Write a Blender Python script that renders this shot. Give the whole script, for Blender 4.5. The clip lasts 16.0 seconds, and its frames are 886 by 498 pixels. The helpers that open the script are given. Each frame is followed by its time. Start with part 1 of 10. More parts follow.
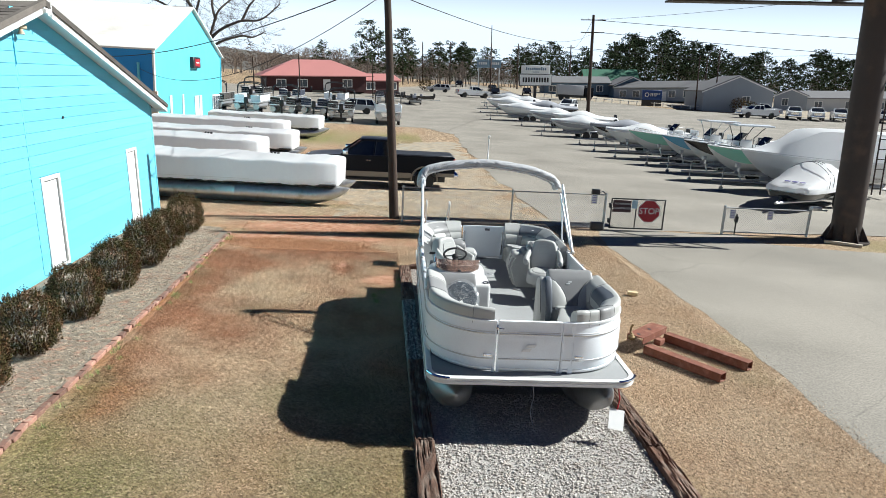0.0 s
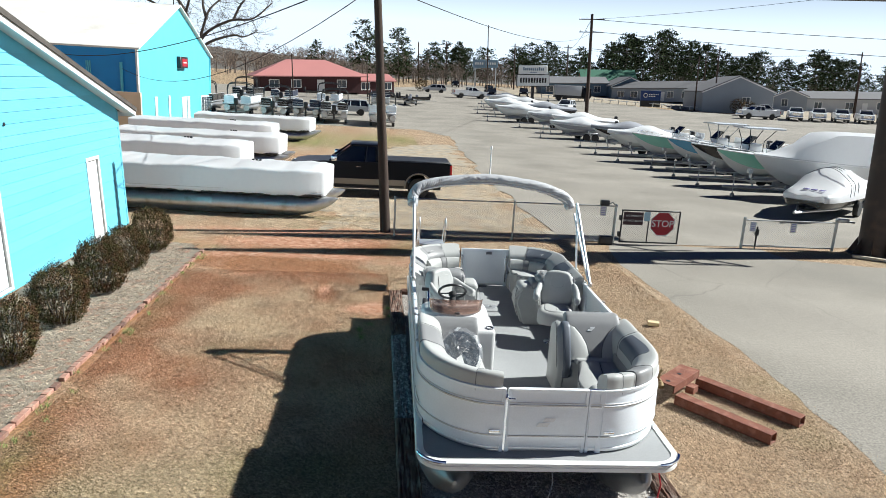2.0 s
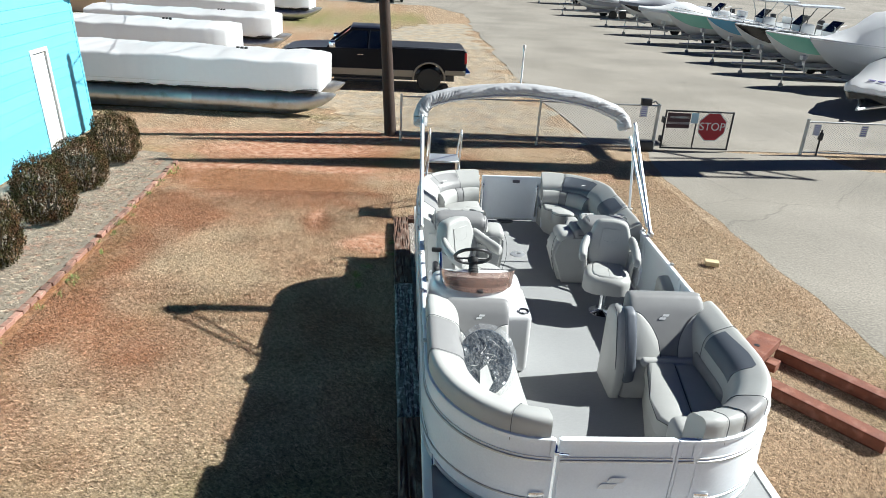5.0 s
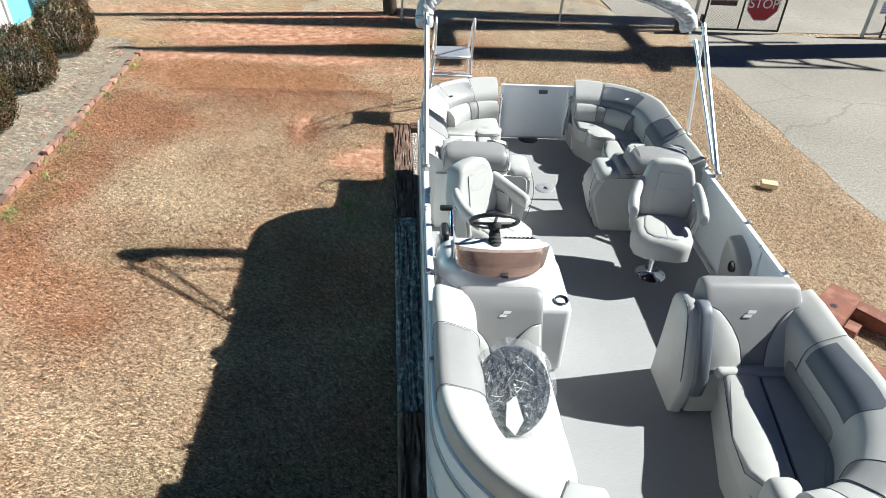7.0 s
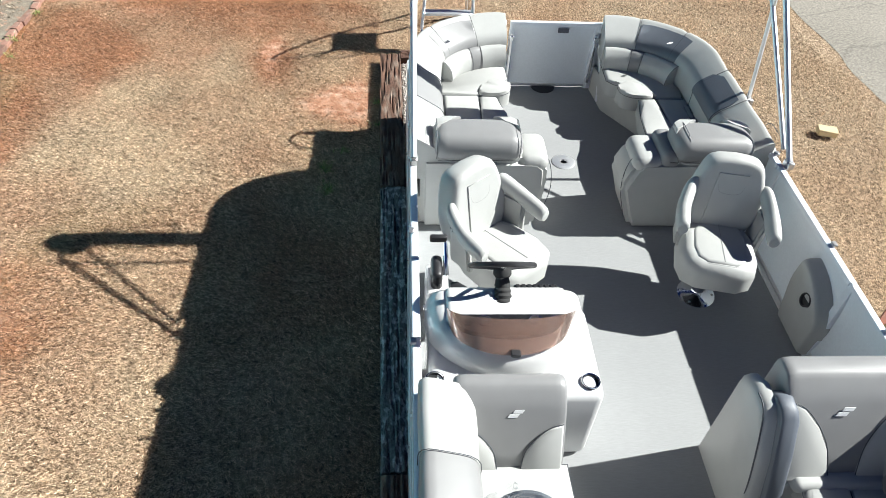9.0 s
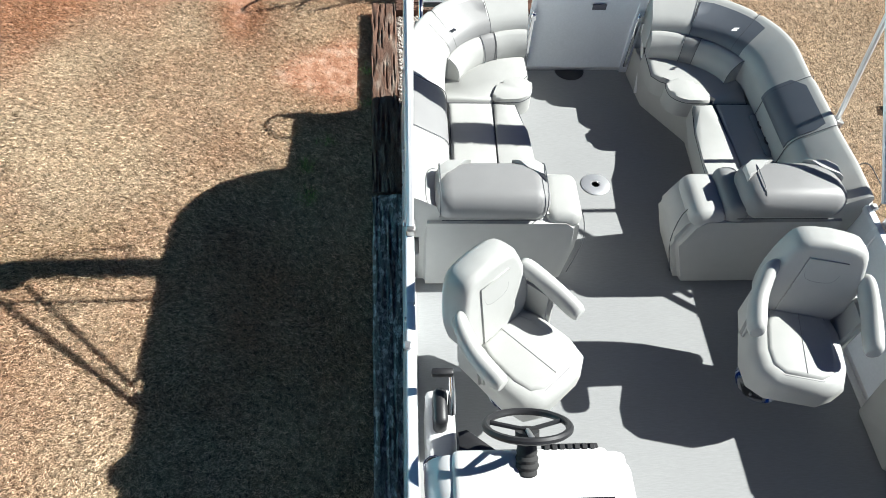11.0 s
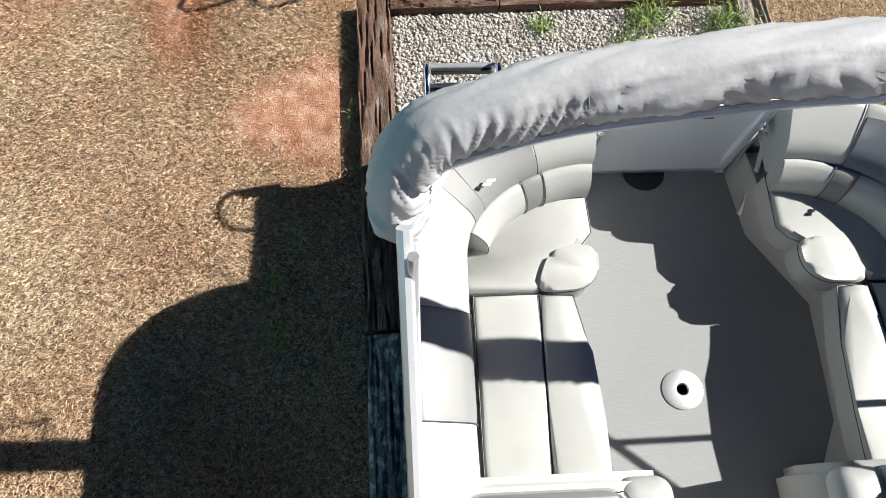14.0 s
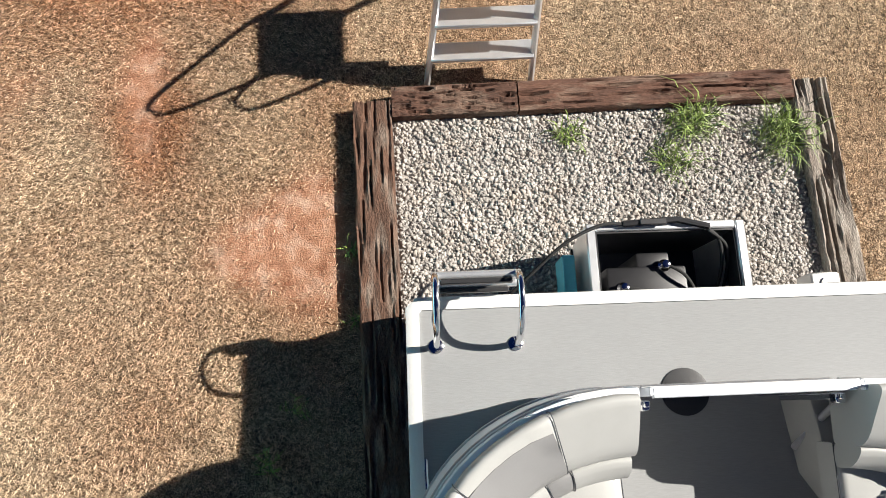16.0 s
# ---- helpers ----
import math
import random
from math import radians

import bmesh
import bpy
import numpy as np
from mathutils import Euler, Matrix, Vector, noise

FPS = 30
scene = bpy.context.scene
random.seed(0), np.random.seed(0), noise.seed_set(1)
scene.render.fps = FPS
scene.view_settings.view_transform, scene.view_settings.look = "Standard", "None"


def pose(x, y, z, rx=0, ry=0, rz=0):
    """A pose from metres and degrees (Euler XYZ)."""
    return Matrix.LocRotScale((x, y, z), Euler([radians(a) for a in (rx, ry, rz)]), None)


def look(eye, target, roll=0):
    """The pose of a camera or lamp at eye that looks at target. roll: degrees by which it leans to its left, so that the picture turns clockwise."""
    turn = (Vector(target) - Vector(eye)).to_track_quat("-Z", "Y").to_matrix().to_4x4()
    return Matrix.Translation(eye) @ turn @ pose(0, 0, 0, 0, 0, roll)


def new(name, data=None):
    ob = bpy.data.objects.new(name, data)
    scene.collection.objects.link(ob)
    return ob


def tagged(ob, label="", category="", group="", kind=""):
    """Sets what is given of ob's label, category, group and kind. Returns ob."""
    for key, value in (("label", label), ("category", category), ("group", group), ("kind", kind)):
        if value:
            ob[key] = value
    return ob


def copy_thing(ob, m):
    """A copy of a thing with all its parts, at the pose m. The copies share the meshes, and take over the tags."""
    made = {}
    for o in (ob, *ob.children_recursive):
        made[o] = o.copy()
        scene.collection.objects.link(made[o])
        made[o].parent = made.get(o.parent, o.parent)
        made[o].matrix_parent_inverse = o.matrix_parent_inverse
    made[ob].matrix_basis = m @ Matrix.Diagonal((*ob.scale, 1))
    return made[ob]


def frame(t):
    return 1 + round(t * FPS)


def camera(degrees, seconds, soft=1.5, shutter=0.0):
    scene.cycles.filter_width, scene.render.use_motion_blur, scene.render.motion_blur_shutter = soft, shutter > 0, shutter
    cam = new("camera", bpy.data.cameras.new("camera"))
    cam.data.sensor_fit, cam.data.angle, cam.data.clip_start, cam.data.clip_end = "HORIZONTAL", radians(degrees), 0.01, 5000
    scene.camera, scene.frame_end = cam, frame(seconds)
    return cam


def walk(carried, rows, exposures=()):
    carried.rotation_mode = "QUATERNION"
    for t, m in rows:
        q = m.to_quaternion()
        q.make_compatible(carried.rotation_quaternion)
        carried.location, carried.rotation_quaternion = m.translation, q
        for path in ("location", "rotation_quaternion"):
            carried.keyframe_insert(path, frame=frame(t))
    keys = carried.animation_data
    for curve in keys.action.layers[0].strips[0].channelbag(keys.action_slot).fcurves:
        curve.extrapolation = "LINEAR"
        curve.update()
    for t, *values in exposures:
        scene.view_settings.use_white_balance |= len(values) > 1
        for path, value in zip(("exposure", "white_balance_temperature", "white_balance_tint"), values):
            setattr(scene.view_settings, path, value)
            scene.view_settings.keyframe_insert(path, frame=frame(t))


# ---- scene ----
cam = camera(65.9, 16.0, soft=0.85)
METRES, EYE, TILT, LEAN, TURN = 14.06, 4.5, 0.0, 0.0, -5.6
ROWS = [
    (0.0, 0.0, 0.0, 0.0, 0.76, -13.83, -3.1),
    (0.5, 0.0018, 0.0371, 0.0002, 1.1, -13.83, -3.14),
    (1.0, 0.0042, 0.0716, 0.001, 0.82, -13.82, -3.14),
    (1.5, 0.0021, 0.1027, 0.0016, 0.74, -13.76, -3.14),
    (2.0, -0.0006, 0.1358, 0.0023, 0.44, -13.8, -3.11),
    (2.5, -0.0009, 0.1665, 0.0028, 1.26, -13.96, -3.15),
    (3.0, -0.0, 0.1965, 0.0033, 0.89, -14.31, -3.12),
    (3.5, -0.0004, 0.2276, 0.0031, 1.1, -15.12, -3.12),
    (4.0, -0.0024, 0.2587, 0.0032, 1.12, -16.87, -3.11),
    (4.5, -0.0043, 0.2869, 0.0042, 1.26, -20.06, -3.07),
    (5.0, -0.0069, 0.3194, 0.0061, 1.4, -23.76, -3.05),
    (7.5, -0.0139, 0.4816, 0.0028, 1.83, -37.2, -2.83),
    (8.0, -0.0139, 0.513, 0.0033, 1.73, -39.82, -2.75),
    (10.5, -0.0145, 0.6559, 0.006, 2.04, -52.36, -2.5),
    (11.0, -0.0173, 0.685, 0.006, 1.96, -54.67, -2.46),
    (11.5, -0.0198, 0.7158, 0.005, 1.98, -57.03, -2.38),
    (12.0, -0.0213, 0.7476, 0.0011, 1.99, -59.34, -2.34),
    (12.5, -0.0222, 0.7783, -0.0024, 2.08, -61.72, -2.2),
    (13.0, -0.0233, 0.808, -0.0052, 2.01, -63.98, -2.11),
    (13.5, -0.0252, 0.8403, -0.0081, 2.04, -66.27, -2.0),
    (14.0, -0.0281, 0.8725, -0.0136, 1.62, -68.53, -1.84),
    (14.5, -0.029, 0.9045, -0.0169, 1.89, -70.66, -1.76),
    (15.0, -0.0299, 0.9368, -0.0166, 2.02, -72.92, -1.66),
    (15.5, -0.0325, 0.9675, -0.0152, 1.8, -74.95, -1.59),
    (16.0, -0.0338, 0.997, -0.0147, 1.93, -76.94, -1.47),
]
walk(cam, [(t, pose(0, 0, EYE, TILT, LEAN, TURN) @ pose(METRES * x, METRES * y, METRES * z, 90 + pitch, roll, yaw)) for t, x, y, z, yaw, pitch, roll in ROWS],
     exposures=[(0.0, 0.86, 6000, 6), (4.5, 0.95, 6000, 6), (6.0, 1.07, 6050, 6), (8.0, 1.15, 6100, 7), (10.5, 1.11, 6100, 7), (12.0, 1.03, 6150, 7), (14.0, 0.85, 6350, 9), (16.0, 0.79, 6600, 11)])


# ---- light ----
SUN = Vector((1.19, 0.155, 1.0)).normalized()
world = bpy.data.worlds.new("sky")
scene.world = world
world.use_nodes = True
wn = world.node_tree.nodes
sky = wn.new("ShaderNodeTexSky")
sky.sky_type, sky.sun_disc = "NISHITA", False
sky.sun_elevation = math.asin(SUN.z)
sky.sun_rotation = math.atan2(SUN.x, SUN.y)
sky.air_density, sky.dust_density, sky.ozone_density = 0.7, 0.0, 4.5
wn["Background"].inputs["Strength"].default_value = 0.05
# pale winter haze that thickens towards the horizon all round
coord, axes, up, power, haze = (wn.new(k) for k in ("ShaderNodeTexCoord", "ShaderNodeSeparateXYZ", "ShaderNodeMapRange", "ShaderNodeMath", "ShaderNodeMix"))
wl = world.node_tree.links
wl.new(coord.outputs["Generated"], axes.inputs[0])
wl.new(axes.outputs["Z"], up.inputs["Value"])
up.inputs["From Min"].default_value, up.inputs["From Max"].default_value, up.inputs["To Min"].default_value, up.inputs["To Max"].default_value = 0.08, 0.24, 1.0, 0.0
power.operation = "POWER"
power.inputs[1].default_value = 1.25
wl.new(up.outputs[0], power.inputs[0])
haze.data_type = "RGBA"
haze.inputs["B"].default_value = (10.9, 12.2, 13.4, 1)
wl.new(power.outputs[0], haze.inputs["Factor"])
thin = wn.new("ShaderNodeVectorMath")
thin.operation = "MULTIPLY"
thin.inputs[1].default_value = (0.058, 0.120, 0.285)
wl.new(sky.outputs[0], thin.inputs[0])
wl.new(thin.outputs[0], haze.inputs["A"])
wl.new(haze.outputs["Result"], wn["Background"].inputs["Color"])
sun = new("sun", bpy.data.lights.new("sun", "SUN"))
sun.data.energy, sun.data.angle, sun.data.color = 5.0, radians(0.53), (1.0, 0.962, 0.885)
sun.matrix_basis = look(SUN * 60, (0, 0, 0))


# ---- building helpers ----
ORIGIN = {}


def thing(name, loc, label, category, group="", kind=""):
    """An Empty at the base of a thing; its parts are built in the same space as loc."""
    ob = new(name)
    ob.empty_display_size = 0.2
    ob.location = loc
    ORIGIN[ob] = Vector(loc)
    return tagged(ob, label, category, group, kind)


def finish(bm, name, mats, angle=40):
    me = bpy.data.meshes.new(name)
    bm.normal_update()
    bm.to_mesh(me)
    bm.free()
    for m in mats if isinstance(mats, (list, tuple)) else (mats,):
        me.materials.append(m)
    me.polygons.foreach_set("use_smooth", [True] * len(me.polygons))
    me.set_sharp_from_angle(angle=radians(angle))
    return me


def part(name, bm, mats, parent, label="", angle=40):
    """Links a bmesh as one mesh under a thing or a part, with its origin in its middle."""
    bmesh.ops.recalc_face_normals(bm, faces=bm.faces)
    lo = Vector([min(v.co[i] for v in bm.verts) for i in range(3)])
    hi = Vector([max(v.co[i] for v in bm.verts) for i in range(3)])
    c = (lo + hi) / 2
    bmesh.ops.translate(bm, verts=bm.verts, vec=-c)
    ob = new(name, finish(bm, name, mats, angle))
    ob.parent = parent
    ob.location = c - ORIGIN[parent]
    ORIGIN[ob] = c
    if label:
        ob["label"] = label
    return ob


def solo(name, bm, mats, label, category, group="", kind="", angle=40):
    """A thing that is one mesh, with its origin at the middle of its base."""
    bmesh.ops.recalc_face_normals(bm, faces=bm.faces)
    lo = Vector([min(v.co[i] for v in bm.verts) for i in range(3)])
    hi = Vector([max(v.co[i] for v in bm.verts) for i in range(3)])
    c = Vector(((lo.x + hi.x) / 2, (lo.y + hi.y) / 2, lo.z))
    bmesh.ops.translate(bm, verts=bm.verts, vec=-c)
    ob = new(name, finish(bm, name, mats, angle))
    ob.location = c
    ORIGIN[ob] = c
    return tagged(ob, label, category, group, kind)


def box(bm, x0, x1, y0, y1, z0, z1, r=0.0, seg=2, m=None, mi=0):
    """A box between two corners; r rounds its edges; m poses it afterwards."""
    got = bmesh.ops.create_cube(bm, size=1.0, matrix=Matrix.Translation(((x0 + x1) / 2, (y0 + y1) / 2, (z0 + z1) / 2)) @ Matrix.Diagonal((abs(x1 - x0), abs(y1 - y0), abs(z1 - z0), 1)))
    vs = got["verts"]
    if r > 0:
        es = list({e for v in vs for e in v.link_edges})
        out = bmesh.ops.bevel(bm, geom=es, offset=min(r, 0.49 * min(abs(x1 - x0), abs(y1 - y0), abs(z1 - z0))), segments=seg, profile=0.5, affect="EDGES", clamp_overlap=True)
        vs = list({v for f in out["faces"] for v in f.verts} | {v for v in vs if v.is_valid})
    if m is not None:
        bmesh.ops.transform(bm, matrix=m, verts=vs)
    if mi:
        for f in {f for v in vs for f in v.link_faces}:
            f.material_index = mi
    return vs


def ring(bm, loops, closed=True, caps=True):
    """Skins a row of loops of equal length."""
    rows = [[bm.verts.new(p) for p in loop] for loop in loops]
    n = len(rows[0])
    for a, b in zip(rows, rows[1:]):
        for i in range(n if closed else n - 1):
            j = (i + 1) % n
            bm.faces.new((a[i], a[j], b[j], b[i]))
    if caps and closed:
        bm.faces.new(list(reversed(rows[0])))
        bm.faces.new(rows[-1])
    return rows


def tube(bm, pts, r, seg=8, caps=True):
    """A round bar along points; r may be a list."""
    pts = [Vector(p) for p in pts]
    up, loops = None, []
    for i, p in enumerate(pts):
        t = (pts[min(i + 1, len(pts) - 1)] - pts[max(i - 1, 0)]).normalized()
        if up is None:
            up = t.orthogonal().normalized()
        up = (up - t * up.dot(t)).normalized()
        side = t.cross(up)
        rr = r[i] if isinstance(r, (list, tuple)) else r
        loops.append([p + rr * (up * math.cos(a) + side * math.sin(a)) for a in [2 * math.pi * k / seg for k in range(seg)]])
    return ring(bm, loops, True, caps)


def lathe(bm, axis, prof, seg=20, m=None):
    """A turned form: prof holds (radius, height) along z from axis."""
    loops = [[Vector(axis) + Vector((max(r, 1e-4) * math.cos(a), max(r, 1e-4) * math.sin(a), h)) for a in [2 * math.pi * k / seg for k in range(seg)]] for r, h in prof]
    rows = ring(bm, loops)
    if m is not None:
        bmesh.ops.transform(bm, matrix=m, verts=[v for row in rows for v in row])
    return rows


def sweep(bm, path, prof, caps=True):
    """Carries a closed profile of (outward to the right, up) along a level path."""
    path = [Vector(p) for p in path]
    loops = []
    for i, p in enumerate(path):
        a = (path[i] - path[i - 1]) if i else (path[1] - path[0])
        b = (path[i + 1] - path[i]) if i + 1 < len(path) else a
        a, b = Vector((a.x, a.y, 0)).normalized(), Vector((b.x, b.y, 0)).normalized()
        t = (a + b).normalized()
        k = 1 / max(0.4, t.dot(a))
        n = Vector((t.y, -t.x, 0)) * k
        loops.append([p + n * u + Vector((0, 0, v)) for u, v in prof])
    return ring(bm, loops, True, caps)


def slab(bm, outline, z0, z1, r=0.03, seg=3):
    """A level plate or cushion over an outline, with rounded rims."""
    low = [bm.verts.new((x, y, z0)) for x, y in outline]
    top = [bm.verts.new((x, y, z1)) for x, y in outline]
    n = len(low)
    bm.faces.new(list(reversed(low)))
    bm.faces.new(top)
    for i in range(n):
        bm.faces.new((low[i], low[(i + 1) % n], top[(i + 1) % n], top[i]))
    if r > 0:
        rim = [e for e in {e for v in top for e in v.link_edges} if e.verts[0] in top and e.verts[1] in top]
        bmesh.ops.bevel(bm, geom=rim, offset=r, segments=seg, profile=0.5, affect="EDGES", clamp_overlap=True)


def rounded(w, h, r, k=4, cx=0.0, cy=0.0):
    """A rounded rectangle as a list of points."""
    r = min(r, 0.499 * w, 0.499 * h)
    return [(cx + sx * (w / 2 - r) + r * math.cos(a), cy + sy * (h / 2 - r) + r * math.sin(a))
            for q, (sx, sy) in enumerate(((1, 1), (-1, 1), (-1, -1), (1, -1))) for a in [math.pi / 2 * (q + i / k) for i in range(k + 1)]]


def arc(cx, cy, rx, ry, a0, a1, n):
    return [(cx + rx * math.cos(radians(a0 + (a1 - a0) * i / n)), cy + ry * math.sin(radians(a0 + (a1 - a0) * i / n))) for i in range(n + 1)]


def smooth_line(pts, n=6):
    """Catmull-Rom through points."""
    pts = [Vector(p) for p in pts]
    out = []
    for i in range(len(pts) - 1):
        p0, p1, p2, p3 = pts[max(i - 1, 0)], pts[i], pts[i + 1], pts[min(i + 2, len(pts) - 1)]
        for k in range(n):
            t = k / n
            out.append(0.5 * ((2 * p1) + (p2 - p0) * t + (2 * p0 - 5 * p1 + 4 * p2 - p3) * t * t + (3 * p1 - p0 - 3 * p2 + p3) * t ** 3))
    return out + [pts[-1]]


def mesh_from(name, verts, faces, mats, smooth=False):
    me = bpy.data.meshes.new(name)
    me.from_pydata(verts, [], faces)
    for m in mats if isinstance(mats, (list, tuple)) else (mats,):
        me.materials.append(m)
    if smooth:
        me.polygons.foreach_set("use_smooth", [True] * len(me.polygons))
    me.update()
    return me


# ---- materials ----
def mat(name, col, rough=0.5, metal=0.0, var=0.12, scale=6.0, bump=0.0, fine=150.0, stain=None, stains=(0.55, 0.75), rnd=0.0, coat=0.0, spec=0.5, island=0.0, stretch=(1, 1, 1)):
    """A procedural surface: broad and fine variation, an optional second colour in stains, fine relief."""
    m = bpy.data.materials.new(name)
    m.use_nodes = True
    nt = m.node_tree
    N, L = nt.nodes.new, nt.links.new
    b = nt.nodes["Principled BSDF"]
    geo = N("ShaderNodeNewGeometry")
    mp = N("ShaderNodeMapping")
    mp.inputs["Scale"].default_value = stretch
    L(geo.outputs["Position"], mp.inputs["Vector"])
    big, small = N("ShaderNodeTexNoise"), N("ShaderNodeTexNoise")
    big.inputs["Scale"].default_value, big.inputs["Detail"].default_value = scale, 5
    small.inputs["Scale"].default_value, small.inputs["Detail"].default_value = fine, 4
    for t in (big, small):
        L(mp.outputs[0], t.inputs["Vector"])
    mix = N("ShaderNodeMath")
    mix.operation = "ADD"
    L(big.outputs[0], mix.inputs[0])
    L(small.outputs[0], mix.inputs[1])
    last = mix.outputs[0]
    for amount, node, sock in ((rnd, "ShaderNodeObjectInfo", "Random"), (island, "ShaderNodeNewGeometry", "Random Per Island")):
        if amount:
            o, s = N(node), N("ShaderNodeMath")
            s.operation = "MULTIPLY_ADD"
            s.inputs[1].default_value = amount / max(var, 1e-3)
            L(o.outputs[sock], s.inputs[0])
            L(last, s.inputs[2])
            s2 = N("ShaderNodeMath")
            s2.operation = "SUBTRACT"
            s2.inputs[1].default_value = 0.5 * amount / max(var, 1e-3)
            L(s.outputs[0], s2.inputs[0])
            last = s2.outputs[0]
    val = N("ShaderNodeMapRange")
    val.inputs["From Min"].default_value, val.inputs["From Max"].default_value = 0.4, 1.6
    val.inputs["To Min"].default_value, val.inputs["To Max"].default_value = 1 - 1.6 * var, 1 + 1.6 * var
    val.clamp = False
    L(last, val.inputs["Value"])
    base = N("ShaderNodeMix")
    base.data_type = "RGBA"
    base.inputs["A"].default_value, base.inputs["B"].default_value = (*col, 1), (*(stain or col), 1)
    if stain:
        sn, sr = N("ShaderNodeTexNoise"), N("ShaderNodeMapRange")
        sn.inputs["Scale"].default_value, sn.inputs["Detail"].default_value = scale * 0.7, 6
        sr.inputs["From Min"].default_value, sr.inputs["From Max"].default_value = stains
        L(mp.outputs[0], sn.inputs["Vector"])
        L(sn.outputs[0], sr.inputs["Value"])
        L(sr.outputs[0], base.inputs["Factor"])
    else:
        base.inputs["Factor"].default_value = 0
    mul = N("ShaderNodeVectorMath")
    mul.operation = "SCALE"
    L(base.outputs["Result"], mul.inputs[0])
    L(val.outputs[0], mul.inputs["Scale"])
    L(mul.outputs[0], b.inputs["Base Color"])
    b.inputs["Roughness"].default_value, b.inputs["Metallic"].default_value = rough, metal
    b.inputs["Specular IOR Level"].default_value = spec
    b.inputs["Coat Weight"].default_value = coat
    rr = N("ShaderNodeMapRange")
    rr.inputs["To Min"].default_value, rr.inputs["To Max"].default_value = rough * 0.85, min(1, rough * 1.2)
    L(big.outputs[0], rr.inputs["Value"])
    L(rr.outputs[0], b.inputs["Roughness"])
    if bump:
        bp = N("ShaderNodeBump")
        bp.inputs["Strength"].default_value, bp.inputs["Distance"].default_value = min(1, bump), 0.01
        L(mix.outputs[0], bp.inputs["Height"])
        L(bp.outputs[0], b.inputs["Normal"])
    return m


def glass(name, col=(1, 1, 1), rough=0.02, alpha=1.0):
    m = bpy.data.materials.new(name)
    m.use_nodes = True
    b = m.node_tree.nodes["Principled BSDF"]
    b.inputs["Base Color"].default_value = (*col, 1)
    b.inputs["Roughness"].default_value = rough
    b.inputs["Transmission Weight"].default_value = alpha
    b.inputs["IOR"].default_value = 1.3
    return m


VINYL = mat("vinyl_light", (0.442, 0.446, 0.430), 0.45, var=0.06, scale=9, bump=0.06, fine=420)
VINYL_GREY = mat("vinyl_grey", (0.25, 0.25, 0.25), 0.45, var=0.06, scale=9, bump=0.06, fine=420)
VINYL_DARK = mat("vinyl_charcoal", (0.12, 0.135, 0.16), 0.5, var=0.08, scale=9, bump=0.06, fine=420)
SHELL = mat("moulded_white", (0.63, 0.63, 0.625), 0.28, var=0.03, scale=4, coat=0.3)
STITCH = mat("stitch_grey", (0.30, 0.30, 0.30), 0.6)
PIPING = mat("piping", (0.07, 0.075, 0.085), 0.5)
PANEL = mat("panel_white", (0.83, 0.87, 0.91), 0.32, var=0.05, scale=3, bump=0.02, fine=60, coat=0.2)
ALU = mat("aluminium", (0.78, 0.79, 0.80), 0.33, 0.75, var=0.08, scale=12, bump=0.03, fine=300)
ALU_DULL = mat("aluminium_dull", (0.58, 0.585, 0.59), 0.38, 0.9, var=0.15, scale=5, bump=0.05, fine=120, stain=(0.42, 0.39, 0.35))
# darkened copy of the dull aluminium: shade under the deck is in its colour
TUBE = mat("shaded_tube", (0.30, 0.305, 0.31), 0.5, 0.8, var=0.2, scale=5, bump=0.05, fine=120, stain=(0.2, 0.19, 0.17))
CHROME = mat("chrome", (0.82, 0.83, 0.85), 0.12, 1.0, var=0.03)
BLACK = mat("black_plastic", (0.022, 0.022, 0.024), 0.42, var=0.2, bump=0.05)
RUBBER = mat("rubber", (0.03, 0.03, 0.03), 0.8, var=0.25, bump=0.1)
LEG_ALLOY = mat("bright_leg_alloy", (0.86, 0.87, 0.88), 0.34, 0.55, var=0.05, scale=9)
CANVAS = mat("canvas_grey", (0.47, 0.475, 0.49), 0.55, var=0.06, scale=14, bump=0.12, fine=60)
STRAP = mat("webbing", (0.16, 0.17, 0.19), 0.9, bump=0.2)
LOGO = mat("logo_silver", (0.78, 0.79, 0.79), 0.5)
GRAPHIC = mat("graphic_grey", (0.16, 0.18, 0.20), 0.4)
PAPER = mat("paper", (0.82, 0.82, 0.80), 0.8, var=0.04)
RED = mat("red_ribbon", (0.5, 0.03, 0.04), 0.6)
PRINT = mat("print_grey", (0.12, 0.12, 0.14), 0.7)


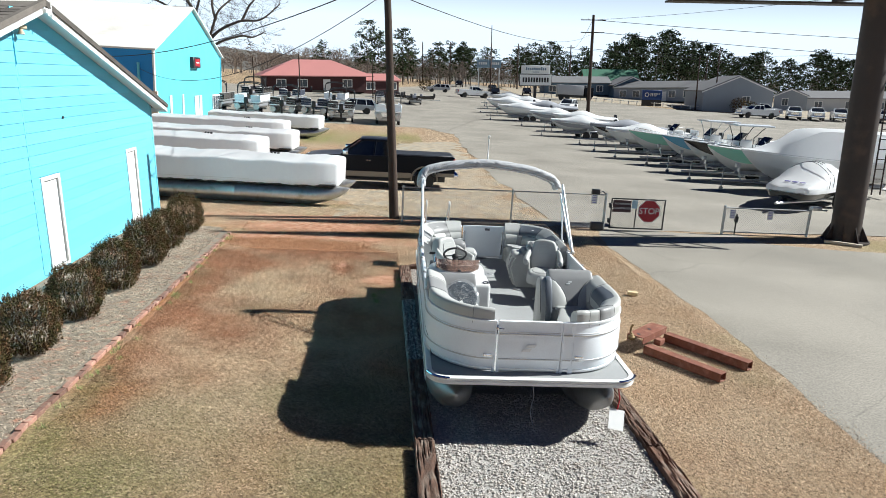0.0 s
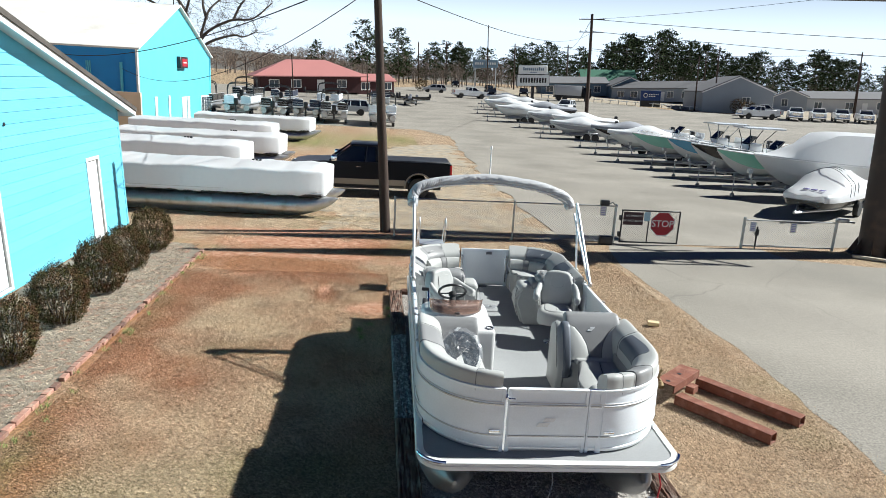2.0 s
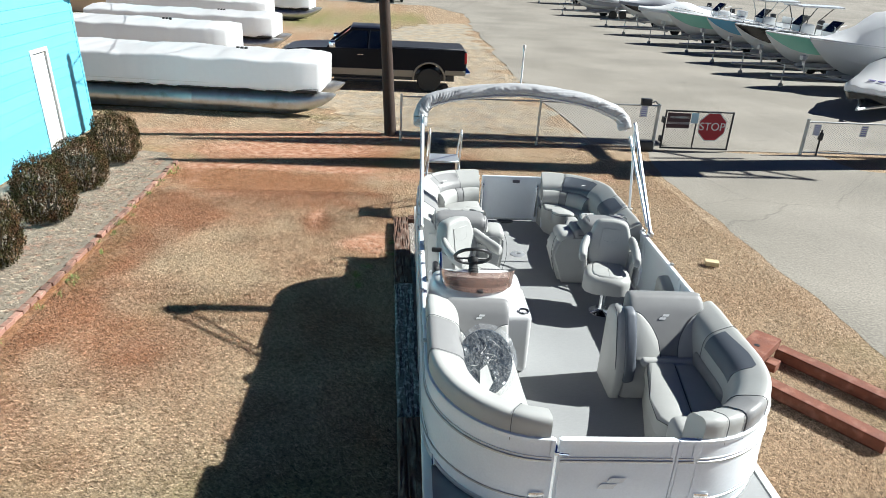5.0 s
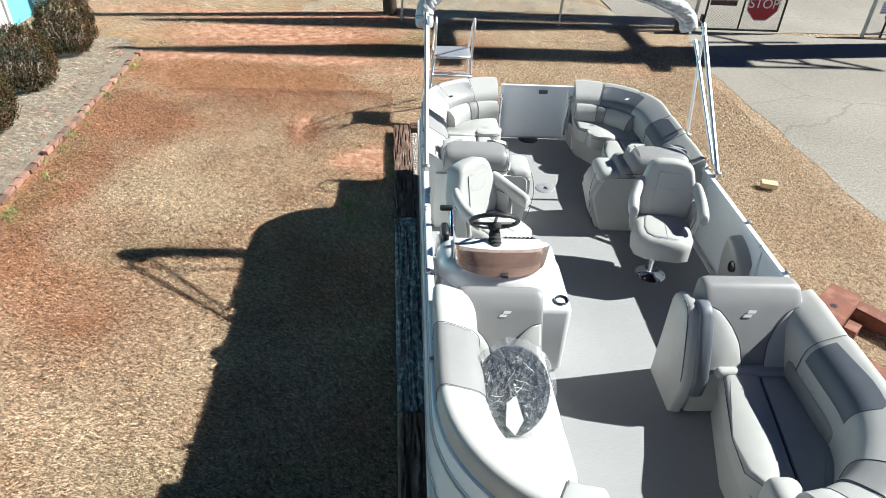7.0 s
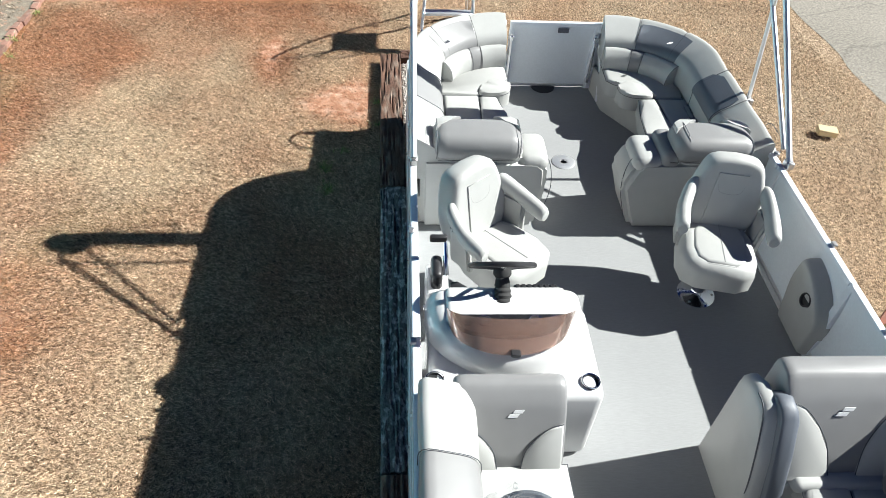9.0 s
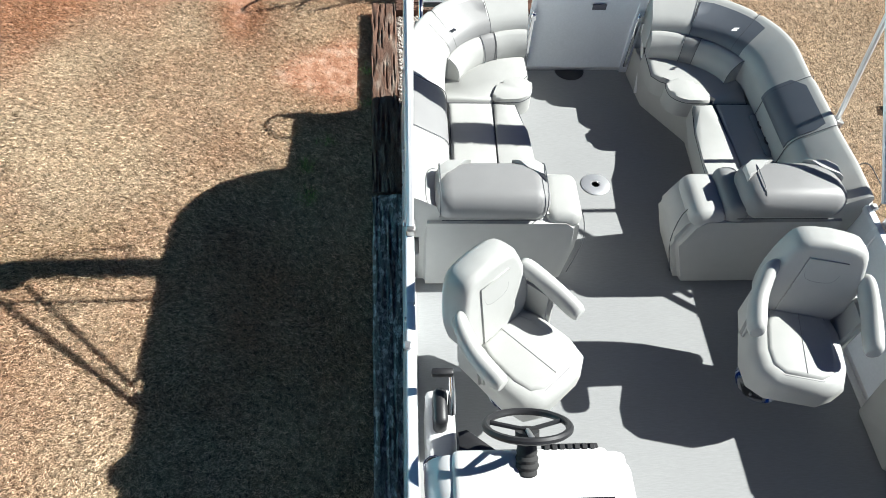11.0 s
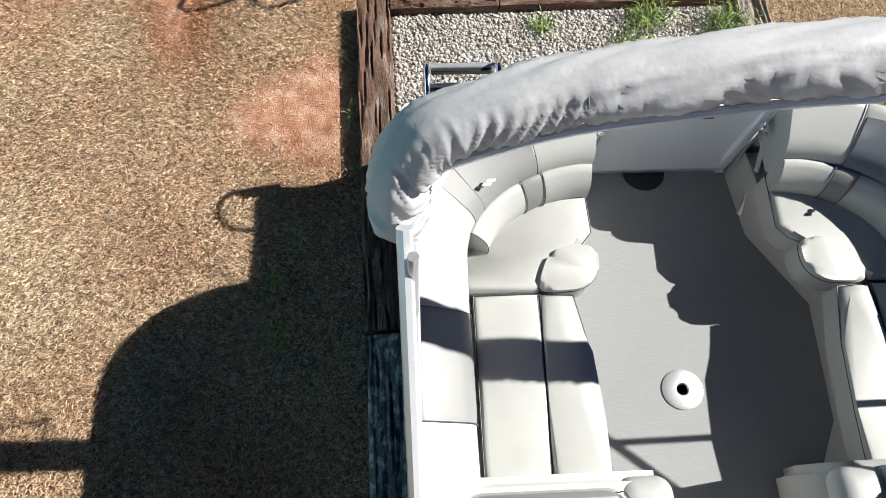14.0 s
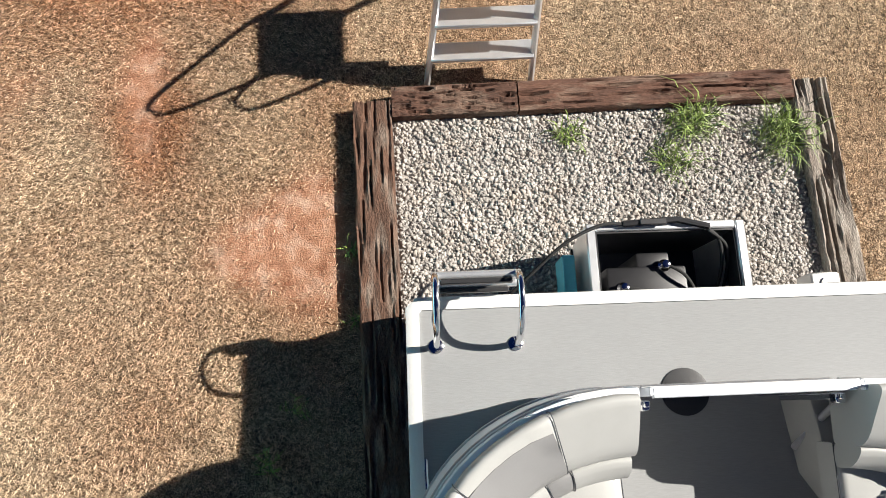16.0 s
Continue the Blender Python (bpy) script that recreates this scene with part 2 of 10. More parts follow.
def floor_vinyl():
    m = mat("woven_floor", (0.285, 0.290, 0.292), 0.75, var=0.06, scale=3, bump=0.1, fine=260)
    nt = m.node_tree
    w = nt.nodes.new("ShaderNodeTexNoise")
    w.inputs["Scale"].default_value, w.inputs["Detail"].default_value = 1.0, 2
    mp = nt.nodes.new("ShaderNodeMapping")
    mp.inputs["Scale"].default_value = (22, 420, 22)
    geo = nt.nodes.new("ShaderNodeNewGeometry")
    nt.links.new(geo.outputs["Position"], mp.inputs["Vector"])
    nt.links.new(mp.outputs[0], w.inputs["Vector"])
    r = nt.nodes.new("ShaderNodeMapRange")
    r.inputs["From Min"].default_value, r.inputs["From Max"].default_value = 0.3, 0.7
    r.inputs["To Min"].default_value, r.inputs["To Max"].default_value = 0.92, 1.06
    nt.links.new(w.outputs[0], r.inputs["Value"])
    s = nt.nodes.new("ShaderNodeVectorMath")
    s.operation = "SCALE"
    b = nt.nodes["Principled BSDF"]
    old = b.inputs["Base Color"].links[0].from_socket
    nt.links.new(old, s.inputs[0])
    nt.links.new(r.outputs[0], s.inputs["Scale"])
    nt.links.new(s.outputs[0], b.inputs["Base Color"])
    return m


FLOOR = floor_vinyl()
TINT = glass("tinted_screen", (0.60, 0.44, 0.37), 0.05, 0.7)


def film_material():
    """Thin clear film: mostly see-through, with a glossy share."""
    m = bpy.data.materials.new("clear_film")
    m.use_nodes = True
    nt = m.node_tree
    a, b, c = nt.nodes.new("ShaderNodeBsdfTransparent"), nt.nodes.new("ShaderNodeBsdfGlossy"), nt.nodes.new("ShaderNodeMixShader")
    b.inputs["Roughness"].default_value = 0.12
    # creases turn milky
    n, r, d, w, geo = (nt.nodes.new(k) for k in ("ShaderNodeTexNoise", "ShaderNodeValToRGB", "ShaderNodeBsdfDiffuse", "ShaderNodeMixShader", "ShaderNodeNewGeometry"))
    n.inputs["Scale"].default_value, n.inputs["Detail"].default_value, n.inputs["Distortion"].default_value = 9, 3, 1.2
    nt.links.new(geo.outputs["Position"], n.inputs["Vector"])
    e = r.color_ramp.elements
    e[0].position, e[0].color = 0.44, (0.24, 0.24, 0.24, 1)
    e[1].position, e[1].color = 0.56, (0.20, 0.20, 0.20, 1)
    e.new(0.485).color = (0.14, 0.14, 0.14, 1)
    e.new(0.50).color = (0.85, 0.85, 0.85, 1)
    e.new(0.515).color = (0.12, 0.12, 0.12, 1)
    nt.links.new(n.outputs[0], r.inputs[0])
    nt.links.new(r.outputs[0], c.inputs[0])
    d.inputs["Color"].default_value = (0.8, 0.83, 0.85, 1)
    w.inputs[0].default_value = 0.55
    nt.links.new(b.outputs[0], w.inputs[1])
    nt.links.new(d.outputs[0], w.inputs[2])
    nt.links.new(a.outputs[0], c.inputs[1])
    nt.links.new(w.outputs[0], c.inputs[2])
    nt.links.new(c.outputs[0], nt.nodes["Material Output"].inputs[0])
    return m


PLASTIC_WRAP = film_material()
WOOD = mat("weathered_tie", (0.13, 0.068, 0.044), 0.9, var=0.5, scale=5, bump=1.0, fine=40, stain=(0.25, 0.195, 0.155), stains=(0.48, 0.70), rnd=0.25, stretch=(4, 1.1, 4))
WOOD_PALE = mat("bleached_tie", (0.16, 0.155, 0.15), 0.9, var=0.6, scale=22, bump=1.0, fine=60, stain=(0.42, 0.42, 0.42), stains=(0.5, 0.58), stretch=(1.8, 0.9, 1.8))
WOOD_X = mat("weathered_tie_across", (0.095, 0.046, 0.030), 0.9, var=0.6, scale=4, bump=1.0, fine=30, stain=(0.22, 0.155, 0.115), stains=(0.48, 0.70), rnd=0.25, stretch=(1.1, 4, 4))
WOOD_GREY = mat("greyed_tie", (0.20, 0.165, 0.135), 0.9, var=0.5, scale=5, bump=1.0, fine=40, stain=(0.36, 0.32, 0.275), stains=(0.44, 0.62), stretch=(4, 1.1, 4))
STONE = mat("gravel", (0.46, 0.425, 0.39), 0.85, var=0.15, scale=8, bump=0.3, fine=300, island=0.28, stain=(0.44, 0.385, 0.335), stains=(0.5, 0.7))
GRAVEL_BED = mat("gravel_bed", (0.40, 0.375, 0.35), 0.95, var=0.3, scale=40, bump=0.8, fine=120)
BRICK = mat("brick", (0.29, 0.155, 0.115), 0.9, var=0.25, scale=20, bump=0.5, fine=200, stain=(0.36, 0.27, 0.20), rnd=0.35)
AQUA = mat("aqua_siding", (0.15, 0.51, 0.66), 0.55, var=0.05, scale=2.5, bump=0.08, fine=60, rnd=0.06, stretch=(1, 0.3, 1))
AQUA_METAL = mat("aqua_sheet_metal", (0.13, 0.55, 0.68), 0.45, var=0.06, scale=0.8, bump=0.03, fine=30)
WHITE = mat("white_paint", (0.74, 0.74, 0.72), 0.5, var=0.05, scale=5, bump=0.05)
BLIND = mat("window_blind", (0.76, 0.75, 0.73), 0.7, var=0.05)
PANE = mat("window_pane", (0.06, 0.08, 0.10), 0.06, var=0.1, spec=0.8)
SHINGLE = mat("shingle", (0.13, 0.115, 0.10), 0.95, var=0.3, scale=3, bump=0.5, fine=60, rnd=0.3)
WRAP = mat("shrink_wrap", (0.94, 0.942, 0.945), 0.34, var=0.03, scale=3, bump=0.22, fine=9)


def lit_through(m, share, col):
    """Thin film: part of the light comes through it."""
    nt = m.node_tree
    t, x = nt.nodes.new("ShaderNodeBsdfTranslucent"), nt.nodes.new("ShaderNodeMixShader")
    t.inputs["Color"].default_value = (*col, 1)
    x.inputs[0].default_value = share
    nt.links.new(nt.nodes["Principled BSDF"].outputs[0], x.inputs[1])
    nt.links.new(t.outputs[0], x.inputs[2])
    nt.links.new(x.outputs[0], nt.nodes["Material Output"].inputs[0])


lit_through(WRAP, 0.4, (0.96, 0.97, 0.98))
BARK = mat("bark", (0.10, 0.08, 0.065), 0.95, var=0.4, scale=5, bump=0.8, fine=60, stretch=(3, 3, 0.6))
POLE_WOOD = mat("pole_wood", (0.055, 0.036, 0.027), 0.9, var=0.35, scale=4, bump=0.6, fine=60, stretch=(6, 6, 0.4))
STEEL_BROWN = mat("brown_steel", (0.038, 0.025, 0.020), 0.6, var=0.25, scale=2, bump=0.1, fine=40, stain=(0.085, 0.05, 0.035))
RUST = mat("rust_red_steel", (0.18, 0.062, 0.036), 0.75, var=0.3, scale=9, bump=0.25, fine=120, stain=(0.27, 0.125, 0.085), stains=(0.5, 0.7))
GALV = mat("galvanised", (0.46, 0.47, 0.47), 0.45, 0.8, var=0.15, scale=10)


# ---- ground ----
def rise(x, y):
    """The land is level round the yard and climbs gently towards the road."""
    r = math.hypot(x, y)
    if r < 60:
        return 0.0
    if r < 200:
        return (r - 60) * 0.025 * (min(1, (r - 60) / 30) * 0.5 + 0.5)
    return 3.5 + (r - 200) * 0.004


PATCHES = ((0.0, 15.05, 0.42, 0.3, 0.9), (0.25, 15.35, 0.22, 0.35, 0.5), (-0.85, 16.2, 0.10, 0.55, 0.7), (-2.0, 16.0, 1.0, 0.35, 0.25), (0.25, 14.7, 0.25, 0.2, 0.6), (-2.75, 17.38, 0.42, 0.24, 0.55), (-2.4, 19.25, 2.2, 0.32, 0.8), (-0.6, 19.1, 0.9, 0.22, 0.6), (-3.6, 18.2, 0.35, 0.9, 0.35),
           (-1.6, 16.3, 0.3, 0.15, 0.35), (-0.9, 16.4, 0.3, 0.4, 0.2), (-2.6, 11.9, 0.3, 0.4, 0.35), (5.2, 18.9, 0.9, 0.5, 0.6), (-2.0, 20.5, 2.4, 0.75, 0.85), (1.2, 18.6, 1.5, 0.4, 0.45), (2.6, 17.2, 0.6, 0.4, 0.25),
           (-1.5, 21.7, 2.3, 0.75, 0.9), (-5.2, 22.1, 1.6, 0.4, 0.4), (1.2, 22.3, 1.3, 0.4, 0.55), (3.8, 21.6, 0.8, 0.5, 0.45))
RUSTY = ((-3.8, 15.4, 0.7, 2.4, 0.75), (-3.9, 12.5, 0.55, 2.2, 0.6), (-2.3, 18.3, 1.6, 0.7, 0.95), (-0.85, 16.0, 0.28, 0.5, 0.8), (-0.6, 17.6, 1.3, 0.9, 0.5), (-2.9, 16.2, 1.0, 0.8, 0.4), (0.1, 14.9, 0.7, 0.6, 0.5), (-3.7, 9.0, 0.5, 1.6, 0.5), (-2.7, 11.9, 0.6, 0.8, 0.4), (-1.0, 20.2, 3.0, 0.8, 0.6))


def blot(x, y, spots):
    v = 0.0
    for px, py, rx, ry, a in spots:
        d = ((x - px) / rx) ** 2 + ((y - py) / ry) ** 2
        if d < 6:
            v += a * math.exp(-d)
    return v


def bare(x, y):
    """How far the red clay shows through the turf, 0 to 1."""
    v = 0.20 * (noise.fractal((x * 0.55, y * 0.55, 3.1), 1.0, 2.1, 5) + 0.1) + 1.5 * blot(x, y, PATCHES) * (0.8 + 0.5 * noise.noise((x * 2.3, y * 2.3, 1.0)))
    if y > 23 or x > 3.6:
        v *= 0.6
    return max(0.0, min(1.0, v))


def rusty(x, y):
    """How far the thatch turns red-brown, 0 to 1."""
    v = 0.13 + 0.46 * noise.fractal((x * 0.8, y * 0.8, 6.6), 1.0, 2.0, 5) + 1.3 * blot(x, y, RUSTY) * (0.9 + 0.7 * noise.noise((x * 1.9, y * 1.9, 4.0)))
    if x < 0.5 and 14 < y < 22:
        v += 0.22 * min(1, (y - 14) / 2.5)
    if x > 3.6:
        v *= 0.35
    return max(0.0, min(1.0, v))


def green(x, y):
    v = noise.fractal((x * 0.45 + 9, y * 0.45, 5.5), 1.0, 2.0, 4) * 0.5 - 0.26
    v += 0.42 * math.exp(-((x + 3.95) / 0.22) ** 2) * (0.6 + noise.noise((x, y * 0.8, 2)))
    v += 0.30 * math.exp(-((x + 2.4) / 0.6) ** 2 - ((y - 17.8) / 0.25) ** 2) + 0.4 * math.exp(-((x + 4.6) / 1.1) ** 2 - ((y - 20.3) / 0.4) ** 2)
    # mask rises on the near left lawn, which turns it darker olive
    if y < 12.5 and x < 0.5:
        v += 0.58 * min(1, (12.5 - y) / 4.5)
    if 19.4 < y < 27 and x < 1.5:
        v += 0.12 + 0.45 * noise.fractal((x * 0.7 + 3, y * 0.9, 8.5), 1.0, 2.0, 4) + 0.35 * math.exp(-((x + 1.0) / 2.2) ** 2 - ((y - 23.9) / 0.4) ** 2)
    if 48 < y < 60 and x < 3:
        v += 0.85
    if 19.6 < y < 21.4 and x > 10.5:
        v += 0.45
    return max(0.0, min(1.0, v))


def ground_material():
    m = bpy.data.materials.new("dormant_turf")
    m.use_nodes = True
    nt = m.node_tree
    N, L = nt.nodes.new, nt.links.new
    b = nt.nodes["Principled BSDF"]
    b.inputs["Roughness"].default_value = 0.95
    b.inputs["Specular IOR Level"].default_value = 0.1
    at = N("ShaderNodeVertexColor")
    at.layer_name = "cover"
    sep = N("ShaderNodeSeparateColor")
    L(at.outputs[0], sep.inputs[0])
    geo = N("ShaderNodeNewGeometry")

    def nz(scale, detail=5):
        t = N("ShaderNodeTexNoise")
        t.inputs["Scale"].default_value, t.inputs["Detail"].default_value = scale, detail
        L(geo.outputs["Position"], t.inputs["Vector"])
        return t

    def ramp(src, stops):
        r = N("ShaderNodeValToRGB")
        r.color_ramp.elements[0].position, r.color_ramp.elements[0].color = stops[0][0], (*stops[0][1], 1)
        r.color_ramp.elements[1].position, r.color_ramp.elements[1].color = stops[-1][0], (*stops[-1][1], 1)
        for p, c in stops[1:-1]:
            r.color_ramp.elements.new(p).color = (*c, 1)
        L(src, r.inputs[0])
        return r.outputs[0]

    def mix(f, a, c):
        x = N("ShaderNodeMix")
        x.data_type = "RGBA"
        L(f, x.inputs["Factor"])
        L(a, x.inputs["A"])
        L(c, x.inputs["B"])
        return x.outputs["Result"]

    blades, broad = nz(105, 4), nz(0.8)
    straw = ramp(blades.outputs[0], ((0.36, (0.105, 0.074, 0.046)), (0.5, (0.275, 0.20, 0.135)), (0.61, (0.60, 0.475, 0.335))))
    dull = ramp(blades.outputs[0], ((0.36, (0.095, 0.064, 0.040)), (0.5, (0.265, 0.185, 0.12)), (0.61, (0.56, 0.43, 0.29))))
    bf = N("ShaderNodeMapRange")
    bf.inputs["From Min"].default_value, bf.inputs["From Max"].default_value = 0.4, 0.6
    L(broad.outputs[0], bf.inputs["Value"])
    turf = mix(bf.outputs[0], straw, dull)
    grass = ramp(nz(62, 4).outputs[0], ((0.35, (0.070, 0.069, 0.023)), (0.65, (0.31, 0.305, 0.125))))
    rust = ramp(blades.outputs[0], ((0.34, (0.085, 0.038, 0.018)), (0.5, (0.27, 0.125, 0.06)), (0.64, (0.46, 0.25, 0.135))))
    turf = mix(sep.outputs[2], turf, rust)
    turf = mix(sep.outputs[1], turf, grass)
    # tussocks: noise mottles the sward colour, with the dark hollows painted in between
    clump = N("ShaderNodeMapRange")
    clump.inputs["From Min"].default_value, clump.inputs["From Max"].default_value = 0.38, 0.62
    clump.inputs["To Min"].default_value, clump.inputs["To Max"].default_value = 0.66, 1.32
    L(nz(27, 4).outputs[0], clump.inputs["Value"])
    lump = N("ShaderNodeVectorMath")
    lump.operation = "SCALE"
    L(turf, lump.inputs[0])
    L(clump.outputs[0], lump.inputs["Scale"])
    turf = lump.outputs[0]
    clay = ramp(nz(7, 8).outputs[0], ((0.3, (0.26, 0.115, 0.066)), (0.5, (0.44, 0.23, 0.145)), (0.7, (0.56, 0.375, 0.275))))
    edge = N("ShaderNodeMapRange")
    edge.inputs["From Min"].default_value, edge.inputs["From Max"].default_value = 0.22, 0.75
    wob = N("ShaderNodeMath")
    wob.operation = "MULTIPLY_ADD"
    wob.inputs[1].default_value = 0.30
    L(nz(24, 6).outputs[0], wob.inputs[0])
    L(sep.outputs[0], wob.inputs[2])
    sub = N("ShaderNodeMath")
    sub.operation = "SUBTRACT"
    sub.inputs[1].default_value = 0.15
    L(wob.outputs[0], sub.inputs[0])
    L(sub.outputs[0], edge.inputs["Value"])
    L(mix(edge.outputs[0], turf, clay), b.inputs["Base Color"])
    bp = N("ShaderNodeBump")
    bp.inputs["Strength"].default_value, bp.inputs["Distance"].default_value = 0.7, 0.02
    L(blades.outputs[0], bp.inputs["Height"])
    L(bp.outputs[0], b.inputs["Normal"])
    return m


TURF = ground_material()


def axis(lo, hi, step, far):
    """Grid lines: fine between lo and hi, widening outwards."""
    out = list(np.arange(lo, hi + step / 2, step))
    s, a, b = step, lo, hi
    while b < far:
        s *= 1.22
        a, b = a - s, b + s
        out = [a] + out + [b]
    return out


def ground():
    xs, ys = axis(-9.0, 8.0, 0.12, 1600), axis(3.0, 26.0, 0.12, 1600)
    verts, cover = [], []
    for y in ys:
        for x in xs:
            near = -7 < x < 9 and 2 < y < 24
            z = rise(x, y) - (0.012 if x < 6.0 or y > 22 else 0.005)
            if near and x < 6.0:
                z += 0.009 * noise.noise((x * 1.7, y * 1.7, 0))
            verts.append((x, y, z))
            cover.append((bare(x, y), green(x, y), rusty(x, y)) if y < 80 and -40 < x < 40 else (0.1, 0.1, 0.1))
    nx = len(xs)
    faces = [(j * nx + i, j * nx + i + 1, (j + 1) * nx + i + 1, (j + 1) * nx + i) for j in range(len(ys) - 1) for i in range(nx - 1)]
    me = mesh_from("ground", verts, faces, TURF, True)
    col = me.color_attributes.new("cover", "FLOAT_COLOR", "POINT")
    col.data.foreach_set("color", [c for d, g, r in cover for c in (d, g, r, 1)])
    tagged(new("ground", me), "dormant straw-coloured lawn with patches of red clay", "ground", kind="structure")


ground()


def patch(name, outline, material, label, category, lift, step=0.5, wobble=0.0, follow=False, seed=0.0):
    """A flat sheet over an outline, with an uneven rim."""
    pts = []
    n = len(outline)
    for i in range(n):
        a, b = Vector(outline[i]), Vector(outline[(i + 1) % n])
        k = max(1, int((b - a).length / step))
        for j in range(k):
            p = a + (b - a) * j / k
            d = (b - a).normalized()
            p = p + Vector((d.y, -d.x)) * wobble * (noise.fractal((p.x * 0.9, p.y * 0.9, seed), 1.0, 2.0, 4))
            pts.append(p)
    bm = bmesh.new()
    vs = [bm.verts.new((p.x, p.y, 0)) for p in pts]
    f = bm.faces.new(vs)
    if follow:
        bmesh.ops.triangulate(bm, faces=[f])
        for _ in range(4):
            bmesh.ops.subdivide_edges(bm, edges=[e for e in bm.edges if e.calc_length() > 14], cuts=1, use_grid_fill=False)
            bmesh.ops.triangulate(bm, faces=bm.faces)
    for v in bm.verts:
        v.co.z = lift + (rise(v.co.x, v.co.y) if follow else 0)
    bmesh.ops.recalc_face_normals(bm, faces=bm.faces)
    if sum(f.normal.z for f in bm.faces) < 0:
        bmesh.ops.reverse_faces(bm, faces=bm.faces)
    return tagged(new(name, finish(bm, name, material)), label, category, kind="structure")


def asphalt_material():
    m = mat("old_asphalt", (0.275, 0.25, 0.212), 0.9, var=0.22, scale=0.35, bump=0.5, fine=14, stain=(0.225, 0.205, 0.172), stains=(0.45, 0.62))
    nt = m.node_tree
    N, L = nt.nodes.new, nt.links.new
    b = nt.nodes["Principled BSDF"]
    old = b.inputs["Base Color"].links[0].from_socket
    geo = N("ShaderNodeNewGeometry")
    warp = N("ShaderNodeTexNoise")
    warp.inputs["Scale"].default_value, warp.inputs["Detail"].default_value = 0.9, 5
    L(geo.outputs["Position"], warp.inputs["Vector"])
    add = N("ShaderNodeMix")
    add.data_type = "VECTOR"
    add.inputs["Factor"].default_value = 0.35
    L(geo.outputs["Position"], add.inputs["A"])
    L(warp.outputs["Color"], add.inputs["B"])
    cr = N("ShaderNodeTexVoronoi")
    cr.feature = "DISTANCE_TO_EDGE"
    cr.inputs["Scale"].default_value = 0.24
    L(add.outputs["Result"], cr.inputs["Vector"])
    mr = N("ShaderNodeMapRange")
    mr.inputs["From Min"].default_value, mr.inputs["From Max"].default_value = 0.0, 0.003
    mr.inputs["To Min"].default_value, mr.inputs["To Max"].default_value = 0.74, 1.0
    L(cr.outputs["Distance"], mr.inputs["Value"])
    grit = N("ShaderNodeTexNoise")
    grit.inputs["Scale"].default_value, grit.inputs["Detail"].default_value = 34, 6
    L(geo.outputs["Position"], grit.inputs["Vector"])
    gr = N("ShaderNodeMapRange")
    gr.inputs["From Min"].default_value, gr.inputs["From Max"].default_value = 0.3, 0.7
    gr.inputs["To Min"].default_value, gr.inputs["To Max"].default_value = 0.62, 1.34
    L(grit.outputs[0], gr.inputs["Value"])
    mm = N("ShaderNodeMath")
    mm.operation = "MULTIPLY"
    L(mr.outputs[0], mm.inputs[0])
    L(gr.outputs[0], mm.inputs[1])
    s = N("ShaderNodeVectorMath")
    s.operation = "SCALE"
    L(old, s.inputs[0])
    L(mm.outputs[0], s.inputs["Scale"])
    L(s.outputs[0], b.inputs["Base Color"])
    return m


ASPHALT = asphalt_material()
MULCH = mat("pine_straw_bed", (0.225, 0.185, 0.14), 0.95, var=0.45, scale=9, bump=0.9, fine=48, stain=(0.36, 0.17, 0.11), stains=(0.54, 0.72))
DRY = mat("dry_gravel_dirt", (0.35, 0.28, 0.195), 0.95, var=0.45, scale=2.2, bump=0.6, fine=14, stain=(0.30, 0.27, 0.215), stains=(0.42, 0.6))
patch("pavement_drive", [(6.6, -12), (6.5, 5), (6.58, 7.3), (6.8, 10), (6.96, 13), (6.88, 16.5), (6.8, 19.3), (7.2, 21.6), (12.0, 21.6), (12.3, 20.3), (15, 19.6), (24, 19.2), (60, 18.5), (60, -12)], ASPHALT,
      "worn grey asphalt drive with cracks and a ragged edge", "drive", -0.001, 0.18, 0.10, seed=1.5)
patch("pavement_lot", [(7.3, 21.6), (5.9, 22.3), (5.7, 30), (5.6, 39), (5.9, 50), (6.3, 60), (4.0, 65.2), (-20, 66), (-40, 66), (-50, 125), (-8, 140), (10, 175), (30, 260), (34, 260), (30, 175), (52, 118), (110, 100), (140, 60), (60, 22.5), (18, 22.2)], ASPHALT,
      "sun-bleached asphalt boat lot with faint cracks", "parking lot", 0.006, 1.2, 0.35, True, 4.5)
patch("ground_dry_strip", [(-1.5, 22.5), (5.6, 22.3), (5.4, 30), (5.4, 40), (5.7, 52), (3.6, 52), (0, 46), (-2, 30)], DRY, "dry sandy turf between fence and lot", "ground", 0.001, 0.3, 1.3, seed=8.5)
patch("pavement_bed", [(-6.9, 2), (-4.35, 2), (-4.35, 8), (-4.33, 14), (-4.18, 19.2), (-4.6, 20.0), (-6.9, 20.6)], MULCH, "grey pine-straw planting bed along the wall", "flower bed", 0.004, 0.4, 0.05, seed=2.5)


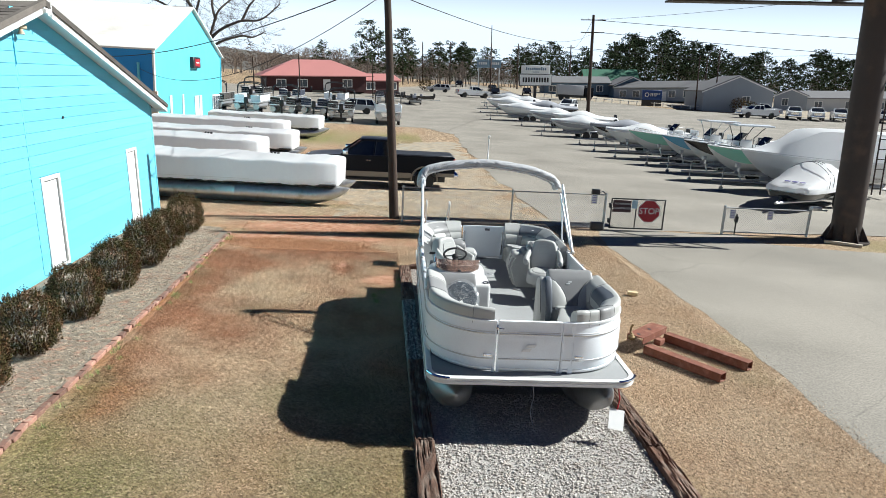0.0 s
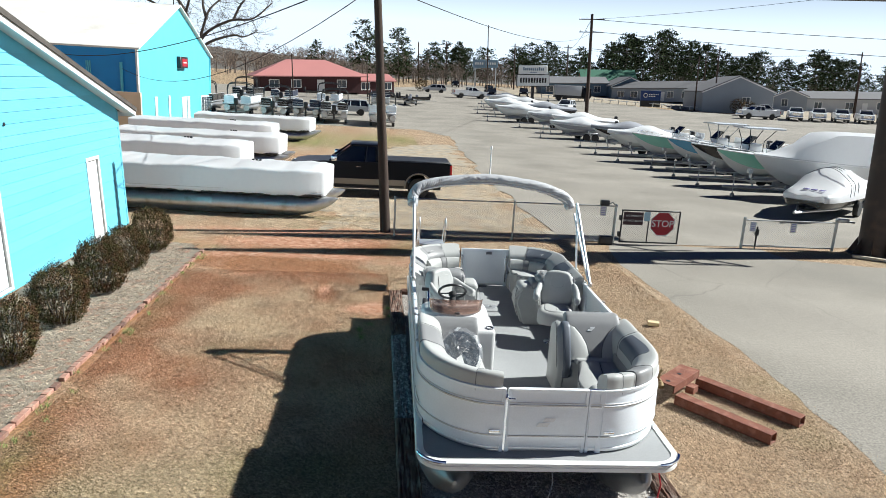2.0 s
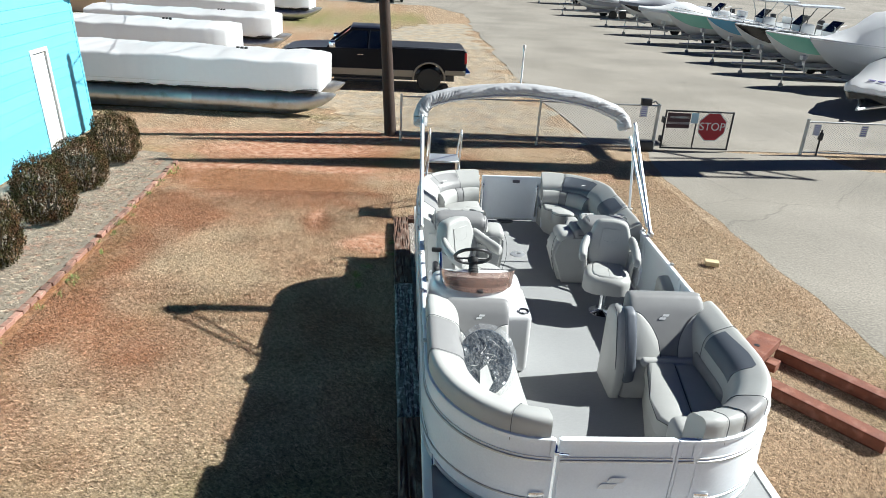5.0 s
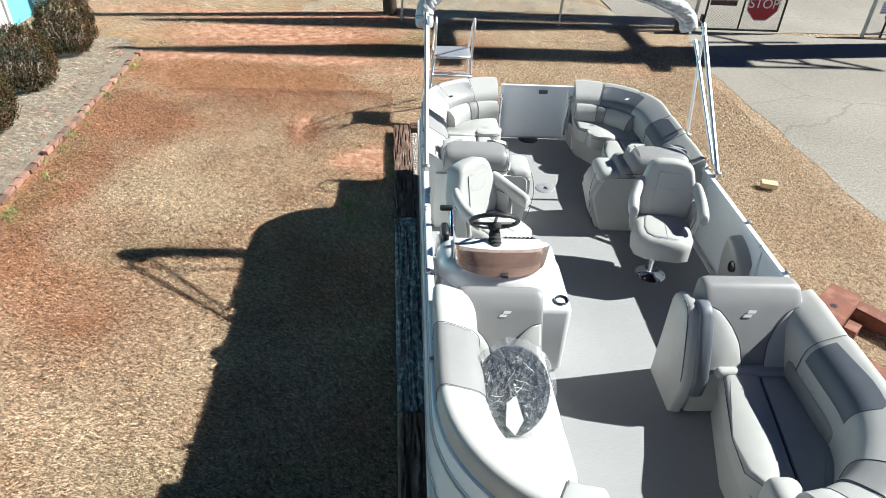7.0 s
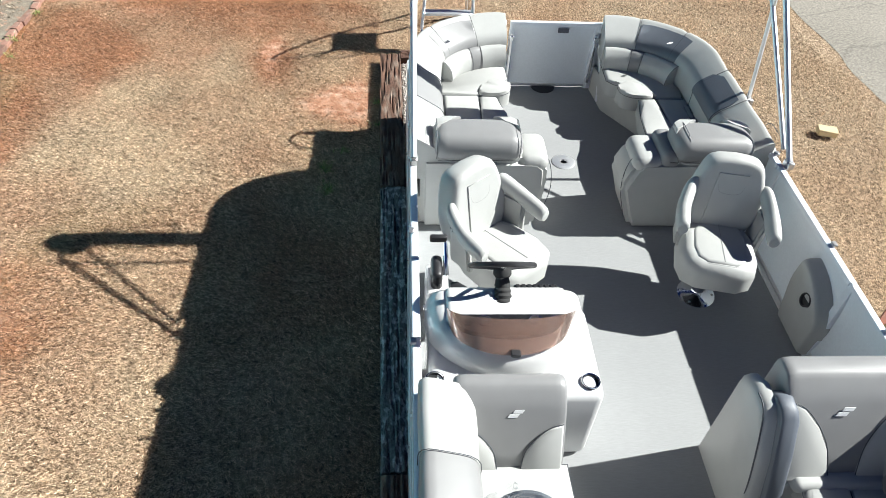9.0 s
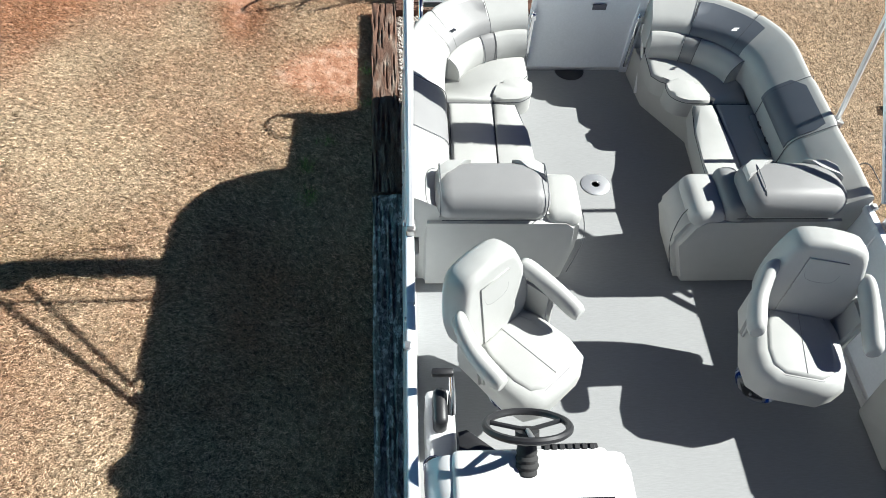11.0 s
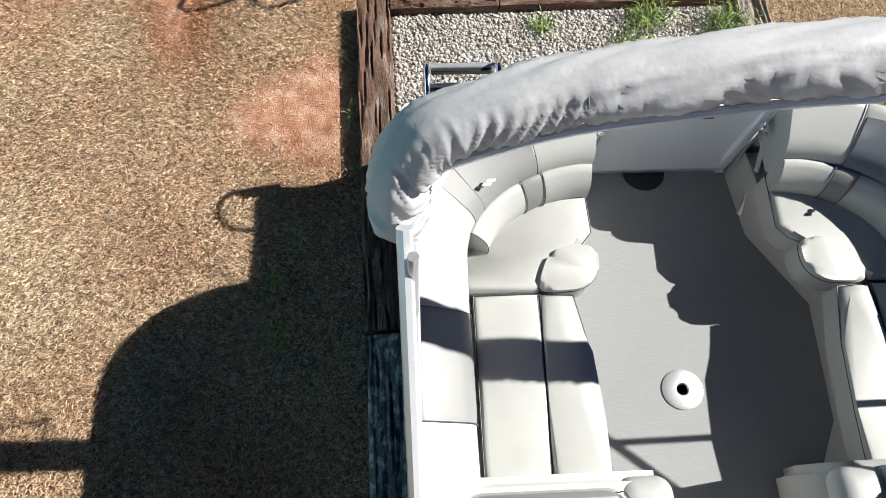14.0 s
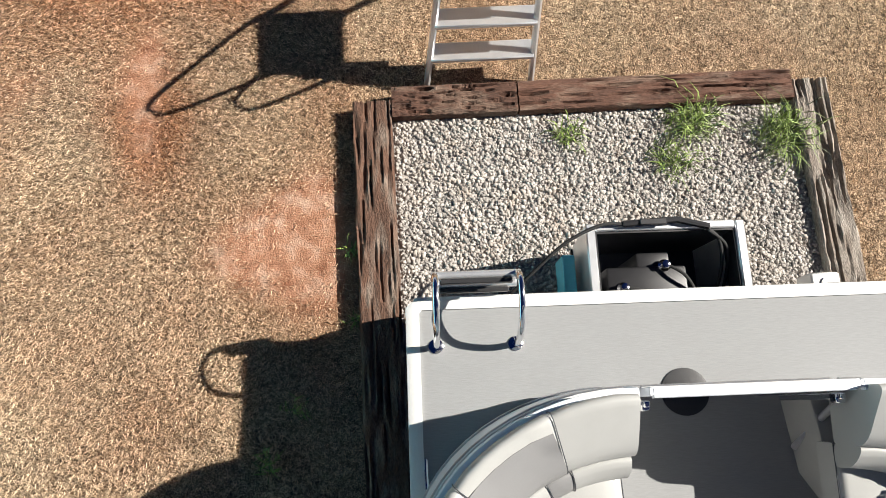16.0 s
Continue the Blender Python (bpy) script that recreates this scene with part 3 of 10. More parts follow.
def blade_material():
    m = mat("straw_blades", (0.59, 0.46, 0.32), 0.7, var=0.30, scale=1.1, fine=24, island=0.75, spec=0.2)
    nt = m.node_tree
    at, sep = nt.nodes.new("ShaderNodeVertexColor"), nt.nodes.new("ShaderNodeSeparateColor")
    at.layer_name = "cover"
    nt.links.new(at.outputs[0], sep.inputs[0])
    mul = nt.nodes["Principled BSDF"].inputs["Base Color"].links[0].from_node
    last = mul.inputs[0].links[0].from_socket
    for k, col in ((2, (0.40, 0.20, 0.115)), (1, (0.205, 0.17, 0.085))):
        x = nt.nodes.new("ShaderNodeMix")
        x.data_type = "RGBA"
        x.inputs["B"].default_value = (*col, 1)
        nt.links.new(sep.outputs[k], x.inputs["Factor"])
        nt.links.new(last, x.inputs["A"])
        last = x.outputs["Result"]
    nt.links.new(last, mul.inputs[0])
    return m


def grass():
    """Loose dry blades over the lawn, thinner on clay."""
    rng = np.random.default_rng(4)
    step = 0.1
    gx, gy = np.arange(-9.0, 7.4, step), np.arange(3.0, 40.3, step)
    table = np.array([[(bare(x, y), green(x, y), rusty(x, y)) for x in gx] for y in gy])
    spots, tints = [], []
    for x0, x1, y0, y1, per in ((-4.1, 0.52, 5.0, 9.5, 7000), (-4.1, 0.52, 9.5, 17.6, 12500), (3.72, 7.2, 5.5, 13.0, 3600), (0.52, 6.6, 15.98, 20.6, 4200), (3.72, 7.2, 13.0, 15.98, 4200), (-4.0, 0.52, 17.6, 21.4, 3400), (-8.8, 0.52, 20.7, 24.4, 1500), (0.52, 5.6, 20.6, 23.5, 1500), (-1.5, 5.5, 23.5, 40.0, 520)):
        k = int((x1 - x0) * (y1 - y0) * per)
        p = np.stack([rng.uniform(x0, x1, k), rng.uniform(y0, y1, k)], 1)
        fy, fx = (p[:, 1] - 3.0) / step, (p[:, 0] + 9.0) / step
        iy, ix = fy.astype(int), fx.astype(int)
        u, v = (fx - ix)[:, None], (fy - iy)[:, None]
        b = (table[iy, ix] * (1 - u) + table[iy, ix + 1] * u) * (1 - v) + (table[iy + 1, ix] * (1 - u) + table[iy + 1, ix + 1] * u) * v
        keep = (rng.random(k) > 0.95 * b[:, 0] - 0.08) & (p[:, 0] < 6.68 + 0.13 * rng.standard_normal(k))
        spots.append(p[keep])
        tints.append(b[keep])
    p = np.concatenate(spots)
    k = len(p)
    a = rng.uniform(0, 2 * np.pi, k) + 0.8 * np.sin(p[:, 0] * 7 + p[:, 1] * 5)
    ln, h, w = rng.uniform(0.014, 0.042, k), rng.uniform(0.003, 0.018, k), rng.uniform(0.0008, 0.0016, k)
    big = np.where(p[:, 1] > 23.5, 2.4, np.where(p[:, 1] > 20.6, 1.4, 1.0))
    ln, w = ln * big, w * big
    dx, dy = np.cos(a), np.sin(a)
    v = np.empty((k, 3, 3))
    v[:, 0] = np.stack([p[:, 0] - dy * w, p[:, 1] + dx * w, np.full(k, 0.0)], 1)
    v[:, 1] = np.stack([p[:, 0] + dy * w, p[:, 1] - dx * w, np.full(k, 0.004)], 1)
    v[:, 2] = np.stack([p[:, 0] + dx * ln, p[:, 1] + dy * ln, 0.008 + h], 1)
    me = bpy.data.meshes.new("grass")
    me.vertices.add(3 * k)
    me.vertices.foreach_set("co", v.reshape(-1))
    me.loops.add(3 * k)
    me.loops.foreach_set("vertex_index", np.arange(3 * k, dtype=np.int32))
    me.polygons.add(k)
    me.polygons.foreach_set("loop_start", np.arange(0, 3 * k, 3, dtype=np.int32))
    t = np.repeat(np.clip(np.concatenate(tints) * rng.uniform(0.5, 1.5, (k, 1)), 0, 1), 3, 0)
    me.color_attributes.new("cover", "FLOAT_COLOR", "POINT").data.foreach_set("color", np.concatenate([t, np.ones((3 * k, 1))], 1).reshape(-1))
    me.materials.append(blade_material())
    me.update()
    tagged(new("grass", me), "short dormant straw-coloured grass blades", "grass", kind="stuff")


grass()


def pine_straw():
    """Loose needles over the planting bed."""
    rng = np.random.default_rng(6)
    k = 52000
    p = np.stack([rng.uniform(-6.7, -4.42, k), rng.uniform(6.0, 20.0, k)], 1)
    a = rng.uniform(0, 2 * np.pi, k)
    ln, h, w = rng.uniform(0.03, 0.09, k), rng.uniform(0.0, 0.03, k), rng.uniform(0.0012, 0.0026, k)
    dx, dy = np.cos(a), np.sin(a)
    v = np.empty((k, 3, 3))
    v[:, 0] = np.stack([p[:, 0] - dy * w, p[:, 1] + dx * w, np.full(k, 0.005)], 1)
    v[:, 1] = np.stack([p[:, 0] + dy * w, p[:, 1] - dx * w, np.full(k, 0.008)], 1)
    v[:, 2] = np.stack([p[:, 0] + dx * ln, p[:, 1] + dy * ln, 0.01 + h], 1)
    me = bpy.data.meshes.new("pine_straw")
    me.vertices.add(3 * k)
    me.vertices.foreach_set("co", v.reshape(-1))
    me.loops.add(3 * k)
    me.loops.foreach_set("vertex_index", np.arange(3 * k, dtype=np.int32))
    me.polygons.add(k)
    me.polygons.foreach_set("loop_start", np.arange(0, 3 * k, 3, dtype=np.int32))
    me.materials.append(mat("old_needles", (0.47, 0.395, 0.30), 0.9, var=0.25, scale=1.5, fine=20, island=0.8, stain=(0.36, 0.20, 0.14), stains=(0.5, 0.7), spec=0.2))
    me.update()
    tagged(new("pine_straw", me), "grey-brown loose pine straw in the bed", "mulch", kind="stuff")


pine_straw()


def tufts():
    """Green weed clumps by the timbers and along the bed."""
    rng = random.Random(8)
    GREEN = mat("weed_green", (0.20, 0.27, 0.07), 0.6, var=0.25, island=0.6)
    spots = [(1.95, 15.70, 0.16, 80), (2.80, 15.74, 0.23, 230), (2.60, 15.50, 0.20, 110), (3.38, 15.62, 0.25, 260), (0.5, 15.0, 0.09, 30), (0.5, 14.55, 0.07, 25), (-0.05, 13.75, 0.12, 40), (0.0, 13.4, 0.12, 40), (0.12, 14.05, 0.1, 25)]
    few = len(spots)
    spots += [(-4.05 + rng.uniform(-0.12, 0.12), rng.uniform(8, 19), 0.1, 14) for _ in range(40)]
    low, lowf = [], []
    for nth, (sx, sy, r, count) in enumerate(spots):
        verts, faces = [], []
        for _ in range(count):
            a, b = rng.uniform(0, 6.28), rng.uniform(0, 6.28)
            q = Vector((rng.gauss(0, r * 0.3), rng.gauss(0, r * 0.3), 0.0))
            ln, lean, w = r * rng.uniform(0.5, 1.15), rng.uniform(0.4, 1.0), rng.uniform(0.0022, 0.0045)
            d, s = Vector((math.cos(a), math.sin(a), 0)), Vector((-math.sin(a), math.cos(a), 0)) * w
            m1, tip = q + d * ln * lean * 0.55 + Vector((0, 0, ln * 0.6)), q + d * ln * lean * 1.1 + Vector((0, 0, ln * 0.45))
            i = len(verts)
            verts += [q - s, q + s, m1 + s * 0.8, m1 - s * 0.8, tip]
            faces += [(i, i + 1, i + 2, i + 3), (i + 3, i + 2, i + 4)]
        if nth >= few:
            lowf += [tuple(i + len(low) for i in q) for q in faces]
            low += [q + Vector((sx, sy, 0.01)) for q in verts]
            continue
        ob = new("weed", mesh_from("weed", verts, faces, GREEN))
        ob.location = (sx, sy, 0.02)
        tagged(ob, "clump of green weed grass in gravel" if sx > 1 else "small clump of green weed by the timber", "weed", "weeds in the yard", "stuff")
    tagged(new("low_weeds", mesh_from("low_weeds", low, lowf, GREEN)), "sparse green weeds beside the brick edging", "weeds", kind="stuff")


tufts()


def gravel():
    """Grey crushed stone in the timber frame."""
    rng = np.random.default_rng(11)
    t = (1 + 5 ** 0.5) / 2
    ico = np.array([(-1, t, 0), (1, t, 0), (-1, -t, 0), (1, -t, 0), (0, -1, t), (0, 1, t), (0, -1, -t), (0, 1, -t), (t, 0, -1), (t, 0, 1), (-t, 0, -1), (-t, 0, 1)]) / 1.9
    tri = np.array([(0, 11, 5), (0, 5, 1), (0, 1, 7), (0, 7, 10), (0, 10, 11), (1, 5, 9), (5, 11, 4), (11, 10, 2), (10, 7, 6), (7, 1, 8), (3, 9, 4), (3, 4, 2), (3, 2, 6), (3, 6, 8), (3, 8, 9), (4, 9, 5), (2, 4, 11), (6, 2, 10), (8, 6, 7), (9, 8, 1)])
    V, F, k = [], [], 0
    for x0, x1, y0, y1, per in ((0.8, 3.5, 13.9, 15.86, 7600), (0.8, 3.5, 4.6, 9.2, 2000), (0.8, 3.5, 9.2, 13.9, 150)):
        for _ in range(int((x1 - x0) * (y1 - y0) * per)):
            s = (0.0048 + 0.0115 * rng.random() ** 1.6) * (1.2 if y0 < 9 else 1.0)
            v = ico * rng.uniform(0.45, 1.35, (12, 3)) * s * np.array((1.35, 0.95, 0.65))
            a = rng.uniform(0, 6.28)
            c, q = np.cos(a), np.sin(a)
            v = v @ np.array(((c, -q, 0), (q, c, 0), (0, 0, 1))).T
            V.append(v + (rng.uniform(x0, x1), rng.uniform(y0, y1), 0.035 + rng.uniform(0, 0.022)))
            F.append(tri + 12 * k)
            k += 1
    V, F = np.concatenate(V), np.concatenate(F)
    me = bpy.data.meshes.new("gravel")
    me.vertices.add(len(V))
    me.vertices.foreach_set("co", V.reshape(-1))
    me.loops.add(3 * len(F))
    me.loops.foreach_set("vertex_index", F.reshape(-1).astype(np.int32))
    me.polygons.add(len(F))
    me.polygons.foreach_set("loop_start", np.arange(0, 3 * len(F), 3, dtype=np.int32))
    me.materials.append(STONE)
    me.update()
    tagged(new("gravel", me), "pale grey crushed stone inside the timber frame", "gravel", kind="stuff")
    bm = bmesh.new()
    box(bm, 0.78, 3.52, 4.5, 15.87, 0.0, 0.04)
    ob = solo("pavement_gravel_bed", bm, GRAVEL_BED, "grey gravel parking bed framed by timbers", "gravel bed", kind="structure")


gravel()


def timber(x0, x1, y0, y1, h, material, seed):
    """An old railway tie with checks and knocked corners."""
    rng = random.Random(seed)
    along_y = (y1 - y0) > (x1 - x0)
    bm = bmesh.new()
    n = 90
    loops = []
    w = (x1 - x0) if along_y else (y1 - y0)
    m = 17
    tops = [(w / 2 - 0.012 - (w - 0.024) * k / (m - 1), h) for k in range(m)]
    prof = [(-w / 2, 0), (w / 2, 0), (w / 2, h * 0.5), (w / 2, h - 0.012)] + tops + [(-w / 2, h - 0.012), (-w / 2, h * 0.5)]
    for i in range(n + 1):
        t = i / n
        loop = []
        for k, (u, v) in enumerate(prof):
            j = 0.007 * noise.noise((seed * 3.1 + t * 9, k * 0.4, 0.3)) + (0.006 * noise.noise((seed + t * 30, k * 1.1, 2)) if v > 0.02 else 0)
            split = 0.0
            if v == h:
                # long drying splits and torn grain
                split = 0.075 * max(0.0, noise.noise((seed * 5.3 + t * 6, k * 3.7, 7)) - 0.06) * rng.uniform(0.7, 1.3) + 0.004 * rng.random()
            u2, v2 = u + j, v + (j - split if v > 0.02 else 0)
            loop.append((((x0 + x1) / 2 + u2, y0 + (y1 - y0) * t, v2) if along_y else (x0 + (x1 - x0) * t, (y0 + y1) / 2 - u2, v2)))
        loops.append(loop)
    ring(bm, loops)
    return solo("railway_tie", bm, material, "weathered brown railway tie edging the gravel bed", "timber", "ties round the gravel bed", angle=30)


TIE = 2
for i, (a, b) in enumerate(((4.6, 7.72), (7.75, 10.25), (10.27, 13.33), (13.36, 15.98))):
    timber(0.53, 0.785, a, b, 0.13, WOOD_PALE if i == TIE else WOOD, 3 + i)
for i, (a, b) in enumerate(((4.6, 7.6), (7.63, 9.9), (9.93, 12.9), (12.93, 16.0))):
    timber(3.49, 3.73, a, b, 0.12, WOOD_GREY if i == 3 else WOOD, 13 + i)
for i, (a, b) in enumerate(((0.79, 1.62), (1.63, 3.48))):
    timber(a, b, 15.86, 16.07, 0.14, WOOD_X, 23 + i)


# ---- brick edging of the bed ----
def brick_edging():
    edging = thing("trim_brick_edging", (-4.3, 13, 0), "row of old red bricks edging the planting bed", "edging", kind="structure")
    bm = bmesh.new()
    box(bm, -0.045, 0.045, -0.095, 0.095, 0, 0.07, 0.008, 1)
    me = finish(bm, "brick", BRICK)
    rng = random.Random(2)
    y, k = 5.0, 0
    while y < 19.2:
        x = -4.38 + 0.2 * (y - 5) / 14.2 + rng.uniform(-0.015, 0.015)
        ob = new("brick", me)
        ob.parent = edging
        ob.matrix_basis = pose(x + 4.3, y - 13, -0.025 + rng.uniform(-0.008, 0.012), rng.uniform(-2, 2), rng.uniform(-3, 3), rng.uniform(-5, 5))
        y += 0.2 + (0.0 if rng.random() > 0.06 else 0.12)


brick_edging()


# ---- the pontoon boat on the gravel bed ----
CX, Z0, RAIL = 2.11, 0.86, 1.55
# the boat stands a little askew on its bed
SET = pose(2.115, 11.25, 0.05, 0, 0, -1.36) @ Matrix.Diagonal((1.043, 1.012, 1.02, 1)) @ Matrix.Translation((-2.11, -11.29, -0.05))
BOAT = thing("pontoon_boat", (CX, 11.2, 0.05), "white pontoon boat with grey lounges and folded canopy on gravel", "boat")


def fence_line(side):
    """The plan of the fence from bow gate to stern gate: side -1 or 1."""
    pts = arc(1.63, 9.12, 0.81, 0.92, 270, 180, 14) + [(0.82, 9.12 + 0.35 * i) for i in range(1, 12)] + arc(1.68, 13.3, 0.86, 0.70, 180, 90, 14)
    return [Vector((x if side < 0 else 2 * CX - x, y, 0)) for x, y in pts]


def cut(path, s0, s1):
    """The stretch of a path between two lengths along it."""
    out, s = [], 0.0
    for a, b in zip(path, path[1:]):
        d = (b - a).length
        for k in (s0, s1):
            if s <= k < s + d and not (k == s1 and not out and s0 > k):
                out.append((k, a + (b - a) * ((k - s) / d)))
        if s0 < s + d < s1:
            out.append((s + d, b.copy()))
        s += d
    out.sort(key=lambda q: q[0])
    clean = [out[0][1]]
    for _, p in out[1:]:
        if (p - clean[-1]).length > 0.004:
            clean.append(p)
    return clean


LEFT, RIGHT = fence_line(-1), fence_line(1)
TOTAL = sum((b - a).length for a, b in zip(LEFT, LEFT[1:]))
BOWARC = sum((b - a).length for a, b in zip(LEFT[:15], LEFT[1:15]))


def at_y(y):
    """Length along a side fence at which it reaches y on the straight."""
    return BOWARC + (y - 9.12)


def deck():
    o = arc(1.08, 8.23, 0.26, 0.26, 180, 270, 6) + arc(3.14, 8.23, 0.26, 0.26, 270, 360, 6) + [(3.40, 14.45), (3.36, 14.49), (0.86, 14.49), (0.82, 14.45)]
    bm = bmesh.new()
    slab(bm, o, Z0 - 0.06, Z0, 0.0)
    part("deck", bm, FLOOR, BOAT, "grey woven-vinyl deck floor")
    path = [Vector((x, y, 0)) for x, y in o]
    mid = path.index(max(path, key=lambda p: p.y))
    loop = path[mid:] + path[:mid + 1]
    bm = bmesh.new()
    sweep(bm, loop, [(-0.045, Z0 + 0.002), (-0.045, Z0 + 0.012), (0.0, Z0 + 0.014), (0.02, Z0 + 0.004), (0.022, Z0 - 0.02), (0.012, Z0 - 0.028), (0.022, Z0 - 0.036), (0.022, Z0 - 0.075), (0.0, Z0 - 0.085), (-0.02, Z0 - 0.085), (-0.02, Z0 + 0.002)], False)
    part("deck_trim", bm, WHITE, BOAT, "white painted aluminium edge rail of the deck")
    for k, (x0, x1) in enumerate(((0.83, 1.15), (3.07, 3.39))):
        bm = bmesh.new()
        a = arc(1.08, 8.23, 0.285, 0.285, 195, 268, 6) if k == 0 else arc(3.14, 8.23, 0.285, 0.285, 272, 345, 6)
        tube(bm, [(x, y, Z0 + 0.012) for x, y in a], 0.017, 8)
        part("corner_guard", bm, CHROME, BOAT, "polished metal guard on the deck corner")
    for x, y, rot in ((0.875, 8.75, 0), (3.345, 8.75, 0), (0.875, 13.65, 0), (3.345, 13.65, 0)):
        bm = bmesh.new()
        tube(bm, [(x, y - 0.09, Z0 + 0.05), (x, y - 0.07, Z0 + 0.055), (x, y + 0.07, Z0 + 0.055), (x, y + 0.09, Z0 + 0.05)], 0.009, 8)
        for dy in (-0.04, 0.04):
            tube(bm, [(x, y + dy, Z0), (x, y + dy, Z0 + 0.055)], 0.011, 8)
        part("cleat", bm, CHROME, BOAT, "chrome mooring cleat")
    for y in np.arange(8.4, 14.4, 0.55):
        bm = bmesh.new()
        box(bm, 0.9, 3.32, y, y + 0.06, Z0 - 0.12, Z0 - 0.055)
        part("cross_member", bm, ALU_DULL, BOAT)
    for x in (1.17, 3.05):
        bm = bmesh.new()
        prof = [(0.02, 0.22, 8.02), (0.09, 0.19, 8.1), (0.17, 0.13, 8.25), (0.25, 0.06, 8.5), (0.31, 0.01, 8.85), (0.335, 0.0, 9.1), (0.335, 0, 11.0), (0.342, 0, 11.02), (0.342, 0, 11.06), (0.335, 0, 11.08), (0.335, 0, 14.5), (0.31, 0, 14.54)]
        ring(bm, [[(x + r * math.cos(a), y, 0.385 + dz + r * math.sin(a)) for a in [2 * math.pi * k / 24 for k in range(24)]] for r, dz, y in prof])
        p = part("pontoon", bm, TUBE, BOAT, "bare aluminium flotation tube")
        bm = bmesh.new()
        box(bm, x - 0.09, x + 0.09, 9.0, 14.3, 0.7, 0.75)
        part("riser", bm, ALU_DULL, p)
        bm = bmesh.new()
        tube(bm, [(x - 0.33, 9.0 + i * 0.45, 0.36 + 0.02 * math.sin(i)) for i in range(12)], 0.012, 6)
        part("strake", bm, ALU_DULL, p)


deck()


def fence():
    def panel(path, s, name, owner, label=""):
        """One panel with its skin, ribs, top rail and end posts."""
        bm = bmesh.new()
        skin = [(0.0, 0.90), (0.012, 0.94), (0.026, 1.03), (0.03, 1.16), (0.026, 1.30), (0.012, 1.42), (0.0, 1.52)]
        sweep(bm, path, [(s * u, v) for u, v in skin] + [(s * (u - 0.014), v) for u, v in reversed(skin)])
        pn = part(name, bm, PANEL, owner, label or "white fence panel with grey trim lines")
        for z, r, u, m in ((0.895, 0.022, 0.0, ALU), (1.045, 0.009, 0.03, ALU_DULL), (1.375, 0.010, 0.022, ALU_DULL), (1.40, 0.006, 0.018, WHITE)):
            bm = bmesh.new()
            sweep(bm, path, [(s * (u + r * math.cos(a) * 0.8), z + r * math.sin(a)) for a in [6.283 * k / 8 for k in range(8)]])
            part("rib", bm, m, pn)
        bm = bmesh.new()
        sweep(bm, path, [(s * u, v) for u, v in ((-0.026, RAIL - 0.034), (0.014, RAIL - 0.034), (0.018, RAIL - 0.005), (0.010, RAIL), (-0.022, RAIL), (-0.026, RAIL - 0.005))])
        part("top_rail", bm, PANEL, pn, "white painted top rail")
        for p in (path[0], path[-1]):
            bm = bmesh.new()
            box(bm, p.x - 0.018, p.x + 0.018, p.y - 0.018, p.y + 0.018, Z0, RAIL - 0.002, 0.004, 1)
            part("post", bm, PANEL, pn)
        return pn

    a = [0.0, at_y(9.96), at_y(11.4), at_y(12.62), TOTAL]
    for p, q in zip(a, a[1:]):
        panel(cut(LEFT, p + 0.012, q - 0.012), -1, "fence_panel", BOAT)
    a = [0.0, at_y(9.98), at_y(10.72), at_y(11.86), TOTAL]
    for i, (p, q) in enumerate(zip(a, a[1:])):
        panel(cut(RIGHT, p + 0.012, q - 0.012), 1, "side_gate" if i == 1 else "fence_panel", BOAT, "white hinged boarding gate in the side fence" if i == 1 else "")
    # bow gate
    gate = [Vector((1.675, 8.20, 0)), Vector((2.05, 8.20, 0)), Vector((2.435, 8.20, 0))]
    g = panel(gate, 1, "bow_gate", BOAT, "white bow gate with a silver emblem")
    emblem((2.045, 8.163, 1.20), 0.16, "front", g)
    bm = bmesh.new()
    box(bm, 1.625, 1.66, 8.15, 8.235, 1.44, 1.475, 0.006, 1)
    tube(bm, [(1.645, 8.16, 1.455), (1.72, 8.15, 1.455)], 0.009)
    part("latch", bm, CHROME, g)
    # docking lights in the bow panels
    for x in (1.54, 2.68):
        bm = bmesh.new()
        box(bm, x - 0.055, x + 0.055, 8.155, 8.19, 1.075, 1.115, 0.012, 2)
        part("docking_light", bm, CHROME, BOAT, "small chrome-rimmed docking light")
    panel([Vector((2.475, 8.20, 0)), Vector((2.53, 8.20, 0)), Vector((2.58, 8.20, 0))], 1, "fence_panel", BOAT)
    # stern gate
    g = panel([Vector((1.74, 14.0, 0)), Vector((2.15, 14.0, 0)), Vector((2.52, 14.0, 0))][::-1], 1, "stern_gate", BOAT, "white stern gate with a small label")
    bm = bmesh.new()
    box(bm, 2.16, 2.26, 13.968, 13.972, 1.455, 1.50)
    lb = part("label_plate", bm, PRINT, g)
    for x in (1.74, 2.52):
        bm = bmesh.new()
        box(bm, x - 0.012, x + 0.012, 13.94, 13.966, 0.95, 1.45, 0.004, 1)
        box(bm, x - 0.02, x + 0.02, 13.925, 13.968, 1.38, 1.43, 0.006, 1)
        part("latch_bar", bm, CHROME, g)
    bm = bmesh.new()
    tube(bm, [(2.56, 13.94, 1.36), (2.60, 13.86, 1.12), (2.585, 13.72, 0.88)], 0.016)
    part("gate_stay", bm, ALU, g)
    # clips along the rails
    for x, ys in ((0.805, (9.4, 10.3, 11.16, 11.9, 12.3)), (3.415, (9.3, 10.35, 11.05, 12.0))):
        for y in ys:
            bm = bmesh.new()
            box(bm, x - 0.018, x + 0.018, y - 0.022, y + 0.022, RAIL, RAIL + 0.022, 0.006, 1)
            part("rail_clip", bm, ALU_DULL, BOAT)


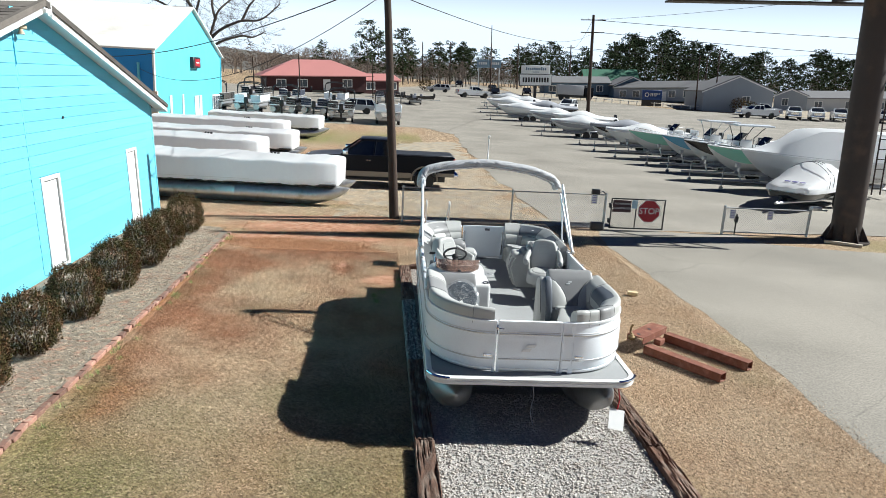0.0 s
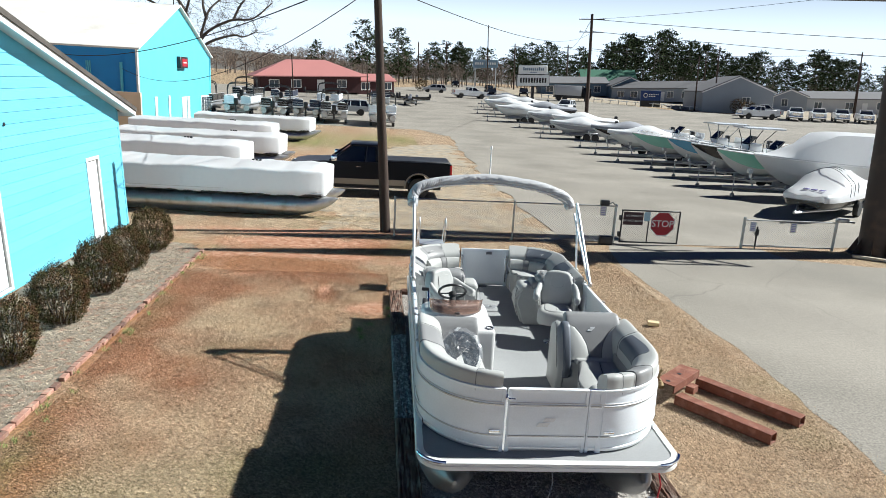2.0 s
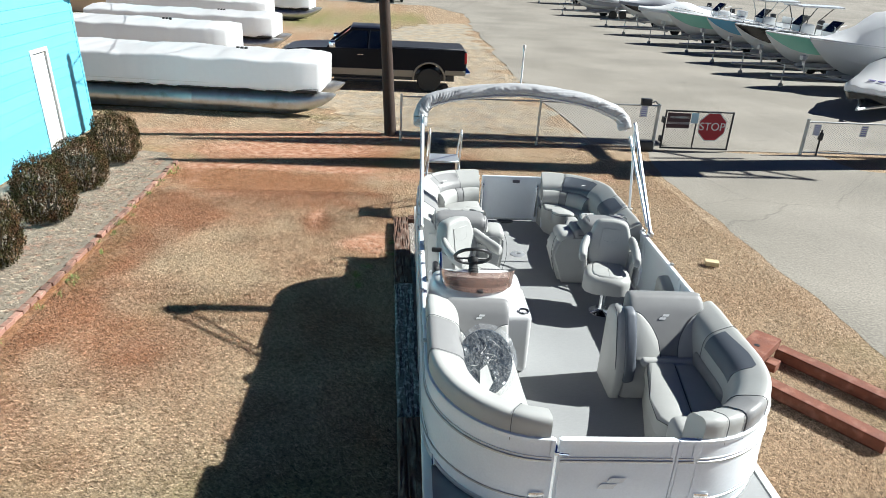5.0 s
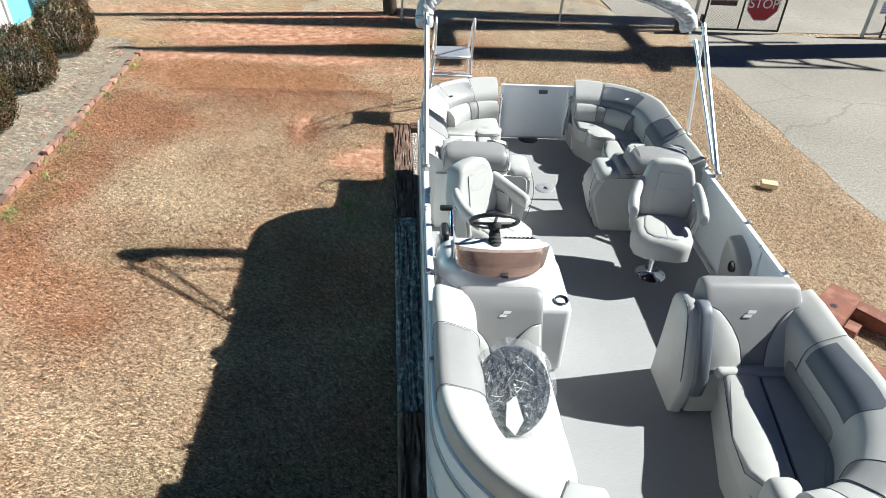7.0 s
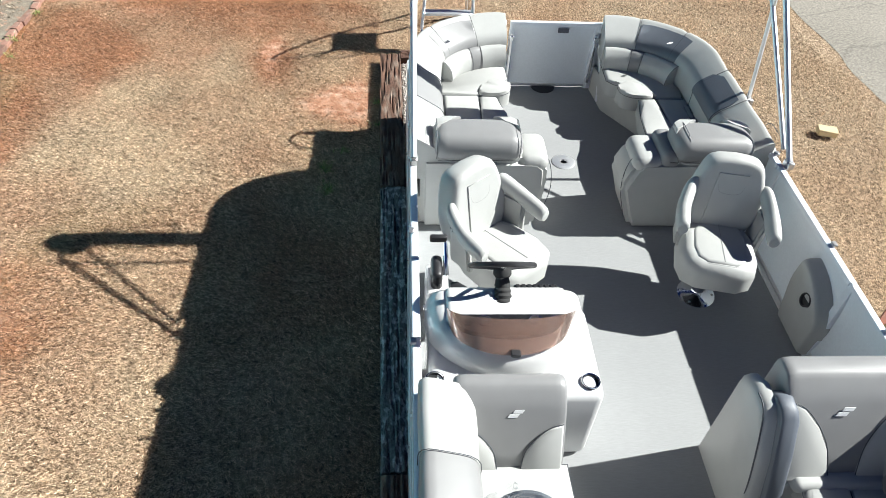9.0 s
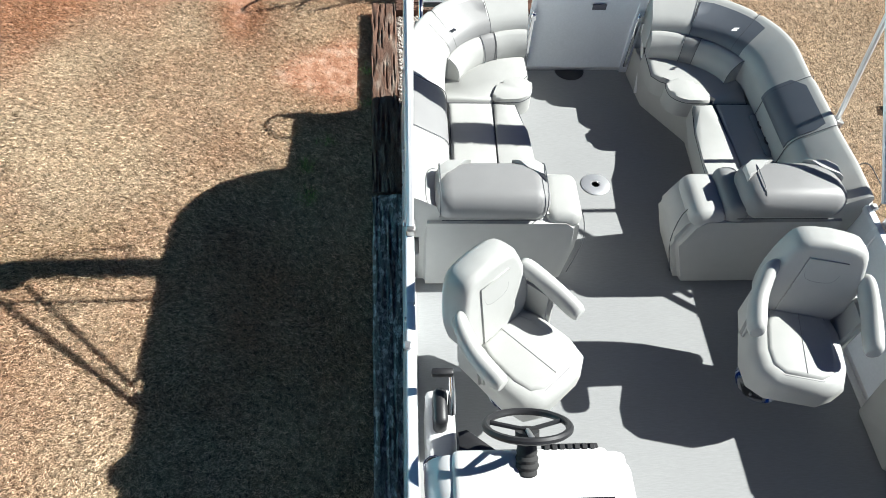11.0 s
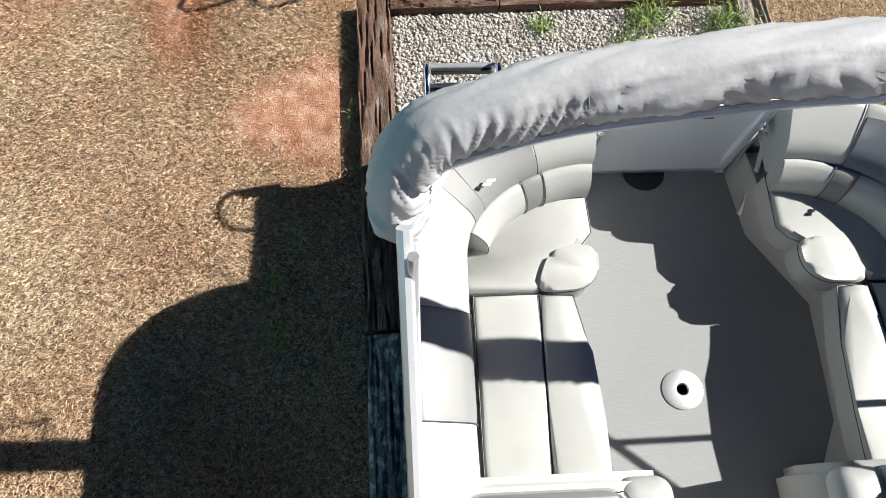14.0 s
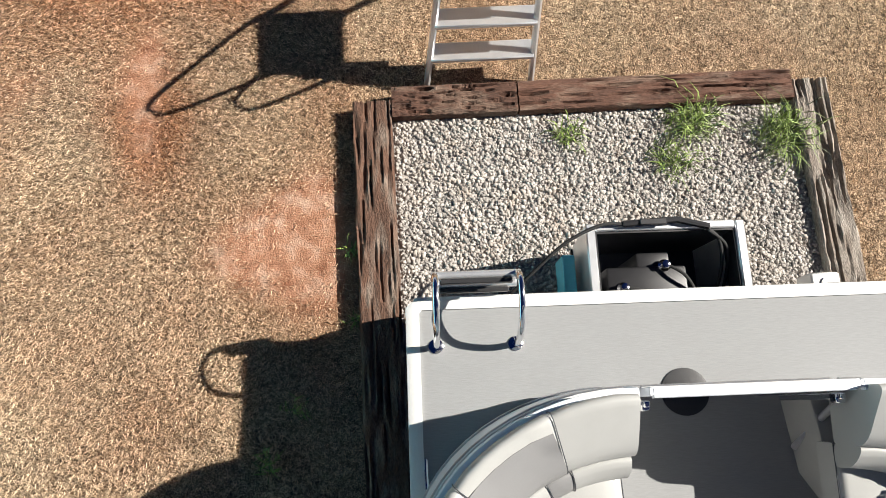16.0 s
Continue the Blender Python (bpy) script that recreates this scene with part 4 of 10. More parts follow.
def emblem(at, w, facing, parent, tilt=0):
    """A plain slanted two-bar mark."""
    bm = bmesh.new()
    for dx, dz in ((0.18, 0.13), (-0.18, -0.13)):
        q = [(-0.42 + dx, -0.10 + dz), (0.26 + dx, -0.10 + dz), (0.42 + dx, 0.10 + dz), (-0.26 + dx, 0.10 + dz)]
        vs = []
        for u, v in q:
            if facing == "front":
                vs.append(bm.verts.new((at[0] + u * w, at[1], at[2] + v * w * 1.3)))
            else:
                vs.append(bm.verts.new((at[0] + u * w, at[1] + v * w * 1.3 * math.cos(radians(tilt)), at[2] + v * w * 1.3 * math.sin(radians(tilt)))))
        f = bm.faces.new(vs)
        r = bmesh.ops.extrude_face_region(bm, geom=[f])
        bmesh.ops.translate(bm, verts=[v for v in r["geom"] if isinstance(v, bmesh.types.BMVert)], vec=(0, -0.003, 0.002))
    return part("emblem", bm, LOGO, parent, "small silver slanted emblem")


fence()


# cushions
def fillet(corners, k=4):
    """A closed outline of (u, v, radius) corners with each corner rounded."""
    out, n = [], len(corners)
    for i, (u, v, r) in enumerate(corners):
        c, a, b = Vector((u, v)), Vector(corners[i - 1][:2]), Vector(corners[(i + 1) % n][:2])
        p, q = c + (a - c).normalized() * r, c + (b - c).normalized() * r
        for j in range(k + 1):
            t = j / k
            out.append(tuple(p * (1 - t) ** 2 + c * 2 * t * (1 - t) + q * t * t))
    return out


def roll_profile(w, top, low, inset, grow=0.0, drop=0.42):
    """A padded roll: high along the fence, sloping down to the seat."""
    h = top - low
    return fillet([(-inset + grow, low, 0.03), (-inset + grow, top + grow, 0.06 if drop > 0.3 else 0.085), (-inset - w - grow, top - drop * h + grow, 0.075 if drop > 0.3 else 0.11), (-inset - w - grow, low, 0.03)])


def bolster(path, side, s0, s1, material, owner, top=1.66, low=1.27, w=0.25, name="bolster", inset=0.035, drop=0.42):
    """A padded roll inside the fence between two lengths along it."""
    bm = bmesh.new()
    pr = roll_profile(w, top, low, inset, 0.0, drop)
    p = cut(path, s0, s1)
    rows = sweep(bm, p, [(side * u, v) for u, v in pr])
    for row in (rows[0], rows[-1]):
        c = sum((v.co for v in row), Vector()) / len(row)
        for v in row:
            v.co = c + (v.co - c) * 0.965
    return part(name, bm, material, owner, "" if material is VINYL else ("charcoal vinyl roll" if material is VINYL_DARK else "mid-grey vinyl roll"), 60)


def seam(path, side, s, owner, top=1.66, low=1.27, w=0.25, inset=0.035, drop=0.42):
    """Dark piping round a roll at one length."""
    p = cut(path, s, s + 0.012)
    bm = bmesh.new()
    t = (p[1] - p[0]).normalized()
    n = Vector((t.y, -t.x, 0)) * side
    pts = [p[0] + n * u + Vector((0, 0, v)) for u, v in roll_profile(w, top, low, inset, 0.002, drop)]
    tube(bm, pts + [pts[0]], 0.0024, 5)
    part("piping", bm, PIPING, owner)


def inlay(path, side, s0, s1, material, owner, top, low, w, inset, label, drop=0.42):
    """A set-in panel of another colour on the slope of a roll, narrowing to its ends."""
    p = cut(path, s0, s1)
    prof = roll_profile(w, top, low, inset, 0.0035, drop)
    high, deep = Vector(prof[9]), Vector(prof[10])
    loops = []
    n = len(p)
    for i, a in enumerate(p):
        t = (p[min(i + 1, n - 1)] - p[max(i - 1, 0)]).normalized()
        nn = Vector((t.y, -t.x, 0)) * side
        k = i / (n - 1)
        trim = 0.5 * max(0.0, 1 - 5 * min(k, 1 - k)) ** 2
        row = [high.lerp(deep, 0.15 + 0.75 * trim), high.lerp(deep, 0.6 + 0.35 * trim), deep] + [Vector(q) for q in prof[11:15]]
        face = [a + nn * q.x + Vector((0, 0, q.y)) for q in row]
        back = [a + nn * (q.x + 0.008) + Vector((0, 0, q.y - 0.010)) for q in reversed(row)]
        loops.append(face + back)
    bm = bmesh.new()
    ring(bm, loops)
    return part("inlay", bm, material, owner, label, 60)


def soft(outline, k=4):
    """A closed curve through the points of an outline."""
    n = len(outline)
    out = []
    for i in range(n):
        p0, p1, p2, p3 = (Vector(outline[(i + j) % n]) for j in (-1, 0, 1, 2))
        for q in range(k):
            t = q / k
            out.append(tuple(0.5 * (2 * p1 + (p2 - p0) * t + (2 * p0 - 5 * p1 + 4 * p2 - p3) * t * t + (3 * p1 - p0 - 3 * p2 + p3) * t ** 3)))
    return out


def cushion(owner, outline, z0, z1, r=0.035, material=None, name="seat_cushion", pipe=True, label=""):
    bm = bmesh.new()
    slab(bm, outline, z0, z1, r)
    c = part(name, bm, material or VINYL, owner, label, 60)
    if pipe:
        bm = bmesh.new()
        q = [(x, y, z1 - r * 0.6) for x, y in outline]
        tube(bm, q + [q[0]], 0.003, 5)
        part("piping", bm, PIPING, owner)
    return c


def inset(path, side, s0, s1, d):
    p = cut(path, s0, s1)
    out = []
    for i, a in enumerate(p):
        t = (p[min(i + 1, len(p) - 1)] - p[max(i - 1, 0)]).normalized()
        n = Vector((t.y, -t.x, 0)) * side
        out.append((a.x - n.x * d, a.y - n.y * d))
    return out


def lounge(name, label):
    ob = new(name)
    ob.parent = BOAT
    ob.location = Vector((CX, 11.2, Z0)) - ORIGIN[BOAT]
    ORIGIN[ob] = Vector((CX, 11.2, Z0))
    ob["label"] = label
    return ob


def back_wedge(o, x0, x1, yf, zf, yt, zt, yb, tall=1.0):
    """A backrest whose face leans from (yf, zf) up to (yt, zt), with two pale curved wings."""
    bm = bmesh.new()
    d = Vector((yt - yf, zt - zf)).normalized()
    pts = [(yf + 0.02, zf - 0.03), (yf, zf)] + [(yf + (yt - yf) * k - 0.010 * math.sin(k * 3.14), zf + (zt - zf) * k) for k in (0.25, 0.5, 0.75, 0.88)]
    pts += [(yt - 0.004 + 0.05 * (1 - math.cos(a)), zt - 0.05 + 0.05 * math.sin(a)) for a in (0.5, 1.0, 1.57)] + [(yb - 0.05 + 0.05 * math.sin(a), zt - 0.06 + 0.06 * math.cos(a)) for a in (0.0, 0.6, 1.2, 1.57)] + [(yb, zf - 0.03)]
    cy, cz = sum(q[0] for q in pts) / len(pts), sum(q[1] for q in pts) / len(pts)
    ring(bm, [[(x, cy + (y - cy) * k, cz + (z - cz) * k) for y, z in pts] for x, k in ((x0, 0.88), (x0 + 0.012, 0.95), (x0 + 0.035, 0.99), (x0 + 0.06, 1.0), (x1 - 0.06, 1.0), (x1 - 0.035, 0.99), (x1 - 0.012, 0.95), (x1, 0.88))])
    part("backrest", bm, VINYL_GREY, o, "mid-grey backrest with pale wings", 70)
    run = Vector((0, yt - yf, zt - zf))
    out = Vector((0, -(zt - zf), yt - yf)).normalized()
    w = x1 - x0
    for s in (-1, 1):
        xe = x0 + 0.012 if s < 0 else x1 - 0.012
        line = [(0.0, 0.02), (0.0, 0.78 * tall), (0.12, 0.72 * tall), (0.25, 0.54 * tall), (0.34, 0.32 * tall), (0.375, 0.02)]
        pos = [Vector((xe - s * u * w, yf, zf)) + run * v for u, v in line]
        bm = bmesh.new()
        ring(bm, [[p - out * 0.02 for p in pos], [p + out * 0.012 for p in pos], [p + out * 0.02 + (sum(pos, Vector()) / 6 - p) * 0.12 for p in pos]])
        part("wing", bm, VINYL, o, "", 60)
        bm = bmesh.new()
        tube(bm, smooth_line([p + out * 0.014 for p in pos[1:]], 4), 0.0028, 5)
        part("piping", bm, PIPING, o)


BOW_TOP = 1.72


def bow_left():
    o = lounge("bow_lounge", "light grey bow lounge with curved back")
    a = inset(LEFT, -1, 0.06, at_y(9.98), 0.03)
    cushion(o, a + [(1.54, 9.98), (1.56, 8.75), (1.62, 8.45)], Z0, 1.13, 0.01, VINYL, "seat_base", False)
    a = inset(LEFT, -1, 0.10, at_y(9.74), 0.22)
    cushion(o, a + [(1.58, 9.74), (1.60, 8.8), (1.62, 8.5)], 1.13, 1.27, 0.04)
    for s0, s1, m in ((0.03, 0.30, VINYL), (0.30, at_y(9.06), VINYL), (at_y(9.06), at_y(9.59), VINYL_GREY), (at_y(9.59), at_y(9.98), VINYL)):
        bolster(LEFT, -1, s0, s1, m, o, BOW_TOP, w=0.29, inset=0.0, drop=0.24)
        if s0 > 0.1:
            seam(LEFT, -1, s0, o, BOW_TOP, w=0.29, inset=0.0, drop=0.24)
    # back against the helm
    back_wedge(o, 1.0, 1.55, 9.71, 1.24, 9.94, 1.64, 10.06, 0.75)
    emblem((1.30, 9.868, 1.53), 0.07, "top", o, 62)


def bow_right():
    o = lounge("bow_lounge", "light grey bow lounge with high winged backrest")
    a = inset(RIGHT, 1, 0.06, at_y(9.6), 0.03)
    cushion(o, a + [(2.76, 9.6), (2.60, 9.0), (2.60, 8.5)], Z0, 1.13, 0.01, VINYL, "seat_base", False)
    cushion(o, [(2.74, 9.62), (2.98, 9.62), (2.84, 8.76), (2.70, 8.62), (2.56, 8.80), (2.585, 9.05)], 1.13, 1.28, 0.04)
    a = inset(RIGHT, 1, 0.45, at_y(9.62), 0.24)
    cushion(o, a + [(2.985, 9.62), (2.845, 8.72)], 1.13, 1.27, 0.04)
    for s0, s1, m in ((0.03, 0.20, VINYL), (0.20, 0.36, VINYL), (0.36, 0.66, VINYL_GREY), (0.66, 1.74, VINYL), (1.74, at_y(9.98), VINYL)):
        bolster(RIGHT, 1, s0, s1, m, o, BOW_TOP, w=0.26, inset=0.0, drop=0.24)
        if s0 > 0.05:
            seam(RIGHT, 1, s0, o, BOW_TOP, w=0.26, inset=0.0, drop=0.24)
    inlay(RIGHT, 1, 1.12, 1.70, VINYL_DARK, o, BOW_TOP, 1.27, 0.26, 0.0, "charcoal inset panel of the roll", 0.24)
    # inner lower roll with cup recess
    bm = bmesh.new()
    box(bm, 3.12, 3.26, 8.95, 9.62, 1.25, 1.40, 0.05, 3)
    part("arm_roll", bm, VINYL_GREY, o)
    for y in (9.29, 9.42):
        bm = bmesh.new()
        lathe(bm, (3.185, y, 1.395), [(0.045, 0.0), (0.046, 0.012), (0.038, 0.012), (0.034, -0.04)])
        part("cup_holder", bm, BLACK, o, "black cup holder ring")
    bm = bmesh.new()
    box(bm, 2.58, 2.78, 8.42, 8.70, 1.16, 1.40, 0.07, 4)
    part("armrest", bm, VINYL, o)
    # back unit
    bm = bmesh.new()
    box(bm, 2.60, 3.37, 9.88, 10.06, Z0, 1.60, 0.05, 3)
    box(bm, 2.56, 3.33, 9.61, 9.90, Z0, 1.245, 0.03, 2)
    part("back_shell", bm, VINYL, o)
    bm = bmesh.new()
    prof = [(9.62, Z0), (9.585, 1.0), (9.575, 1.18), (9.66, 1.40), (9.77, 1.60), (9.83, 1.65), (9.95, 1.655), (10.05, 1.60), (10.055, Z0)]
    ring(bm, [[(x, 9.84 + (y - 9.84) * k, Z0 + (z - Z0) * k) for y, z in prof] for x, k in ((2.465, 0.93), (2.48, 0.98), (2.51, 1.0), (2.545, 1.0))])
    part("side_shell", bm, VINYL, o, "", 60)
    bm = bmesh.new()
    prof = [(9.60, 1.04), (9.555, 1.08), (9.55, 1.22), (9.645, 1.45), (9.745, 1.64), (9.79, 1.675), (9.86, 1.68), (9.92, 1.64), (9.92, 1.04)]
    ring(bm, [[(x, 9.74 + (y - 9.74) * k, 1.36 + (z - 1.36) * k) for y, z in prof] for x, k in ((2.54, 0.95), (2.55, 0.985), (2.57, 1.0), (2.60, 1.0), (2.622, 0.98), (2.632, 0.93))])
    part("side_pad", bm, VINYL_DARK, o, "charcoal vinyl side pad", 60)
    back_wedge(o, 2.605, 3.26, 9.62, 1.26, 9.92, 1.75, 10.075)
    bm = bmesh.new()
    box(bm, 2.68, 3.26, 9.56, 9.68, 1.22, 1.30, 0.035, 3)
    part("lip_roll", bm, VINYL, o)
    emblem((2.90, 9.815, 1.60), 0.08, "top", o, 62)
    bm = bmesh.new()
    tube(bm, smooth_line([(2.50, 9.72, 0.90), (2.475, 9.62, 1.05), (2.47, 9.60, 1.18), (2.47, 9.68, 1.40), (2.475, 9.80, 1.62), (2.48, 9.90, 1.645)], 6), 0.004, 5)
    part("piping", bm, PIPING, o)
    emblem((2.655, 8.88, 1.06), 0.08, "front", o)


def stern_lounge(side):
    mx = (lambda x: x) if side < 0 else (lambda x: 2 * CX - x)
    P = LEFT if side < 0 else RIGHT
    sx = (lambda x: x) if side < 0 else (lambda x: 2 * CX + 0.10 - x)
    o = lounge("stern_lounge", "light grey L-shaped stern lounge with padded back")
    a = inset(P, side, at_y(12.0), TOTAL - 0.02, 0.03)
    cushion(o, a + [(mx(1.62), 13.6), (sx(1.47), 13.2), (sx(1.49), 12.6), (mx(1.66), 12.05)], Z0, 1.12, 0.01, VINYL, "seat_base", False)
    # seat pieces
    cushion(o, [(sx(1.10), 12.30), (sx(1.37), 12.30), (sx(1.38), 12.7), (sx(1.39), 13.18), (sx(1.10), 13.18)], 1.12, 1.27, 0.03)
    cushion(o, [(sx(1.38), 12.30), (sx(1.63), 12.30), (sx(1.62), 12.6), (sx(1.60), 12.9), (sx(1.55), 13.17), (sx(1.40), 13.18), (sx(1.39), 12.7)], 1.12, 1.275, 0.045)
    a = inset(P, side, at_y(13.19), TOTAL - 0.03, 0.24)
    cushion(o, a + [(mx(1.67), 13.48), (mx(1.62), 13.42), (sx(1.45), 13.30), (sx(1.40), 13.19)], 1.12, 1.27, 0.035)
    cushion(o, [(x + (0.08 if side > 0 else 0), y) for x, y in soft(((mx(1.405), 13.195), (mx(1.42), 13.29), (mx(1.465), 13.365), (mx(1.55), 13.405), (mx(1.64), 13.41), (mx(1.675), 13.36), (mx(1.665), 13.26), (mx(1.60), 13.20), (mx(1.52), 13.185)))], 1.13, 1.29, 0.055, None, "seat_corner", True)
    # back rolls
    top, wide = 1.66, 0.25
    for s0, s1, m in ((at_y(12.02), at_y(12.58), VINYL), (at_y(12.58), at_y(13.03), VINYL_GREY if side < 0 else VINYL), (at_y(13.03), TOTAL - 0.80, VINYL), (TOTAL - 0.80, TOTAL - 0.36, VINYL), (TOTAL - 0.36, TOTAL - 0.02, VINYL)):
        bolster(P, side, s0, s1, m, o, top, w=wide, inset=0.0)
        if s0 > at_y(12.1):
            seam(P, side, s0, o, top, w=wide, inset=0.0)
    inlay(P, side, TOTAL - 0.92, TOTAL - 0.37, VINYL_GREY if side < 0 else VINYL_DARK, o, top, 1.27, wide, 0.0, "grey inset panel of the roll")
    if side > 0:
        inlay(P, side, at_y(12.60), at_y(13.06), VINYL_DARK, o, top, 1.27, wide, 0.0, "charcoal inset panel of the roll")
    emblem((mx(1.17) + (0.02 if side > 0 else 0), 13.60, 1.572), 0.055, "top", o)
    # lower back cushion in the corner
    for s0, s1, m in ((at_y(13.3) + 0.2, TOTAL - 0.5, VINYL), (TOTAL - 0.5, TOTAL - 0.34, VINYL_GREY), (TOTAL - 0.34, TOTAL - 0.03, VINYL)):
        bolster(P, side, s0, s1, m, o, 1.47, 1.25, 0.10, "back_pad", 0.24)
        seam(P, side, s0, o, 1.47, 1.25, 0.10, 0.24)
    # forward unit with its head roll
    bm = bmesh.new()
    pts = ((0.88, Z0), (1.74, Z0), (1.80 if side < 0 else 1.86, 1.22), (1.79, 1.40), (1.72, 1.46), (0.88, 1.47))
    ring(bm, [[(mx(x), 11.93 + 0.12 * (z - Z0), z) for x, z in pts], [(mx(x), 12.38, z) for x, z in pts]])
    bmesh.ops.bevel(bm, geom=bm.edges[:], offset=0.04, segments=3, affect="EDGES")
    part("back_shell", bm, VINYL, o)
    bm = bmesh.new()
    vs = box(bm, 0.96, 1.60, 11.97, 12.31, 1.44, 1.655, 0.10, 5)
    for v in vs:
        v.co.x = mx(v.co.x) if side < 0 else mx(v.co.x) + 0.06 - 0.05 * (v.co.x < 1.3)
    part("head_roll", bm, VINYL_GREY, o, "mid-grey padded head roll")
    for xe in (0.99, 1.57):
        xe = mx(xe) if side < 0 else mx(xe) + 0.12 + 0.08 * (xe < 1.3)
        q = [(xe, y, z) for y, z in rounded(0.312, 0.224, 0.095, 5, 12.145, 1.55)]
        bm = bmesh.new()
        tube(bm, q + [q[0]], 0.003, 5)
        part("piping", bm, PIPING, o)
    bm = bmesh.new()
    vs = box(bm, 0.95, 1.61, 12.02, 12.32, 1.36, 1.57, 0.08, 4)
    for v in vs:
        v.co.x = mx(v.co.x) if side < 0 else mx(v.co.x) + 0.12 + 0.08 * (v.co.x < 1.3)
    part("head_pad", bm, VINYL, o)
    bm = bmesh.new()
    vs = box(bm, 1.58, 1.80, 12.0, 12.36, 1.34, 1.485, 0.07, 5)
    for v in vs:
        v.co.x = mx(v.co.x)
    part("corner_pad", bm, VINYL, o)
    if side > 0:
        bm = bmesh.new()
        box(bm, 2.60, 2.75, 12.0, 12.36, 1.38, 1.54, 0.06, 4)
        part("corner_pad", bm, VINYL_GREY, o, "mid-grey corner pad")
    bm = bmesh.new()
    tube(bm, [(mx(x), 11.985, 1.475) for x in (1.0, 1.2, 1.4, 1.56)], 0.003, 5)
    part("piping", bm, PIPING, o)
    bm = bmesh.new()
    tube(bm, smooth_line([(mx(1.785), 11.98, 0.95), (mx(1.845), 12.04, 1.2), (mx(1.80), 12.10, 1.42), (mx(1.66), 12.08, 1.46)], 6), 0.003, 5)
    part("piping", bm, PIPING, o)
    for xa, d in ((0.965, 1), (1.595, -1)):
        # pale wings at the back corners of the pillow
        bm = bmesh.new()
        fx = (lambda q: mx(q)) if side < 0 else (lambda q: mx(q) + 0.06 - 0.05 * (q < 1.3))
        tri = [(xa + d * 0.02, 12.14), (xa + d * 0.02, 12.24), (xa + d * 0.07, 12.285), (xa + d * 0.20, 12.285), (xa + d * 0.11, 12.23)]
        slab(bm, [(fx(u), v) for u, v in tri], 1.60, 1.657, 0.012, 2)
        part("wing", bm, VINYL, o)
    emblem((mx(1.28) + (0.04 if side > 0 else 0), 12.17, 1.652), 0.07, "top", o)
    if side > 0:
        for y in (12.78, 12.93):
            bm = bmesh.new()
            lathe(bm, (3.185, y, 1.295), [(0.05, 0.0), (0.051, 0.012), (0.042, 0.012), (0.038, -0.04)])
            part("cup_holder", bm, BLACK, o, "black cup holder ring")
        bm = bmesh.new()
        box(bm, 3.12, 3.26, 12.66, 13.06, 1.22, 1.298, 0.03, 3)
        part("cup_tray", bm, VINYL_DARK, o)


bow_left()
bow_right()
stern_lounge(-1)
stern_lounge(1)


